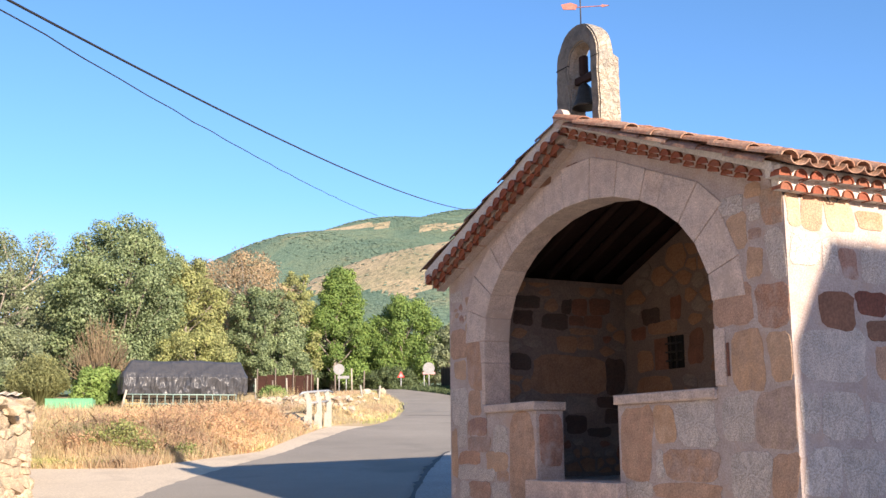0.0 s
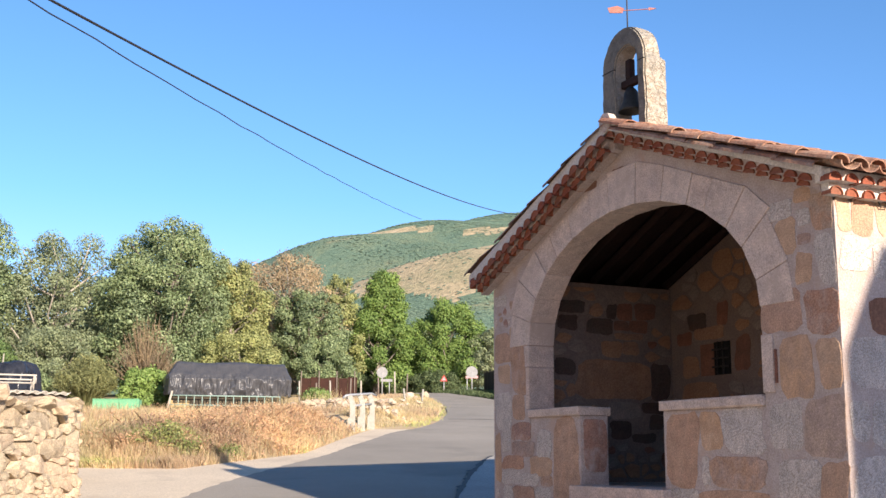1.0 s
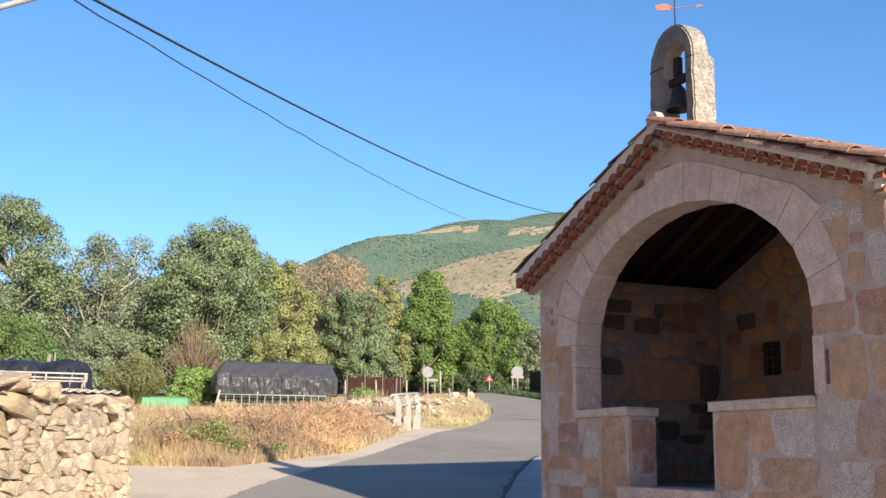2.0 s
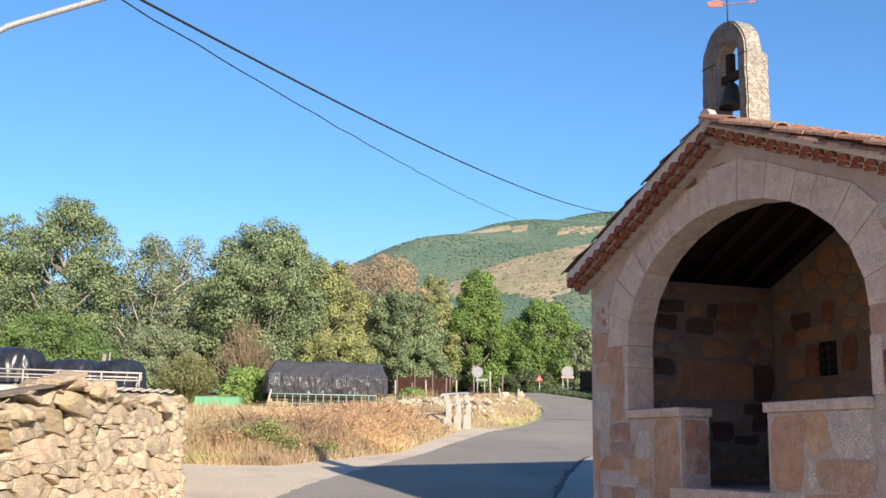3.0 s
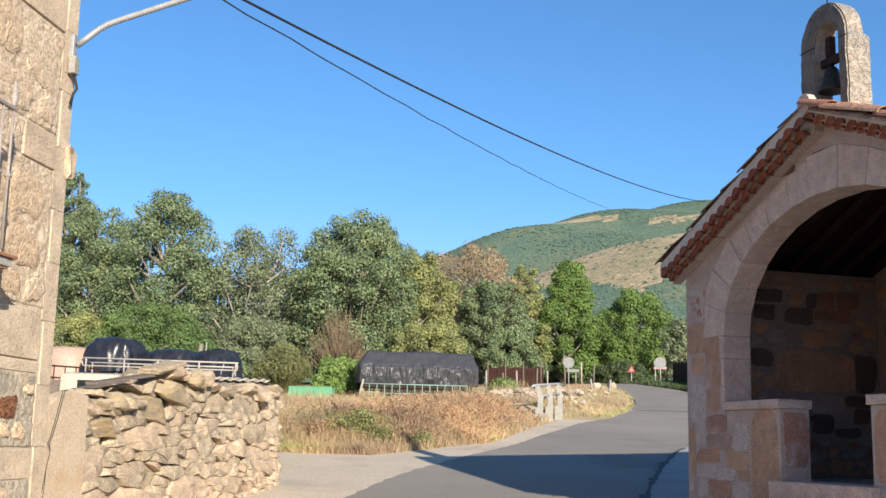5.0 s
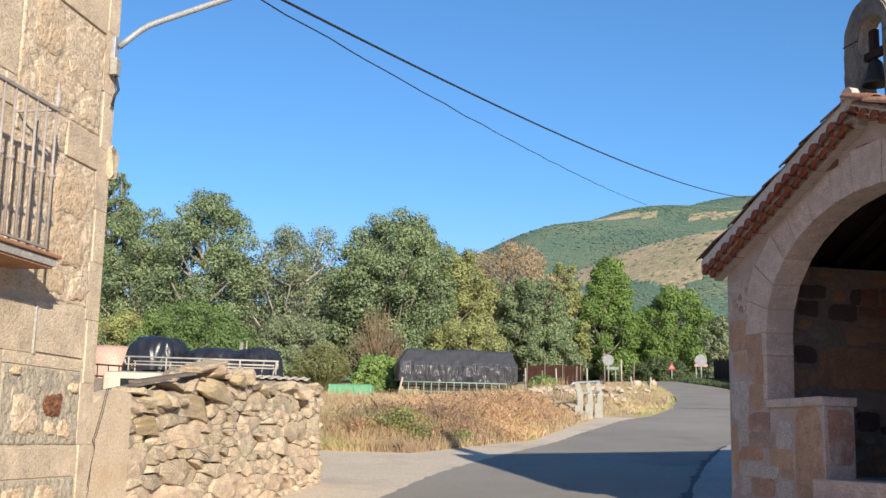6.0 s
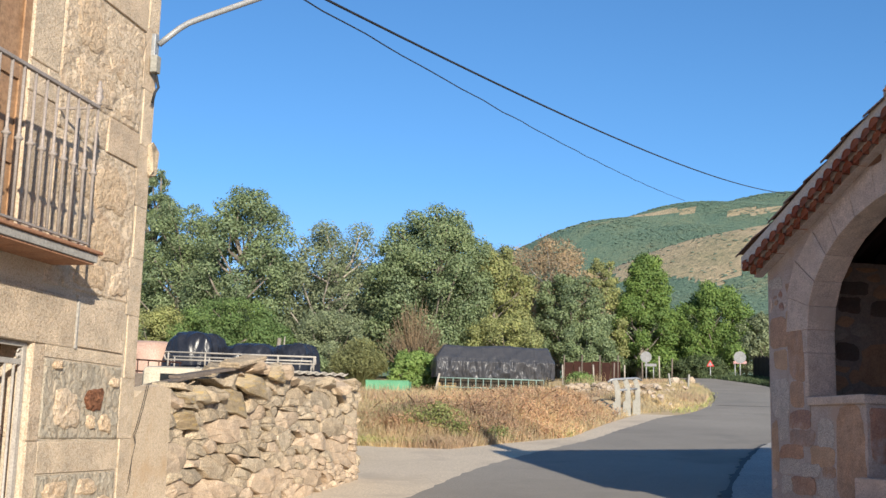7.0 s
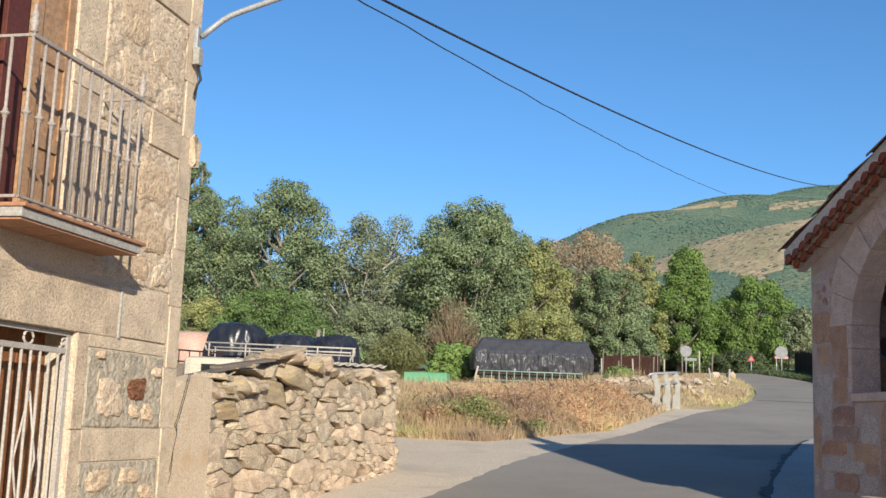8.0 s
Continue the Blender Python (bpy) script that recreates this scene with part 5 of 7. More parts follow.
bal_mesh = bpy.data.meshes.new("baluster")
b_ = baluster(); b_.to_mesh(bal_mesh); b_.free(); bal_mesh.materials.append(M_RAIL)
for k in range(11):
    put("baluster", bal_mesh, railing, Matrix.Translation((-3.035 + 0.145 * k, -0.335, 2.805)))
for xr in (-3.035, -1.585):
    put("baluster", bal_mesh, railing, Matrix.Translation((xr, -0.185, 2.805)))
for xr in (-3.035, -1.585):
    part("finial", lathe([(0.012, 3.87), (0.03, 3.885), (0.018, 3.90), (0.036, 3.94), (0.022, 3.97), (0.03, 3.985), (0.02, 4.01), (0.012, 4.03), (0.016, 4.05), (0.004, 4.07)], 10), M_RAIL, railing, "", Matrix.Translation((xr, -0.335, 0)))
# balcony door: dark frame, and a sunlit leaf folded open against the jamb
bdoor = part("balcony_door", box(BX0, BX1, 0.12, 0.16, BB, BT), M_WOODTRIM, house, "open reddish-brown wooden balcony door")
part("frame_post", box(-2.80, -2.56, 0.03, 0.118, BB, BT, 0.006), M_WOODTRIM, bdoor)
leaf_ = part("shutter", box(-2.52, BX1 - 0.005, 0.02, 0.06, BB + 0.03, BT - 0.02, 0.006), M_SHUTTER, bdoor, "varnished wooden shutter leaf")
for x0, x1 in ((-2.515, -2.43), (BX1 - 0.10, BX1 - 0.012)):
    part("stile", box(x0, x1, 0.002, 0.019, BB + 0.035, BT - 0.03, 0.004), M_SHUTTER, leaf_)
for z0 in (2.83, 3.30, 3.92, 4.72):
    part("shutter_rail", box(-2.428, BX1 - 0.102, 0.002, 0.019, z0, z0 + 0.10, 0.004), M_SHUTTER, leaf_)
# gated doorway
door = part("door", box(DX0, DX1, 0.25, 0.30, -0.5, DTOP), M_WOOD, house, "brown plank door behind an iron gate")
for k in range(9):
    part("door_plank", box(DX0 + 0.01 + 0.187 * k, DX0 + 0.185 + 0.187 * k, 0.23, 0.255, -0.5, DTOP - 0.18, 0.008), M_WOOD, door)
gate = part("gate_frame", box(DX0 + 0.01, DX1 - 0.012, 0.035, 0.06, 1.905, 1.945, 0.003), M_WHITEIRON, house, "white-painted iron bar gate")
part("gate_rail", box(DX0 + 0.01, DX1 - 0.012, 0.03, 0.065, DTOP - 0.035, DTOP - 0.004, 0.003), M_WHITEIRON, gate)
part("gate_stile", box(DX1 - 0.06, DX1 - 0.012, 0.03, 0.065, -0.4, DTOP - 0.036, 0.003), M_WHITEIRON, gate)
for k in range(13):
    x = DX1 - 0.14 - 0.115 * k
    part("gate_bar", tube([(x, 0.047, -0.4), (x, 0.047, 1.91)], 0.0115, 6), M_WHITEIRON, gate)
for k in range(3):
    x = DX1 - 0.53 - 0.5 * k
    pts = [(x + 0.058 * math.cos(2 * math.pi * j / 20), 0.047, 1.99 + 0.046 * math.sin(2 * math.pi * j / 20)) for j in range(21)]
    part("gate_ring", tube(pts, 0.010, 6), M_WHITEIRON, gate)
curl = [(DX1 - 0.075 + 0.004 * j * math.cos(0.5 * j) * 0.5, 0.047, 1.985 + 0.002 * j * math.sin(0.5 * j)) for j in range(6, 22)]
part("gate_scroll", tube(curl, 0.008, 6), M_WHITEIRON, gate)
for k in range(3):
    x = DX1 - 0.45 - 0.5 * k
    for sx in (-1, 1):
        part("gate_bar", tube([(x, 0.05, 1.62), (x + sx * 0.13, 0.05, 1.15), (x, 0.05, 0.68)], 0.009, 6), M_WHITEIRON, gate)
# street lamp arm on the corner, junction box, hanging wires
lamp = empty("street_lamp", HO @ Matrix.Translation((-0.10, -0.03, 4.85)), "galvanised wall-mounted street lamp arm on the house corner", "street lamp")
part("wall_plate", box(-0.03, 0.05, -0.02, 0.02, -0.16, 0.14, 0.006), M_GALV, lamp)
part("arm", tube([(0.02, -0.03, 0.05), (0.04, -0.1, 0.12), (0.06, -0.2, 0.21), (0.07, -0.28, 0.262), (0.09, -0.42, 0.32), (0.13, -0.97, 0.51), (0.2, -2.3, 0.97)], 0.027, 10), M_GALV, lamp)
part("lamp_head", box(0.08, 0.32, -2.8, -2.25, 0.92, 1.06, 0.03), M_GALV, lamp)
jbox = tagged(part("junction_box", box(-0.16, -0.07, -0.09, -0.025, 4.62, 4.78, 0.01), M_WHITECON, None, "grey plastic cable junction box on the house corner"), category="junction box")
jbox.matrix_world = HO
wires = tagged(part("wall_wires", tube([(-0.10, -0.06, 4.62), (-0.07, -0.08, 4.5), (-0.09, -0.06, 4.45), (-0.1, -0.045, 4.35)], 0.014, 6), M_CABLE, None, "bunch of dark wires hanging from the junction box"), category="wires")
wires.matrix_world = HO

for dx_ in (0.0, 0.035):
    loose = tagged(part("hanging_wire", tube([(0.32 + dx_, 0.015, 1.86), (0.24 + dx_, 0.015, 1.66), (0.14 + dx_, 0.012, 1.46), (0.10 + dx_, 0.012, 1.41), (0.16, 0.012, 1.34), (0.11, 0.012, 1.2), (0.06 + dx_, 0.012, 1.0), (0.01 + dx_, 0.012, 0.86)], 0.0028, 5), M_CABLE, None, "loose thin dark wire hanging down beside the slab"), category="wire", group="loose wires")
    loose.matrix_world = HO
# ---- granite slab and dry-stone wall beyond the house ----
slab = tagged(part("granite_slab", prism([(0.10, 0.2), (0.93, 0.2), (0.90, 1.84), (0.66, 1.87), (0.3, 1.80), (0.12, 1.72)], 0.04, 0.22), M_SLABROUGH, None, "upright rough granite slab against the house corner"), category="stone slab")
slab.matrix_world = HO
drywall = empty("dry_stone_wall", Matrix.Translation((-5.43, 9.75, 0)), "tumbledown dry-stone wall of flat weathered stones", "stone wall")
DW_LEN = 5.45


def dw_top(y):
    """Height of the wall's top along its run: a hump near its start, then sinking."""
    return 1.88 + 0.22 * math.exp(-((y - 2.1) / 1.0) ** 2) + 0.062 * y - 0.008 * max(0, y - 3) ** 2


core = bmesh.new()
n = 12
prof = [[core.verts.new((x, DW_LEN * 0.995 * k / n, z)) for x, z in ((-0.62, 0.0), (-0.12, 0.0), (-0.16, dw_top(DW_LEN * k / n) - 0.22), (-0.58, dw_top(DW_LEN * k / n) - 0.22))] for k in range(n + 1)]
for a, b in zip(prof, prof[1:]):
    for i in range(4):
        core.faces.new((a[i], a[(i + 1) % 4], b[(i + 1) % 4], b[i]))
core.faces.new(prof[0]); core.faces.new(prof[-1][::-1])
bmesh.ops.recalc_face_normals(core, faces=list(core.faces))
part("wall_core", core, M_EARTH, drywall)


def rock_meshes(count, seed, mat):
    """Loose field stones about 1 across: rounded blocks with broken facets."""
    out = []
    for i in range(count):
        bm = bmesh.new()
        bmesh.ops.create_icosphere(bm, subdivisions=3, radius=1.0)
        r = random.Random(seed * 100 + i)
        o = Vector((r.uniform(0, 90), r.uniform(0, 90), r.uniform(0, 90)))
        cuts = [(Vector([r.gauss(0, 1) for _ in range(3)]).normalized(), r.uniform(0.32, 0.46)) for _ in range(11)]
        for v in bm.verts:
            c = v.co
            p = 8.0
            c = c / (abs(c.x) ** p + abs(c.y) ** p + abs(c.z) ** p) ** (1 / p) * 0.5
            c = c * (1 + 0.16 * noise.noise(c * 2.6 + o))
            for nn_, dd in cuts:
                k = c.dot(nn_) - dd
                if k > 0:
                    c = c - nn_ * k
            v.co = c * (1 + 0.07 * noise.noise(c * 7 + o) + 0.045 * noise.noise(c * 17 + o))
        me = bpy.data.meshes.new("stone")
        bm.to_mesh(me); bm.free()
        me.materials.append(mat)
        out.append(me)
    return out


ROCKS, ROCKS_WARM = rock_meshes(24, 6, M_DRY), rock_meshes(24, 7, M_DRYWARM)
ROCKS_GOLD = rock_meshes(4, 8, M_DRYGOLD)
rng = random.Random(51)


def lay(parent, m, pool=None):
    """A stone of the wall: grey and lichened near the top, warm and clean lower down and towards the lane."""
    y_, z_ = m.translation.y, m.translation.z
    warm = 0.05 + 0.55 * y_ / DW_LEN + 0.75 * (1.45 - z_) * (0.35 + 0.65 * y_ / DW_LEN)
    ob = new("stone", rng.choice(pool or (ROCKS_WARM if rng.random() < warm else ROCKS))); ob.parent = parent; ob.matrix_local = m


def fitted_stone(pts, tone):
    """One fitted stone whose face towards the lane is broken along a few flat planes."""
    n_ = len(pts)
    cy, cz = sum(p[0] for p in pts) / n_, sum(p[1] for p in pts) / n_
    hw, hh = max(abs(p[0] - cy) for p in pts), max(abs(p[1] - cz) for p in pts)
    d0 = rng.uniform(-0.032, 0.028) if cz > 1.35 else rng.uniform(-0.026, 0.014)
    gy, gz = rng.uniform(-0.12, 0.12), rng.uniform(-0.16, 0.06)
    breaks = []
    for _ in range(rng.choice((1, 2, 2, 3))):
        th = rng.uniform(0, 6.283)
        breaks.append((math.cos(th), math.sin(th), rng.uniform(0.2, 0.8) * hh, rng.uniform(0.12, 0.45)))

    def face_depth(a, b):
        d = d0 + gy * a + gz * b
        for ca, sa, off, k in breaks:
            d -= k * max(0.0, ca * a + sa * b - off)
        return max(d, d0 - 0.07)

    verts, faces = [], []
    for s, back in ((1.0, -0.3), (1.0, -0.022), (0.965, 0.0), (0.62, 0.004), (0.28, 0.006)):
        for y_, z_ in pts:
            a, b = (y_ - cy) * s, (z_ - cz) * s
            verts.append((back if back < -0.1 else face_depth(a, b) + back + rng.uniform(-0.005, 0.005), a + rng.uniform(-0.005, 0.005), b + rng.uniform(-0.005, 0.005)))
    for r_ in range(4):
        for k in range(n_):
            k2 = (k + 1) % n_
            faces.append((r_ * n_ + k, r_ * n_ + k2, (r_ + 1) * n_ + k2, (r_ + 1) * n_ + k))
    verts.append((face_depth(0, 0) + rng.uniform(0, 0.012), 0, 0))
    for k in range(n_):
        faces.append((4 * n_ + k, 4 * n_ + (k + 1) % n_, 5 * n_))
    put("stone", mesh_of("stone", verts, faces, [tone]), drywall, Matrix.Translation((-0.02 - 0.04 * (cz - 0.3), cy, cz)))


# large lichened boulders near the start of the top: place along the wall, height, length, rise
BOULDERS = ((2.02, 1.98, 1.05, 0.25, 6), (1.55, 1.76, 0.85, 0.24, 8), (0.80, 1.82, 0.72, 0.20, 2), (0.50, 1.76, 0.50, 0.17, 0), (2.62, 2.14, 0.55, 0.18, 3), (0.50, 1.56, 0.55, 0.19, 0))


def clear_of_boulders(a, b):
    return all(((a - p) / (0.40 * w)) ** 2 + ((b - z_) / (0.40 * h)) ** 2 > 1 for p, z_, w, h, _ in BOULDERS[:4])


for pts in rubble_cells(rng, -0.02, DW_LEN, 0.42, 2.3, 0.43, 3.3, lambda a, b: b < dw_top(min(max(a, 0), DW_LEN)) + 0.02, 0.0015, (0.36, 1.8), chip=(0.002, 0.008)):
    if not clear_of_boulders(sum(p[0] for p in pts) / len(pts), sum(p[1] for p in pts) / len(pts)):
        continue
    # lean and sag of the courses
    pts = [(a, b + 0.035 * math.sin(1.9 * a + 1.0)) for a, b in pts]
    ya, za = pts[0]
    warm = 0.05 + 0.5 * ya / DW_LEN + 1.15 * (1.45 - za) * (0.35 + 0.65 * ya / DW_LEN)
    fitted_stone(pts, M_DRYWARM if rng.random() < warm else M_DRY)
for k, (a, b, ww, hh, tilt) in enumerate(BOULDERS):
    lay(drywall, Matrix.Translation((-0.155 - 0.03 * (b - 1.5), a, b)) @ pose(0, 0, 0, -tilt, 4, 3) @ Matrix.Diagonal((0.36, ww, hh, 1)), [ROCKS_GOLD[k % 4]])
# end face and coping
z = 0.5
while z < dw_top(DW_LEN) - 0.1:
    h = rng.uniform(0.14, 0.26)
    lay(drywall, Matrix.Translation((-0.36, DW_LEN - 0.02, z + h / 2)) @ pose(0, 0, 0, 0, rng.uniform(-5, 5), rng.uniform(-6, 6)) @ Matrix.Diagonal((0.66, 0.34, h * 1.15, 1)))
    z += h
y = 0.0
while y < DW_LEN - 0.1:
    w = min(rng.uniform(0.2, 0.42), DW_LEN + 0.06 - y)
    for xo in (-0.17, -0.45):
        lay(drywall, Matrix.Translation((xo + rng.uniform(-0.06, 0.06), y + w / 2, dw_top(y + w / 2) - 0.07 - (0.1 if y < 1.3 else 0) + rng.uniform(-0.03, 0.05))) @ pose(0, 0, 0, rng.uniform(-14, 14), rng.uniform(-14, 14), rng.uniform(-30, 30)) @ Matrix.Diagonal((rng.uniform(0.3, 0.42), w * 0.95, rng.uniform(0.10, 0.2), 1)), ROCKS_WARM if rng.random() < 0.25 else ROCKS)
    y += w * 0.9
# planks lying on the wall
def plank_between(a, b, width, thick, label):
    a, b = Vector(a), Vector(b)
    ob = part("plank", box(-width / 2, width / 2, -thick / 2, thick / 2, 0, (b - a).length, 0.006, 0.004, rng), M_PLANK, None)
    d = (b - a).normalized()
    side = d.cross(Vector((0, 0, 1))).normalized()
    up_ = side.cross(d)
    m = Matrix((side, up_, d)).transposed().to_4x4()
    m.translation = a
    ob.matrix_world = m
    return tagged(ob, label, "plank", "planks on the wall")


plank_between((-5.56, 10.0, 1.97), (-5.50, 11.2, 2.13), 0.13, 0.028, "weathered grey plank propped along the stone wall")
plank_between((-5.85, 9.9, 1.86), (-5.78, 11.1, 2.06), 0.12, 0.028, "weathered grey plank lying on the stone wall")

cap = part("flat_stone", box(-0.12, 0.12, -0.36, 0.36, -0.022, 0.022, 0.014, 0.014, rng), M_DRY, None)
cap.matrix_world = Matrix.Translation((-5.50, 11.40, 2.215)) @ pose(0, 0, 0, 10, 4, 2)
tagged(cap, "flat pale stone slab lying on the plank and wall", "stone")

# ---- yard behind the wall: van, tarpaulins, tank ----
def lumpy(name, cx, cy, z0, sx, sy, sz, mat, seed, fold=0.05, taper=0.04, p=7.0, cuts=34, crown=0.12):
    """A tarpaulin draped over a load: rounded box with folds."""
    bm = bmesh.new()
    bmesh.ops.create_cube(bm, size=1.0)
    bmesh.ops.subdivide_edges(bm, edges=list(bm.edges), cuts=cuts, use_grid_fill=True)
    r = random.Random(seed)
    o = Vector((r.uniform(0, 50), r.uniform(0, 50), r.uniform(0, 50)))
    for v in bm.verts:
        c = v.co.copy()
        l = (abs(2 * c.x) ** p + abs(2 * c.y) ** p + abs(2 * c.z) ** p) ** (1 / p)
        c = c / l
        q = Vector((c.x * sx * (1 - taper * (c.z + 0.5)), c.y * sy * (1 - 2 * taper * (c.z + 0.5)), c.z * sz))
        low = max(crown, min(1.0, 0.35 - c.z * 2.2))
        n3 = lambda a_, b_: noise.noise(Vector((q.x * a_, q.y * a_, q.z * b_)) + o)
        crease = 0.5 - abs(n3(3.0, 0.7)) * 1.6 + 0.5 * (0.5 - abs(n3(7.0, 1.6)) * 1.6)
        q += Vector((c.x, c.y, c.z * 0.5)).normalized() * fold * (0.8 * noise.noise(q * 0.6 + o) + 0.9 * low * crease + 0.12 * (0.5 - abs(n3(2.2, 2.2)) * 1.5))
        v.co = q + Vector((0, 0, sz / 2))
    for f in bm.faces:
        f.smooth = True
    ob = part(name, bm, mat, None)
    ob.matrix_world = Matrix.Translation((cx, cy, z0))
    return ob


YZ = float(ground_z(-10, 21))
van = empty("van", Matrix.Translation((-9.8, 20.25, YZ)) @ pose(0, 0, 0, 0, 0, 24), "old cream van with a white tubular roof rack", "van")
vbody = part("body", box(-1.75, 1.6, -0.78, 0.78, 0.28, 1.24, 0.13), M_CREAM, van)
for k in range(3):
    for sy in (-1, 1):
        part("window", box(-1.42 + 0.95 * k, -0.6 + 0.95 * k, sy * 0.783 - 0.006, sy * 0.783 + 0.006, 0.86, 1.10, 0.004), M_GLASSDARK, vbody, "dark side window")
part("windscreen", box(-1.757, -1.745, -0.6, 0.6, 0.85, 1.10, 0.004), M_GLASSDARK, vbody, "dark windscreen")
for sx in (-1.15, 1.0):
    for sy in (-1, 1):
        w_ = part("wheel", lathe([(0.0, -0.09), (0.30, -0.09), (0.32, -0.05), (0.32, 0.05), (0.30, 0.09), (0.0, 0.09)], 18), M_BLACK, van, "black rubber wheel", Matrix.Translation((sx, sy * 0.72, 0.32)) @ pose(0, 0, 0, 90, 0, 0))
rack = part("roof_rack", tube([(-1.35, -0.70, 1.37), (1.45, -0.70, 1.37)], 0.016, 6), M_WHITEIRON, van, "white tubular roof rack")
part("rail", tube([(-1.35, -0.70, 1.37), (-1.37, -0.70, 1.44), (-1.35, -0.70, 1.51), (1.43, -0.70, 1.51), (1.45, -0.70, 1.46), (1.45, -0.70, 1.37)], 0.018, 6), M_WHITEIRON, rack)
part("rail", tube([(-1.35, 0.70, 1.37), (-1.37, 0.70, 1.44), (-1.35, 0.70, 1.51), (1.43, 0.70, 1.51), (1.45, 0.70, 1.46), (1.45, 0.70, 1.37)], 0.018, 6), M_WHITEIRON, rack)
for xx in (-1.35, 1.45):
    part("rail", tube([(xx, -0.70, 1.51), (xx, 0.70, 1.51)], 0.018, 6), M_WHITEIRON, rack)
for k in range(5):
    for yy in (-0.70, 0.70):
        part("rack_post", tube([(-1.3 + 0.68 * k, yy, 1.25), (-1.3 + 0.68 * k, yy, 1.51)], 0.016, 6), M_WHITEIRON, rack)
old_rail = empty("trailer", Matrix.Translation((-11.55, 19.6, YZ)) @ pose(0, 0, 0, 0, 0, 24), "small grey trailer with low rusty side rails beside the van", "trailer")
part("bed", box(-0.95, 0.82, -0.02, 1.15, 0.72, 1.13, 0.02), M_PLANK, old_rail, "dark grey trailer bed")
for k in (-0.55, 0.45):
    part("wheel", lathe([(0.0, -0.08), (0.34, -0.08), (0.36, -0.04), (0.36, 0.04), (0.34, 0.08), (0.0, 0.08)], 16), M_BLACK, old_rail, "black rubber wheel", Matrix.Translation((k, 0.1, 0.36)) @ pose(0, 0, 0, 90, 0, 0))
for zz in (1.2, 1.42):
    part("rail", tube([(-0.9, 0, zz), (0.75, 0, zz - 0.06)], 0.018, 6), M_RUST, old_rail)
for k in range(9):
    part("rail_post", tube([(-0.88 + 0.2 * k, 0, 0.0 if k % 4 == 0 else 1.2 - 0.007 * k), (-0.88 + 0.2 * k, 0, 1.42 - 0.0073 * k)], 0.012, 6), M_RUST, old_rail)
for nm, x, y, z0, sx, sy, sz, sd_ in (("tarpaulin", -11.35, 21.5, 0.9, 1.15, 1.3, 1.2, 1), ("tarpaulin", -10.35, 22.1, 0.9, 1.35, 1.3, 1.0, 2), ("tarpaulin", -9.6, 22.5, 0.9, 0.95, 1.2, 1.05, 3), ("tarpaulin", -9.1, 22.2, 0.2, 0.6, 0.8, 1.15, 4)):
    t_ = lumpy(nm, x, y, YZ + 0.02 if z0 < 0.5 else YZ + 0.02, sx, sy, sz + z0 - 0.05, M_TARP, sd_, 0.13, 0.07, 5.0, 40, 0.6)
    tagged(t_, "shiny black tarpaulin tied over a stacked load in the yard", "tarpaulin", "covered loads in the yard")
tank = tagged(part("water_tank", lathe([(0.0, 0.0), (0.72, 0.0), (0.75, 0.1), (0.75, 1.4), (0.68, 1.56), (0.5, 1.63), (0.0, 1.65)], 24), M_TANK, None, "beige plastic tank standing in the yard"), category="tank")
tank.matrix_world = Matrix.Translation((-12.6, 21.8, float(ground_z(-12.6, 21.8))))
# corrugated sheets on a low stack of blocks
sheets = empty("corrugated_sheets", Matrix.Translation((-7.12, 17.7, float(ground_z(-7, 17.7)) + 0.02)), "stack of grey corrugated fibre-cement sheets on blocks", "roof sheets")
for k in range(3):
    prof = []
    nn = 40
    for j in range(nn + 1):
        prof.append((-0.42 + 0.84 * j / nn, 0.012 * math.sin(2 * math.pi * j / 6.6)))
    prof = prof + [(a, b - 0.012) for a, b in reversed(prof)]
    part("sheet", prism(prof, -0.6, 0.6), M_CORR, sheets, "", Matrix.Translation((0.0, 0.05 * k, 1.345 + 0.016 * k)) @ pose(0, 0, 0, 0, 1, 24))
part("support_block", box(-0.36, 0.40, -0.5, 0.5, 0.0, 1.325, 0.03, 0.01, rng), M_PLANK, sheets, "", pose(0, 0, 0, 0, 0, 24))

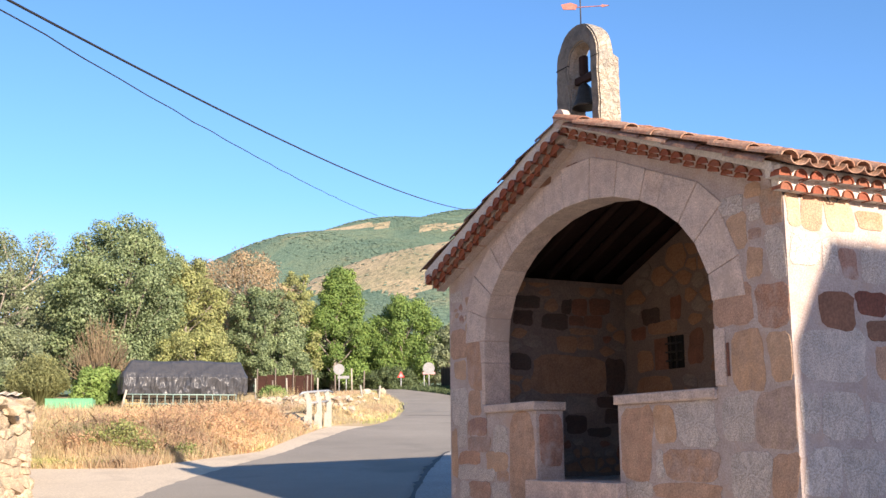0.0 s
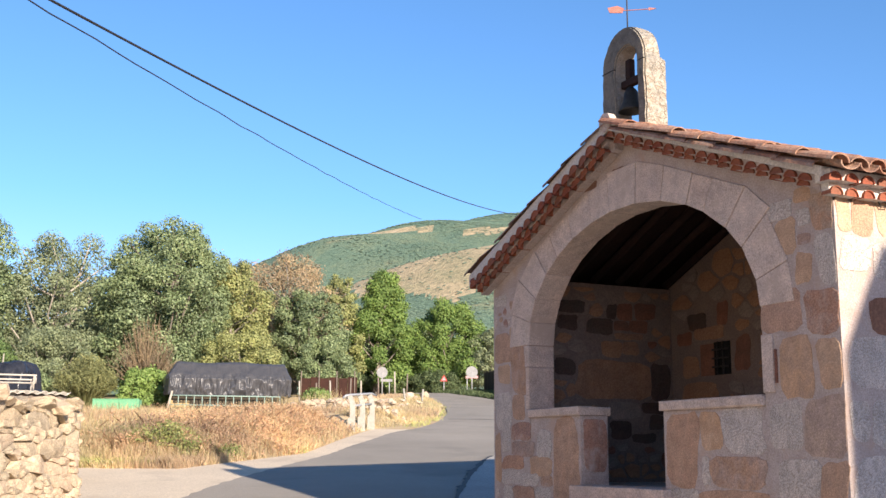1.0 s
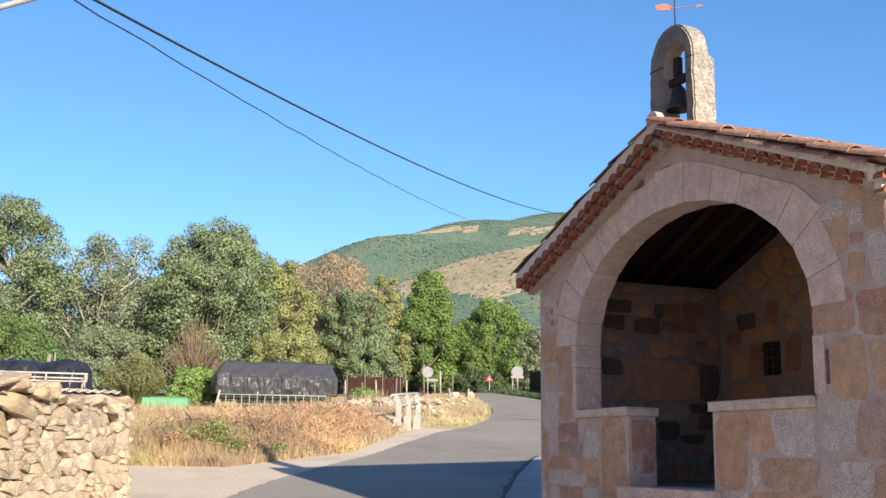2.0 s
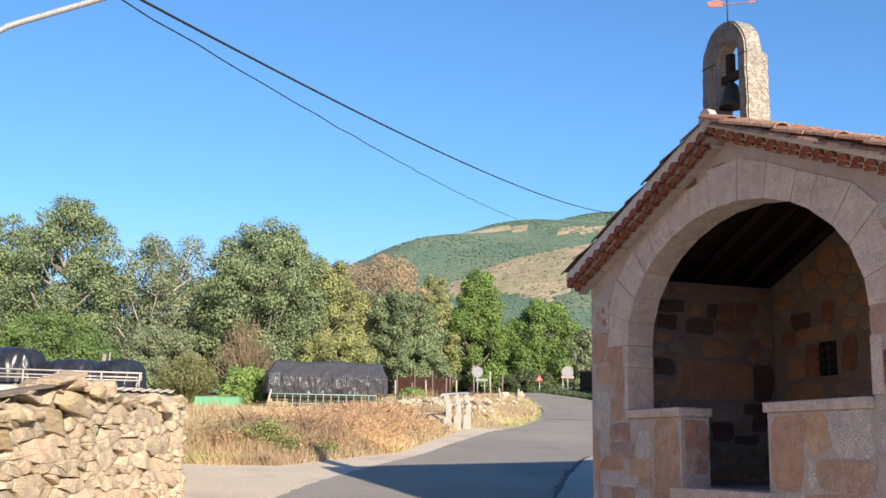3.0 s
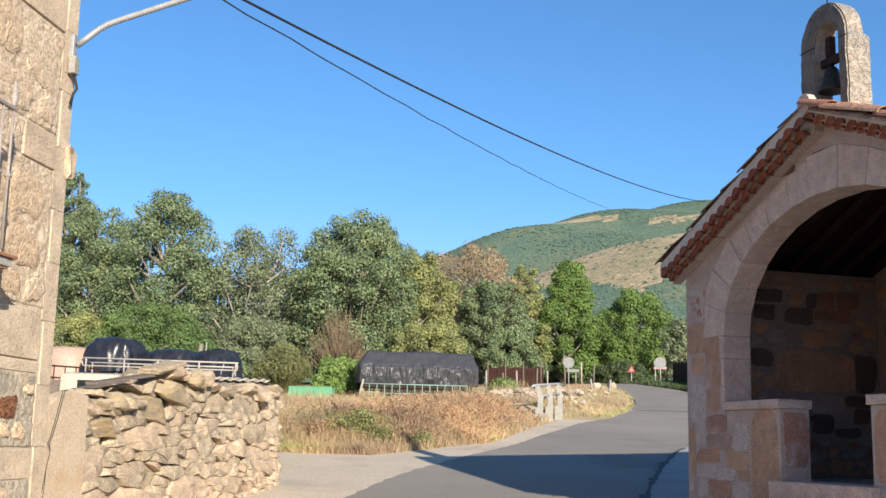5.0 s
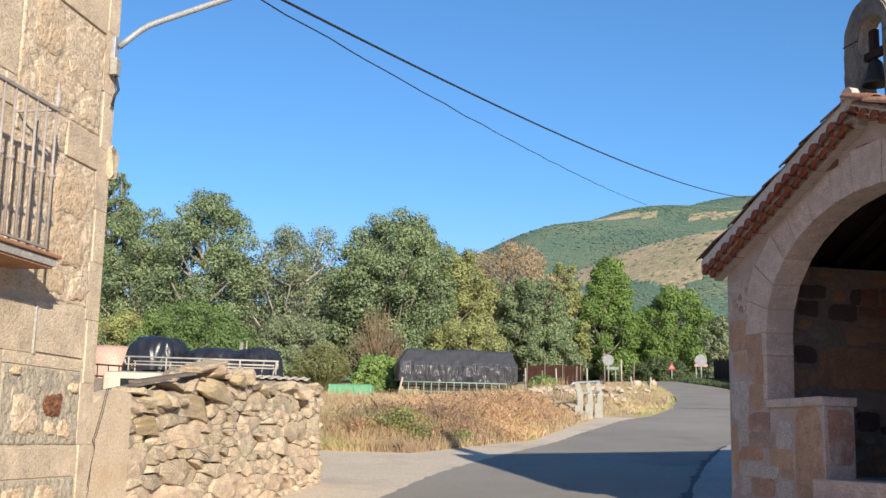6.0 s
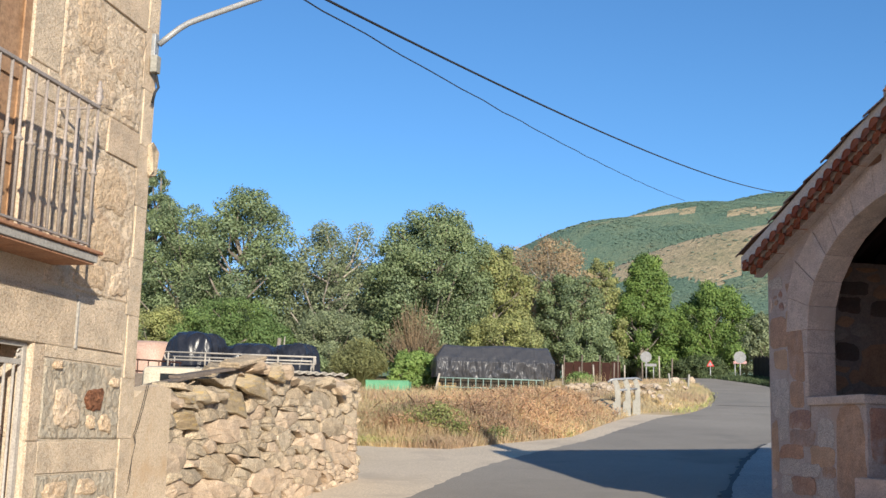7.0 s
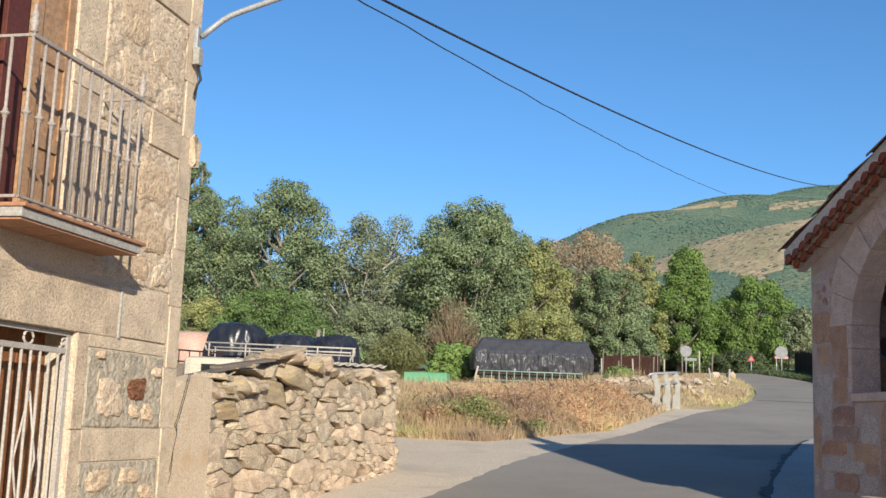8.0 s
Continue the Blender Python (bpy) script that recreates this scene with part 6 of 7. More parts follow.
# ---- field: hay under tarpaulin, feeder, trough ----
FZ = float(ground_z(-12, 52.2))
hay = empty("covered_haystack", Matrix.Translation((-11.9, 52.6, FZ)) @ pose(0, 0, 0, 0, 0, 18), "long haystack under a creased shiny black tarpaulin", "haystack")
def hay_sheet(length, seed):
    """A sheet over a ridged stack: smooth sloping top with seams, upright crumpled skirts and bulging ends."""
    side = [(-1.30, 0.0), (-1.40, 0.34), (-1.40, 0.74), (-1.30, 0.92), (-0.75, 1.45), (-0.55, 1.54), (0.0, 1.58)]
    line = side + [(-y_, z_) for y_, z_ in side[-2::-1]]
    prof = []
    for (ya, za), (yb, zb) in zip(line, line[1:]):
        prof += [(ya + (yb - ya) * k / 9, za + (zb - za) * k / 9) for k in range(9)]
    prof.append(line[-1])
    r = random.Random(seed)
    o = Vector((r.uniform(0, 50), r.uniform(0, 50), r.uniform(0, 50)))
    seams = (-1.7, -0.55, 0.75, 1.9)
    nl = 190
    verts, faces = [], []
    for i in range(nl + 1):
        u = 2.0 * i / nl - 1.0
        end = max(0.0, (abs(u) - 0.93) / 0.07)
        draw = math.sqrt(max(0.0, 1 - end * end))
        for y_, z_ in prof:
            lean = max(0.0, z_ - 0.85) * (0.62 if u < 0 else 0.30)
            x_ = u * (0.5 * length - lean)
            yy, zz = y_ * (0.05 + 0.95 * draw) if end else y_, z_
            if end:
                zz = z_ * (0.9 + 0.1 * draw) if z_ > 0.9 else z_
            p = Vector((x_, yy, zz))
            low = min(1.0, max(0.0, (1.0 - z_) / 0.25))
            ridge = lambda a_, b_: 0.5 - abs(noise.noise(Vector((x_ * a_, yy * a_, zz * b_)) + o)) * 1.7
            push = low * (0.15 * ridge(2.6, 0.8) + 0.085 * ridge(6.5, 1.8) + 0.02 * ridge(12.0, 6.0)) + (1 - low) * (0.012 * ridge(1.2, 1.2) + 0.010 * ridge(4.0, 2.0))
            push += (1 - low) * 0.018 * sum(math.exp(-((x_ - q) / 0.035) ** 2) for q in seams)
            out = Vector((math.copysign(end, u), y_ / 1.4, 0.0 if z_ < 0.9 else 0.8))
            p += out.normalized() * push if out.length else Vector((0, 0, push))
            p.z += 0.03 * math.sin(2.1 * x_ + 0.6) * (1 if z_ > 0.8 else 0)
            verts.append(p)
    m_ = len(prof)
    for i in range(nl):
        for j in range(m_ - 1):
            k = i * m_ + j
            faces.append((k, k + 1, k + m_ + 1, k + m_))
    return mesh_of("tarpaulin", verts, faces, [M_TARPOLD], smooth=True)


put("tarpaulin", hay_sheet(5.75, 12), hay, Matrix.Translation((-0.26, 0, 0.58)), "dusty black sheet crumpled along its skirt")
# bale base coloured nearly black to paint the shade below the hem
part("bale_base", box(-2.8, 2.3, -1.1, 1.1, 0.0, 0.75, 0.06, 0.02, random.Random(3)), M_HAYDARK, hay, "bales under the sheet, their shade put into the dark colour")
for k in range(3):
    part("hay_bale", box(-2.95 + 0.1 * k, -2.0, -1.1 + 0.75 * k, -0.4 + 0.75 * k, 0.0, 0.34, 0.05, 0.02, random.Random(k)), M_HAY, hay, "pressed straw bale")
feeder = empty("feed_barrier", Matrix.Translation((-11.8, 51.0, FZ - 0.08)) @ pose(0, 0, 0, 0, 0, 18), "pale green tubular cattle feed barrier before the haystack", "feed barrier")
part("rail", tube([(-2.5, 0, 0.62), (2.4, 0, 0.62)], 0.03, 6), M_FEEDER, feeder)
part("rail", tube([(-2.5, 0, 0.2), (2.4, 0, 0.2)], 0.025, 6), M_FEEDER, feeder)
for k in range(15):
    part("upright", tube([(-2.5 + 0.35 * k, 0, 0.0), (-2.5 + 0.35 * k, 0, 0.64)], 0.022, 6), M_FEEDER, feeder)
prop = tagged(part("prop_post", tube([(-0.18, 0, 0), (0.05, 0, 1.0)], 0.05, 8), M_PALEBARK, None, "pale leaning wooden post beside the haystack"), category="post")
prop.matrix_world = Matrix.Translation((-14.15, 50.2, float(ground_z(-14.1, 50.2)) - 0.1))
trough = empty("feed_trough", Matrix.Translation((-15.5, 47.0, float(ground_z(-15.5, 47)) + 0.10)) @ pose(0, 0, 0, 0, 0, 4) @ Matrix.Diagonal((0.87, 0.9, 0.88, 1)), "bright green metal feed trough in the meadow", "trough")
bm = box(-1.1, 1.1, -0.3, 0.3, 0.05, 0.55, 0.01)
part("body", bm, M_TROUGH, trough)
for k in range(6):
    part("rib", box(-1.1 + 0.42 * k, -1.06 + 0.42 * k, -0.325, -0.301, 0.05, 0.57), M_TROUGH, trough)
part("rim", box(-1.12, 1.12, -0.32, -0.26, 0.552, 0.59, 0.005), M_TROUGH, trough)

# culvert guard of white concrete posts
guard = empty("culvert_guard", Matrix.Translation((-3.78, 31.2, 2.06)) @ pose(0, 0, 0, 0, 0, 8), "white concrete culvert guard with three shaped posts and rails", "guard rail")
gp = [(-0.105, 0.0), (0.095, 0.0), (0.095, 0.45), (0.09, 0.70), (0.07, 0.90), (0.03, 1.02), (0.0, 1.08), (-0.13, 1.08), (-0.11, 1.02), (-0.07, 0.92), (-0.045, 0.75), (-0.04, 0.52), (-0.05, 0.46), (-0.10, 0.43)]
for k in range(3):
    part("post", prism([(a * 1.05, b) for a, b in gp], -0.06, 0.06), M_WHITECON, guard, "", Matrix.Translation((0.02 + 0.29 * k, -0.8 + 0.7 * k, -0.06 + 0.056 * k)) @ Matrix.Diagonal((1, 1, 0.95, 1)))
part("rail", tube([(0.01, -0.85, 0.68), (0.64, 0.65, 0.80)], 0.028, 8), M_GALV, guard, "grey steel tube rail")
part("rail", tube([(-0.22, -0.92, 0.88), (-0.14, -0.9, 0.95), (-0.03, -0.85, 0.97), (0.6, 0.65, 1.09), (0.75, 1.1, 1.06)], 0.032, 8), M_GALV, guard, "grey steel tube rail")
part("footing", box(-0.25, 0.85, -1.15, 0.85, -0.4, 0.0, 0.03), M_WHITECON, guard, "rough concrete footing", Matrix.Translation((0, 0, 0.02)) @ pose(0, 0, 0, 4.5, 0, 0))

# ---- road signs and fences ----
def round_sign(x, y, size, top, label, plate=None):
    z = float(ground_z(x, y))
    s = empty("road_sign", Matrix.Translation((x, y, z)), label, "road sign", "road signs")
    part("pole", tube([(0, 0, -0.1), (0, 0, top)], 0.04, 8), M_GALV, s)
    d = part("disc", lathe([(0.001, -0.012), (size, -0.012), (size, 0.012), (0.001, 0.012)], 28, False), M_SIGNBACK, s, "plain pale disc", Matrix.Translation((0, -0.06, top - size)) @ pose(0, 0, 0, 90, 0, 0))
    if plate:
        part("plate", box(plate[0], plate[1], -0.07, -0.05, plate[2], plate[3], 0.004), plate[4], s)
    return s


s1 = round_sign(-6.14, 66.0, 0.32, 1.56, "round pale road sign seen from its back on a steel pole", (-0.08, 0.60, 0.70, 0.86, M_SIGNBACK))
part("pole", tube([(0.42, 0, -0.1), (0.42, 0, 0.86)], 0.03, 8), M_GALV, s1)
s2 = round_sign(-0.89, 66.0, 0.34, 1.56, "round white road sign with a pinkish plate below", (-0.36, 0.36, 0.86, 1.0, M_PINK))
part("pole", tube([(-0.28, 0, -0.1), (-0.28, 0, 1.0)], 0.03, 8), M_GALV, s2)
s3 = empty("road_sign", Matrix.Translation((-2.75, 72.0, float(ground_z(-2.7, 72)))), "triangular red-bordered warning sign on a pole", "road sign", "road signs")
part("pole", tube([(0, 0, -0.1), (0, 0, 0.9)], 0.03, 8), M_GALV, s3)
part("border", prism([(-0.23, 0.82), (0.23, 0.82), (0.0, 1.22)], -0.05, -0.03), M_RED, s3)
part("face", prism([(-0.15, 0.865), (0.15, 0.865), (0.0, 1.125)], -0.056, -0.049), M_SIGNBACK, s3)
rust = empty("rusty_fence", Matrix.Translation((-9.3, 66.0, float(ground_z(-9.3, 66.0)))), "rust-brown sheet-metal field fence with thin posts", "fence")
for k in range(6):
    part("sheet", box(-1.6 + 0.55 * k, -1.07 + 0.55 * k, -0.02, 0.02, -0.05, 1.08 + 0.06 * (k % 2), 0.004), M_RUST, rust)
for k in range(4):
    part("post", tube([(-1.6 + 1.05 * k, -0.06, -0.1), (-1.6 + 1.05 * k, -0.06, 1.5)], 0.035, 6), M_PLANK, rust)
hedgefence = empty("board_fence", Matrix.Translation((2.5, 49.0, float(ground_z(2.5, 49.0)))), "board fence along the bend, shade painted into its dark boards", "fence")
fence_line = [(2.5, 49.0), (1.5, 57.5), (0.75, 63.0), (-0.2, 68.5)]
k = 0
for (xa, ya), (xb, yb) in zip(fence_line, fence_line[1:]):
    run = math.hypot(xb - xa, yb - ya)
    for j in range(int(run / 0.36)):
        u = (j + 0.5) * 0.36 / run
        x_, y_ = xa + (xb - xa) * u, ya + (yb - ya) * u
        part("board", box(-0.17, 0.17, -0.02, 0.02, -0.3, 1.24 + 0.05 * (k * 7 % 3), 0.004), M_FENCE_SHADE, hedgefence, "",
             Matrix.Translation((x_ - 2.5, y_ - 49.0, float(ground_z(x_, y_)) - float(ground_z(2.5, 49.0)))) @ pose(0, 0, 0, 0, 0, math.degrees(math.atan2(yb - ya, xb - xa))))
        k += 1
rng = random.Random(61)
for k in range(9):
    x, y = -10.5 + 0.75 * k + rng.uniform(-0.2, 0.2), 58.5 + 0.5 * k
    z = float(ground_z(x, y))
    p = tagged(part("fence_post", tube([(0, 0, -0.1), (rng.uniform(-0.08, 0.08), 0, rng.uniform(0.9, 1.3))], 0.045, 6), M_PALEBARK if k % 2 else M_PLANK, None, "thin weathered wooden fence post in dry grass"), category="fence post", group="field fence posts")
    p.matrix_world = Matrix.Translation((x, y, z))

# ---- tumbled field stones ----
ROCKS_PALE = rock_meshes(8, 9, surface("pale_field_stone", [(0.44, 0.36, 0.27), (0.52, 0.44, 0.35), (0.36, 0.29, 0.22)], 6, 40, 0.95, 0.6, 0.02, vary="object"))
rubble = empty("rubble_bank", Matrix.Translation((-4.0, 37.5, float(ground_z(-4, 37.5)))), "tumbled bank of pale field stones along the meadow", "stones")
for k in range(190):
    u = rng.random()
    x = -3.0 - 3.6 * u + rng.gauss(0, 0.35)
    y = 34.0 + 11 * rng.random() * (0.3 + 0.7 * (1 - u)) + 2 * u
    s = rng.uniform(0.09, 0.24)
    z = float(ground_z(x, y)) + rng.uniform(0.0, 0.35)
    ob = new("stone", rng.choice(ROCKS_PALE)); ob.parent = rubble
    ob.matrix_local = Matrix.Translation((x + 4.0, y - 37.5, z - float(ground_z(-4, 37.5)))) @ pose(0, 0, 0, rng.uniform(-30, 30), rng.uniform(-30, 30), rng.uniform(0, 360)) @ Matrix.Diagonal((s * 1.3, s, s * 0.75, 1))
for (x, y, s) in ((-3.9, 56.5, 0.5), (-3.1, 57.0, 0.55), (-3.5, 55.5, 0.3)):
    ob = new("boulder", ROCKS_PALE[3])
    ob.matrix_world = Matrix.Translation((x, y, float(ground_z(x, y)) + 0.2 * s)) @ pose(0, 0, 0, 0, 10, 50 * x) @ Matrix.Diagonal((s * 0.8, s, s * 1.1, 1))
    tagged(ob, "pale boulder on the road verge", "boulder", "verge boulders")
for x, y, lean in ((-3.75, 52.0, -0.10), (-2.95, 51.0, 0.06)):
    mp = tagged(part("marker_post", tube([(0, 0, -0.1), (lean, 0, 0.62)], 0.045, 8), M_WHITECON, None, "short white concrete marker post on the verge"), category="marker post", group="verge marker posts")
    mp.matrix_world = Matrix.Translation((x, y, float(ground_z(x, y))))

# ---- trees ----
def leaf_mesh(name, pos, nrm, size, mat, nprng, stretch=1.4):
    """Pointed leaf sprays at pos, facing nrm, one island each."""
    n = len(pos)
    a = np.cross(nrm, nprng.normal(size=(n, 3)))
    a /= np.linalg.norm(a, axis=1, keepdims=True) + 1e-9
    b = np.cross(nrm, a)
    s = size[:, None]
    v = np.empty((n, 4, 3))
    v[:, 0] = pos - a * s * stretch * 0.5
    v[:, 1] = pos + b * s * 0.42 + nrm * s * 0.1
    v[:, 2] = pos + a * s * stretch * 0.5
    v[:, 3] = pos - b * s * 0.42 + nrm * s * 0.1
    me = bpy.data.meshes.new(name)
    me.vertices.add(4 * n)
    me.vertices.foreach_set("co", v.ravel())
    me.loops.add(4 * n)
    me.loops.foreach_set("vertex_index", np.arange(4 * n))
    me.polygons.add(n)
    me.polygons.foreach_set("loop_start", np.arange(n) * 4)
    me.polygons.foreach_set("loop_total", np.full(n, 4))
    me.materials.append(mat)
    me.update(calc_edges=True)
    me.validate()
    return me


def tree(x, y, h, w, leaves, seed, label, n=9000, base=0.12, bark=M_BARK, leaf=0.105, lobes=9, cone=0.0, sparse=0.0, category="tree", name="tree", stretch=1.4):
    """Trunk, forked limbs and a crown of leaf sprays gathered in tufts on several uneven lobes."""
    nprng = np.random.default_rng(seed)
    r = random.Random(seed)
    z = float(ground_z(x, y)) - 0.1
    t = empty(name, Matrix.Translation((x, y, z)), label, category)
    bm = bmesh.new()
    lean = r.uniform(-0.05, 0.05) * h
    top = h * 0.8
    pts = [(lean * u + r.uniform(-0.04, 0.04) * w, lean * 0.5 * u + r.uniform(-0.04, 0.04) * w, top * u) for u in (0, 0.15, 0.3, 0.5, 0.7, 1.0)]
    r0 = 0.02 * h + 0.02
    add_tube(bm, pts, [r0 * 1.3, r0, r0 * 0.85, r0 * 0.6, r0 * 0.38, r0 * 0.12], 8)
    # clumps over an uneven dome, each on a limb of its own
    foot = base * h
    tufts = []
    count = int(lobes * 7)
    swell = [r.uniform(0.78, 1.16) for _ in range(7)]
    for k in range(count):
        u = ((k + r.random()) / count) ** 0.85
        prof = math.sin(math.pi * (0.16 + 0.77 * u)) ** 0.5 * (1 - cone * u)
        a = 2.39996 * k + r.uniform(-0.4, 0.4)
        rc = w * r.uniform(0.075, 0.135) * (1 - 0.25 * u)
        rad = max(0.0, 0.5 * w * prof * swell[int(a * 1.114) % 7] - rc * 0.7) * r.uniform(0.72, 1.04)
        if k % 4 == 3:
            rad *= 0.45
        zc = foot + rc * 0.8 + (h - foot - 1.7 * rc) * u
        tip = Vector((lean * zc / h + rad * math.cos(a), 0.5 * lean * zc / h + rad * math.sin(a), max(0.25 * rc, zc + r.uniform(-0.3, 0.3) * rc)))
        tufts.append((*tip, rc))
        if k % 2 == 0 and tip.z > 0.12 * h:
            f_ = max(0.08, min(0.78, (tip.z - 0.9 * rad) / top))
            fork = Vector((lean * f_, lean * 0.5 * f_, top * f_))
            mid = fork.lerp(tip, 0.5) + Vector((r.uniform(-0.06, 0.06) * w, r.uniform(-0.06, 0.06) * w, -0.03 * w))
            add_tube(bm, [fork, mid, tip, tip + Vector((0, 0, 0.6 * rc))], [r0 * 0.42, r0 * 0.27, r0 * 0.13, r0 * 0.04], 5, False)
    part("trunk", bm, bark, t)
    c = np.array(tufts)
    n = int(n * (0.19 / leaf) ** 1.5 * 1.15)
    pick = nprng.choice(len(c), n, p=c[:, 3] ** 2 / (c[:, 3] ** 2).sum())
    d = nprng.normal(size=(n, 3))
    d[:, 2] = d[:, 2] * 0.9 + 0.25
    d /= np.linalg.norm(d, axis=1, keepdims=True)
    rad = c[pick, 3] * (0.55 + 0.6 * nprng.random(n) ** 0.8) * np.where(nprng.random(n) < 0.10, 1.25, 1.0)
    pos = c[pick, :3] + d * rad[:, None] * np.array([1.12, 1.12, 0.85])
    pos += nprng.normal(size=(n, 3)) * 0.06
    pos[:, 2] = np.maximum(pos[:, 2], 0.12)
    nrm = d + nprng.normal(size=(n, 3)) * 0.45 + np.array([0, 0, 0.2])
    nrm /= np.linalg.norm(nrm, axis=1, keepdims=True)
    size = leaf * nprng.uniform(0.6, 1.4, n)
    if sparse:
        keep = nprng.random(n) > sparse
        pos, nrm, size = pos[keep], nrm[keep], size[keep]
    put("crown", leaf_mesh("crown", pos, nrm, size, leaves, nprng, stretch), t)
    return t


OAK_T = "broad grey-green oak at the edge of the meadow"
tree(-36.4, 62.1, 13.4, 3.6, L_OAK, 101, "tall dark narrow oak behind the yard", 7000)
tree(-33.6, 61.4, 10.9, 7.0, L_OAK, 102, OAK_T, 12000)
tree(-29.2, 59.2, 11.5, 7.2, L_OAK, 103, "tall oak with a dense grey-green crown", 15000)
tree(-24.9, 63.0, 9.7, 7.6, L_GREYGREEN, 104, "airy grey-green willow with pale trunk", 9000, bark=M_PALEBARK, sparse=0.1)
tree(-18.5, 63.5, 10.3, 8.0, L_OAK, 105, "large spreading oak with grey-green foliage", 26000, lobes=15)
tree(-15.6, 66.5, 8.4, 5.6, L_OLIVE, 106, "yellowing olive-green tree beside the oak", 14000)
tree(-12.9, 74.5, 9.6, 8.2, L_RED, 107, "tree with thin rusty-brown autumn foliage", 8000, bark=M_PALEBARK, sparse=0.3, leaf=0.08, stretch=2.4)
tree(-10.5, 81.0, 8.8, 3.4, L_OLIVE, 108, "slim olive-green tree among oaks", 5000)
tree(-11.4, 71.0, 6.8, 5.0, L_OAK, 109, "rounded dull green small tree", 9000)
tree(-9.6, 74.5, 6.8, 3.4, L_OLIVE, 113, "small yellowing tree behind the fence", 5000)
tree(-7.4, 75.7, 8.6, 5.8, L_BRIGHT, 110, "bright green conical alder near the bend", 15000, cone=0.35, base=0.04)
tree(-2.8, 78.0, 6.7, 6.0, L_BRIGHT, 111, "bright green rounded alder near the bend", 14000, base=0.04)
tree(0.4, 77.0, 4.6, 3.6, L_GREYGREEN, 112, "small grey-green tree by the fence", 6000, base=0.05)
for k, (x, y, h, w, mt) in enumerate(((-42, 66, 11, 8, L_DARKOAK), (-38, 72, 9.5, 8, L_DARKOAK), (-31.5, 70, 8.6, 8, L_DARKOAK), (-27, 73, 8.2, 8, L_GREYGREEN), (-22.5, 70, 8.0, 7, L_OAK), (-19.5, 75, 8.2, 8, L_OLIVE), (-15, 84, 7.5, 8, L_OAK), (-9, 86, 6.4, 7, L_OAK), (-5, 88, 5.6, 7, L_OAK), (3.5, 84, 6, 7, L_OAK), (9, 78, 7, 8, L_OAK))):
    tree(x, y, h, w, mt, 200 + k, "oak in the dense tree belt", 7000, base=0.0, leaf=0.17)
snag = empty("dead_tree", Matrix.Translation((-23.0, 52.0, float(ground_z(-23.0, 52.0)) - 0.1)), "bare pale dead trunk before the tree belt", "tree")
part("trunk", tube([(0.1, 0, 0), (0.08, 0, 0.9), (-0.02, 0, 1.7), (0.06, 0, 2.6)], [0.19, 0.14, 0.13, 0.10], 8), M_BARK, snag)
part("branch", tube([(0, 0, 1.7), (0.25, 0.1, 2.2), (0.3, 0.1, 2.7)], [0.07, 0.05, 0.02], 6), M_PALEBARK, snag)
# understorey
for k, (x, y, h, w, mt, lab, n) in enumerate((
        (-16.1, 53.0, 2.0, 2.6, L_BUSH, "bright green leafy bush by the haystack", 5000),
        (-27.0, 54.5, 4.8, 5.8, L_THICKET, "leafy green thicket behind the yard", 9000), (-32.5, 56.5, 4.4, 5.5, L_OLIVE, "olive thicket behind the yard", 8000),
        (-22.2, 57.0, 4.2, 4.6, L_GREYGREEN, "grey-green shrub under the oaks", 7000),
        (-13.6, 62.0, 4.0, 5.0, L_OLIVE, "olive-green shrub under the trees", 7000), (-10.0, 69.5, 3.6, 4.2, L_OAK, "dark shrub by the fence", 6000),
        (-8.6, 57.2, 0.9, 1.6, L_BUSH, "small bright green bush by the haystack", 1500), (-4.6, 79.5, 3.2, 4.0, L_OAK, "dark shrub in the shade of the alders", 5000),
        (4.6, 74, 3.4, 4.5, L_OAK, "dark hedge bush behind the fence", 5000), (-6.4, 76.5, 1.7, 3.6, L_DARKOAK, "low hedge beyond the bend, darkened for the shade there", 4000), (-3.4, 75.8, 1.7, 3.6, L_DARKOAK, "low hedge beyond the bend, darkened for the shade there", 4000), (-9.6, 76.5, 2.2, 4.0, L_DARKOAK, "low hedge beyond the bend, darkened for the shade there", 4000), (-22.5, 53.2, 2.2, 3.0, L_OAK, "low dark green bush", 4000))):
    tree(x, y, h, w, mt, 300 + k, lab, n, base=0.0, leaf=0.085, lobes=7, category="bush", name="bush")

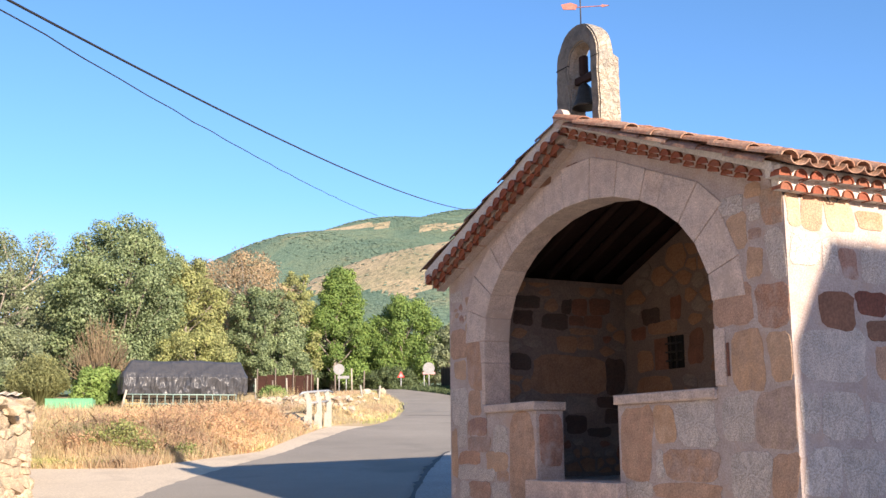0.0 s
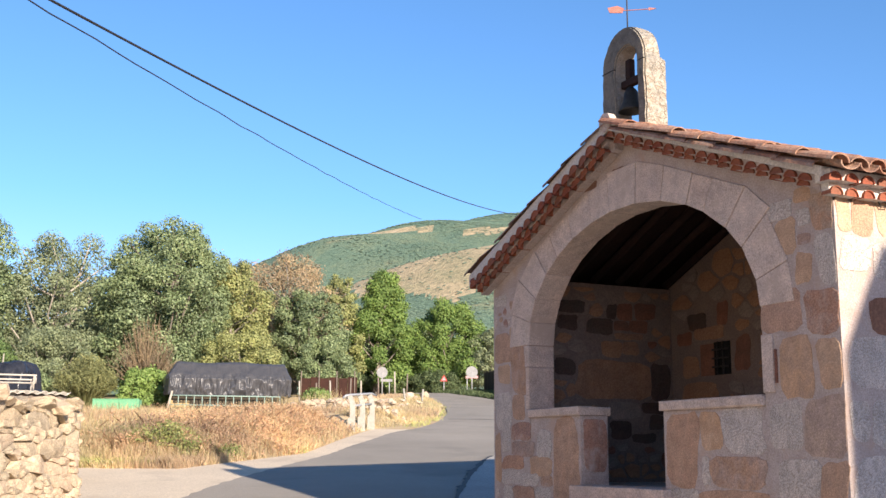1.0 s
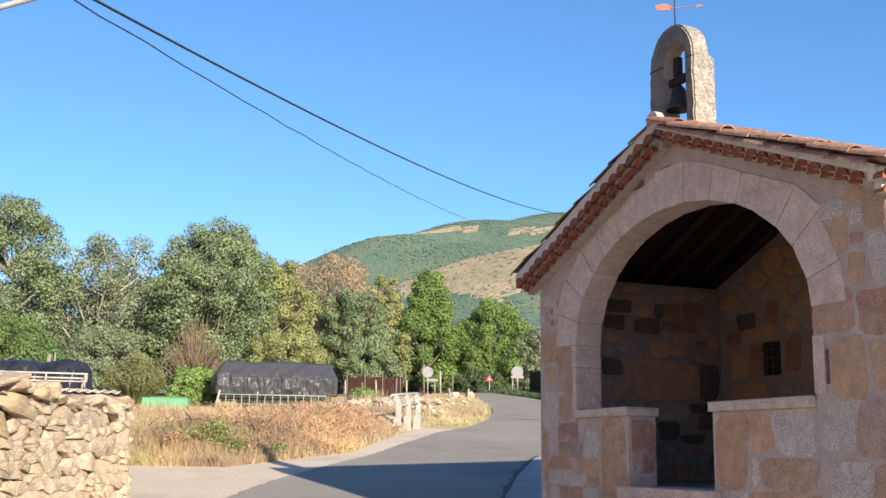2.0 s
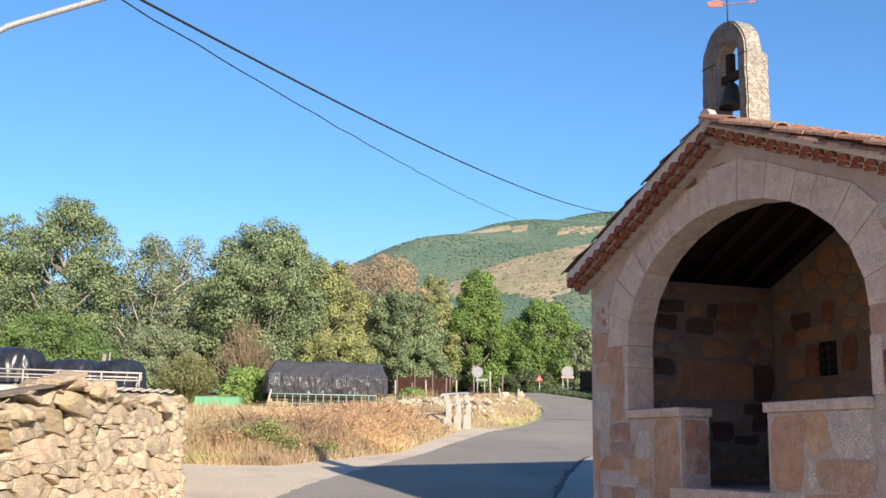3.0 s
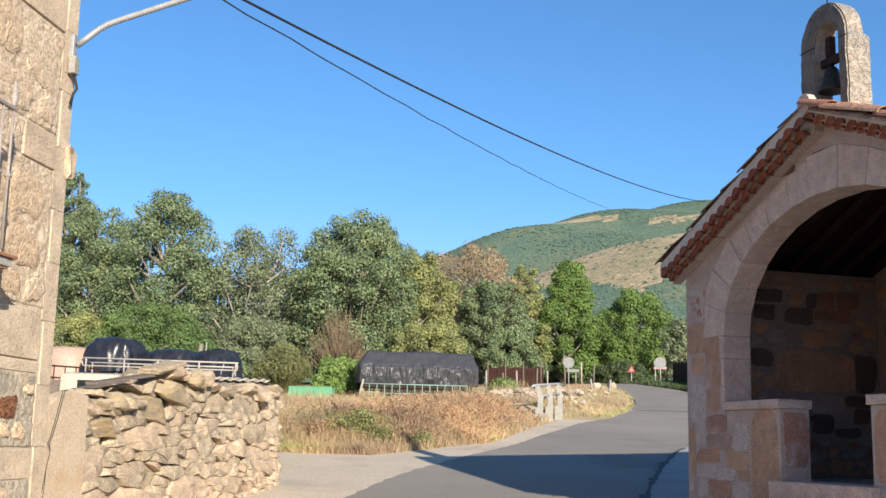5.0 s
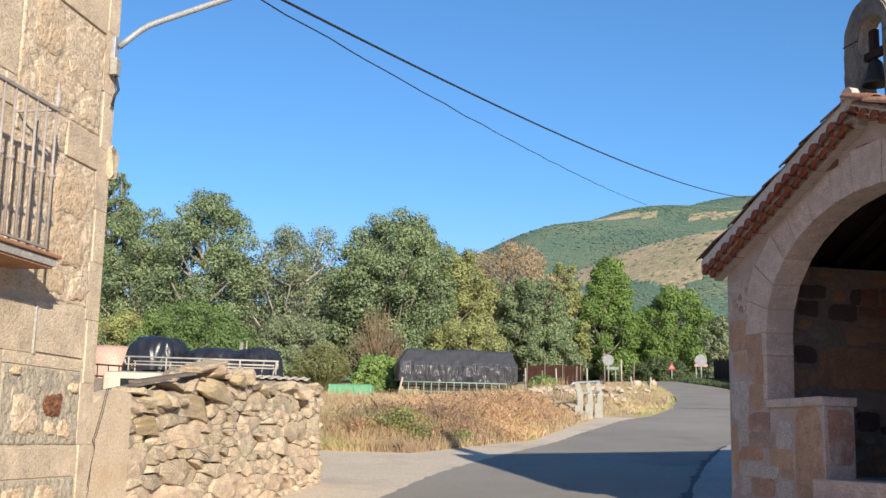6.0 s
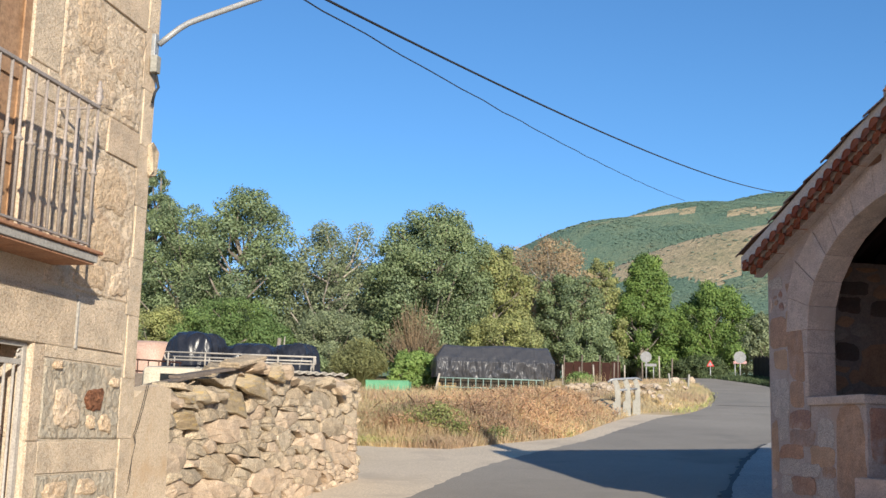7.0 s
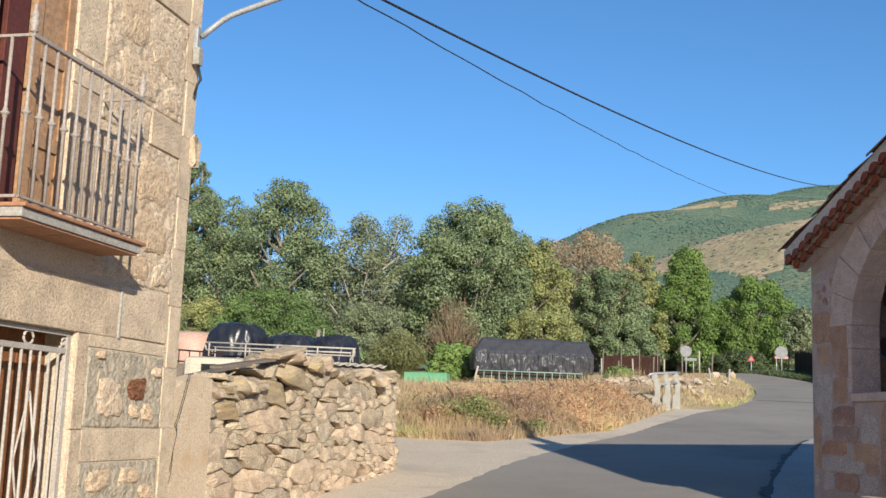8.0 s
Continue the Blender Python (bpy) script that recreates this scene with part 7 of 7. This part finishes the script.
def wand_bush(x, y, h, w, stems, seed, label, mat, droop=0.25, radius=0.014, leafy=0):
    """A bush of many thin upright wands that fan out from its foot and fork near their tips."""
    r = random.Random(seed)
    ob = empty("bush", Matrix.Translation((x, y, float(ground_z(x, y)) - 0.05)), label, "bush")
    bm, tips = bmesh.new(), []
    for _ in range(stems):
        a, q = r.uniform(0, 6.283), r.random() ** 0.6
        hh = h * r.uniform(0.6, 1.0) * (1 - 0.35 * q * q)
        out = Vector((math.cos(a), math.sin(a), 0)) * (0.5 * w * q)
        p0, p1 = out * 0.18, out * 0.5 + Vector((0, 0, 0.5 * hh))
        p2 = out + Vector((r.uniform(-0.1, 0.1), r.uniform(-0.1, 0.1), hh * (1 - droop * q * q)))
        add_tube(bm, [p0, p1, p2], [radius * 1.6, radius, radius * 0.35], 3, False)
        for _ in range(4):
            s_ = p1.lerp(p2, r.uniform(0.1, 0.8))
            e_ = s_ + Vector((r.gauss(0, 0.16), r.gauss(0, 0.16), 0.42)) * (0.22 * h * r.uniform(0.6, 1.2))
            add_tube(bm, [s_, e_], [radius * 0.6, radius * 0.2], 3, False)
            tips.append((s_.lerp(e_, r.random()), e_))
    tagged(part("stem", bm, mat, ob), kind="stuff")
    if leafy:
        g = np.random.default_rng(seed)
        pick = g.integers(0, len(tips), leafy)
        pos = np.array([tips[i][1] for i in pick]) + g.normal(size=(leafy, 3)) * 0.10
        nrm = g.normal(size=(leafy, 3)); nrm /= np.linalg.norm(nrm, axis=1, keepdims=True)
        put("crown", leaf_mesh("crown", pos, nrm, np.full(leafy, 0.075), mat, g, 2.2), ob)
    return ob


wand_bush(-18.9, 52.7, 2.7, 3.3, 900, 401, "olive-green rounded broom bush", L_BROOM, 0.2, 0.012, 9000)
wand_bush(-17.4, 57.0, 5.0, 4.2, 190, 402, "bare brown thorn bush with thin twigs", L_DRYBUSH, 0.3, 0.019, 350)

# ---- grass ----
def grass(name, pts, height, mat, label, seed, width=0.008, lean=0.7):
    """Blades at the given points; height may differ from blade to blade."""
    nprng = np.random.default_rng(seed)
    n = len(pts)
    base = np.column_stack([pts, ground_z(pts[:, 0], pts[:, 1]) - 0.03])
    a = nprng.uniform(0, 2 * np.pi, n)
    side = np.column_stack([np.cos(a), np.sin(a), np.zeros(n)])
    h = height * nprng.uniform(0.45, 1.15, n)
    tip = base + np.column_stack([nprng.normal(size=(n, 2)) * lean * h[:, None] * 0.6, h])
    midp = base * 0.5 + tip * 0.5 + np.column_stack([np.zeros((n, 2)), 0.12 * h])
    w = (width * (0.7 + base[:, 1] / 40.0))[:, None]
    v = np.stack([base - side * w, base + side * w, midp + side * w * 0.7, tip, midp - side * w * 0.7], 1)
    me = bpy.data.meshes.new(name)
    me.vertices.add(5 * n)
    me.vertices.foreach_set("co", v.ravel())
    me.loops.add(5 * n)
    me.loops.foreach_set("vertex_index", np.arange(5 * n))
    me.polygons.add(n)
    me.polygons.foreach_set("loop_start", np.arange(n) * 5)
    me.polygons.foreach_set("loop_total", np.full(n, 5))
    me.materials.append(mat)
    me.update(calc_edges=True)
    me.validate()
    return put(name, me, label=label, category="grass", kind="stuff")


gr = np.random.default_rng(77)


def field_points(n, y0, y1, bias=1.5, xmin=-26.0):
    y = y0 + (y1 - y0) * gr.random(n) ** bias
    xr = np.where(y < 20.35, -5.3, field_edge(y))
    lo = np.maximum(xmin, -8 - (y - 18) * 0.55)
    x = lo + (xr - lo) * gr.random(n)
    keep = y > 20.1 + 0.16 * np.sin(2.3 * x) + 0.12 * np.sin(6.1 * x + 1) + np.clip(-(x + 5.3), 0, 3) * -0.1
    keep &= ((x + 4.45) / 0.85) ** 2 + ((y - 31.9) / 1.3) ** 2 > 1  # trodden bare earth behind the guard
    return np.column_stack([x, y])[keep]


def tufts(centres, blades, spread):
    """Points of blades that stand together in tufts."""
    n = len(centres) * blades
    return np.repeat(centres, blades, axis=0) + gr.normal(size=(n, 2)) * spread


fp = field_points(150000, 20.0, 60.0, 1.35)
patch = np.sin(fp[:, 0] * 0.75 + 2.4) * np.sin(fp[:, 1] * 0.5 + 0.6) + 0.5 * np.sin(fp[:, 0] * 2.1) * np.sin(fp[:, 1] * 1.7) + gr.normal(size=len(fp)) * 0.25
grass("dry_grass", fp[patch < 0.55], 0.17, L_STRAW, "straw-coloured dry meadow grass", 1, 0.0042, 0.5)
grass("dock_weeds", fp[patch >= 0.55], 0.24, L_DOCK, "reddish-brown dry weeds among the grass", 2, 0.0042, 0.45)
# rank weeds along the brow of the bank, thickest before the haystack
bank = field_points(11000, 21.4, 31.0, 1.0, -12.0)
thick = np.exp(-((bank[:, 0] - field_edge(bank[:, 1]) + 1.7) / 1.5) ** 2) + 0.30 * np.sin(bank[:, 0] * 4.1) * np.sin(bank[:, 1] * 3.3) + gr.normal(size=len(bank)) * 0.22
rank = tufts(bank[thick > 0.55], 4, 0.05)
grass("rank_weeds", rank, 0.27 + 0.14 * np.sin(rank[:, 0] * 5.3) * np.sin(rank[:, 1] * 4.7 + 1), L_WEED, "tangled reddish dry weeds on the brow of the bank", 7, 0.0045, 0.9)
withered = tufts(bank[thick > 0.5], 9, 0.07)
up = gr.random(len(withered)) * (0.24 + 0.12 * np.sin(withered[:, 0] * 5.3) * np.sin(withered[:, 1] * 4.7 + 1))
wp = np.column_stack([withered, ground_z(withered[:, 0], withered[:, 1]) + up])
wn_ = gr.normal(size=wp.shape) + np.array([0.3, -0.6, 0.5])
wn_ /= np.linalg.norm(wn_, axis=1, keepdims=True)
put("withered_leaves", leaf_mesh("withered_leaves", wp, wn_, gr.uniform(0.018, 0.042, len(wp)), L_WEED, gr, 1.5), label="curled rusty leaves on the dry weeds", category="weeds", kind="stuff")
tall = tufts(field_points(1500, 20.6, 34.0, 1.4), 6, 0.035)
tall = np.concatenate([tall, tufts(np.column_stack([gr.uniform(-9.2, -6.4, 110), gr.uniform(44.0, 52.0, 110)]), 6, 0.08)])
grass("tall_dry_stems", tall, np.where(tall[:, 1] > 40, 0.8, 0.36), L_STALK, "tall thin dry stems standing in the grass", 5, 0.0032, 0.25)
for bx_, by_, bh_, bw_ in ((-6.15, 21.75, 0.56, 0.95), (-5.7, 21.5, 0.36, 0.6), (-6.7, 21.9, 0.30, 0.6), (-4.95, 21.9, 0.3, 0.5)):
    tree(bx_, by_, bh_, bw_, L_BRAMBLE, int(by_ * 10), "small green bramble growing in the dry bank", 130, base=0.0, leaf=0.035, lobes=6, category="bush", name="bush")
foot = field_points(34000, 20.2, 25.0, 1.2)
foot = foot[np.sin(foot[:, 0] * 1.7) + np.sin(foot[:, 1] * 2.9 + foot[:, 0]) + gr.normal(size=len(foot)) * 0.5 > 0.75]
grass("low_green_grass", foot, 0.19, L_GREENSTRAW, "greenish low grass at the foot of the bank", 6, 0.005, 0.8)
vp = np.column_stack([gr.uniform(-4.5, 0.5, 14000), gr.uniform(32.6, 66, 14000)])
edge_r = np.interp(vp[:, 1], [30, 32.6, 36, 41, 46.5, 53, 62, 66], [-2.55, -1.95, -1.6, -1.5, -1.8, -2.45, -3.6, -4.9])
vp = vp[vp[:, 0] < edge_r + 0.1 * np.sin(vp[:, 1] * 2.1) + gr.normal(size=len(vp)) * 0.06]
# weeds at the foot of the board fence, its shade put into their dark green
wy = gr.uniform(49.5, 68.5, 9000)
wx = np.interp(wy, [49, 51.5, 57.25, 62.5, 68.5], [1.3, 1.1, 0.05, -1.3, -3.35]) + gr.random(9000) ** 0.8 * np.interp(wy, [49, 57.5, 64, 70], [1.1, 1.4, 2.3, 3.2])
grass("fence_weeds", np.column_stack([wx, wy]), 0.28, L_DARKOAK, "weeds along the foot of the board fence, darkened for its shade", 9, 0.012, 0.8)
rim = np.interp(vp[:, 1], [30, 32.6, 36, 41, 46.5, 53, 62, 66], [-2.55, -1.95, -1.6, -1.5, -1.8, -2.45, -3.6, -4.9]) - vp[:, 0] < 0.55 + gr.normal(size=len(vp)) * 0.2
grass("verge_grass", vp[~rim], 0.15, L_STALK, "short yellow grass on the road verge", 4, 0.005, 1.0)
grass("green_verge_grass", vp[rim], 0.12, L_GREENSTRAW, "low greenish grass at the rim of the asphalt", 8, 0.005, 1.0)

# ---- hillside scrub ----
def scrub(n, seed):
    r = np.random.default_rng(seed)
    y = r.uniform(300, 1300, n)
    x = r.uniform(-0.52, 0.25, n) * y
    z = ground_z(x, y)
    return x, y, z, r


x, y, z, r = scrub(52000, 5)
dens = np.sin(x / 60 + 1) * np.sin(y / 85 + 2) + 0.5 * np.sin(x / 23 + y / 31) + r.normal(size=len(x)) * 0.35
spur_s = 146 * np.exp(-((x - 130) / 302) ** 2 - ((y - 740) / 231) ** 2)
main_s = 224 * np.exp(-((x - 48) / 538) ** 2 - ((y - 1231) / 497) ** 2)
bare_s = (spur_s > main_s - 10) & (spur_s > 72) & (y < 770)
keep = (dens > -0.35) & (~bare_s | (r.random(len(x)) < 0.22))
x, y, z = x[keep], y[keep], z[keep]
ico = bmesh.new()
bmesh.ops.create_cone(ico, cap_ends=False, segments=5, radius1=1.0, radius2=0.3, depth=1.2)
bmesh.ops.triangulate(ico, faces=list(ico.faces))
ico.verts.index_update()
iv = np.array([v.co[:] for v in ico.verts]); jf = np.array([[v.index for v in f.verts] for f in ico.faces])
ico.free()
ns = len(x)
sc = 0.62 * r.uniform(0.45, 1.8, ns) ** 1.3 * (0.6 + y / 1400)
V = iv[None] * sc[:, None, None] * r.uniform(0.75, 1.2, (ns, len(iv), 1)) * np.array([1.3, 1.3, 0.42])
V = V + np.stack([x, y, z + 0.12 * sc], 1)[:, None]
F = (jf[None] + (np.arange(ns) * len(iv))[:, None, None]).reshape(-1, 3)
me = bpy.data.meshes.new("hazed_hillside_scrub")
me.vertices.add(ns * len(iv)); me.vertices.foreach_set("co", V.ravel())
me.loops.add(F.size); me.loops.foreach_set("vertex_index", F.ravel())
me.polygons.add(len(F)); me.polygons.foreach_set("loop_start", np.arange(len(F)) * 3); me.polygons.foreach_set("loop_total", np.full(len(F), 3))
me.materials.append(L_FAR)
me.update(calc_edges=True); me.validate()
put("hazed_hillside_scrub", me, label="scrub and young oaks covering the hillside, haze tinted into their green", category="scrub", kind="stuff")

# ---- overhead cables ----
def cable(name, a, b, sag, radius, wave, label):
    a, b = Vector(a), Vector(b)
    pts = []
    for k in range(61):
        u = k / 60
        p = a.lerp(b, u)
        p.z -= sag * 4 * u * (1 - u)
        p.z += wave * math.sin(u * 95) * (0.6 + 0.4 * math.sin(u * 31))
        pts.append(p)
    return tagged(part(name, tube(pts, radius, 6), M_CABLE, None, label), category="cable", group="overhead cables")


def at(az_x, az_y, slope, d):
    return (az_x * d, az_y * d, 1.5 + (slope - 1.5) * d)


cable("overhead_cable", at(-0.445, 0.8955, 1.9205, 10.3), at(0.0265, 0.9996, 1.713, 46), 0.42, 0.0145, 0.0, "thick black overhead cable crossing the sky")
cable("overhead_cable", at(-0.455, 0.8905, 1.9190, 10.3), at(-0.0591, 0.9982, 1.7088, 46), 0.20, 0.0085, 0.013, "thin slack black overhead wire crossing the sky")

# ---- plain neighbouring house behind the viewer, which shades the chapel's flank ----
K = 13.0
nb = empty("neighbour_house", CH @ Matrix.Translation((W, 0, 0)), "plain rendered neighbouring house", "house")
local_sun = CH.to_3x3().inverted() @ SUN_DIR
off = local_sun * K
bm = bmesh.new()
prof = [(0.02, -0.5 - off.z), (0.02, 2.26), (0.46, 3.10), (7.0, 3.06), (7.0, -0.5 - off.z)]
f0 = [bm.verts.new((off.x, a + off.y, b + off.z)) for a, b in prof]
f1 = [bm.verts.new((off.x + 6, a + off.y + 0.6, b + off.z)) for a, b in prof]
bm.faces.new(f0); bm.faces.new(f1[::-1])
for i in range(5):
    bm.faces.new((f0[i], f1[i], f1[(i + 1) % 5], f0[(i + 1) % 5]))
bmesh.ops.recalc_face_normals(bm, faces=list(bm.faces))
part("wall", bm, M_PLAINWALL, nb)
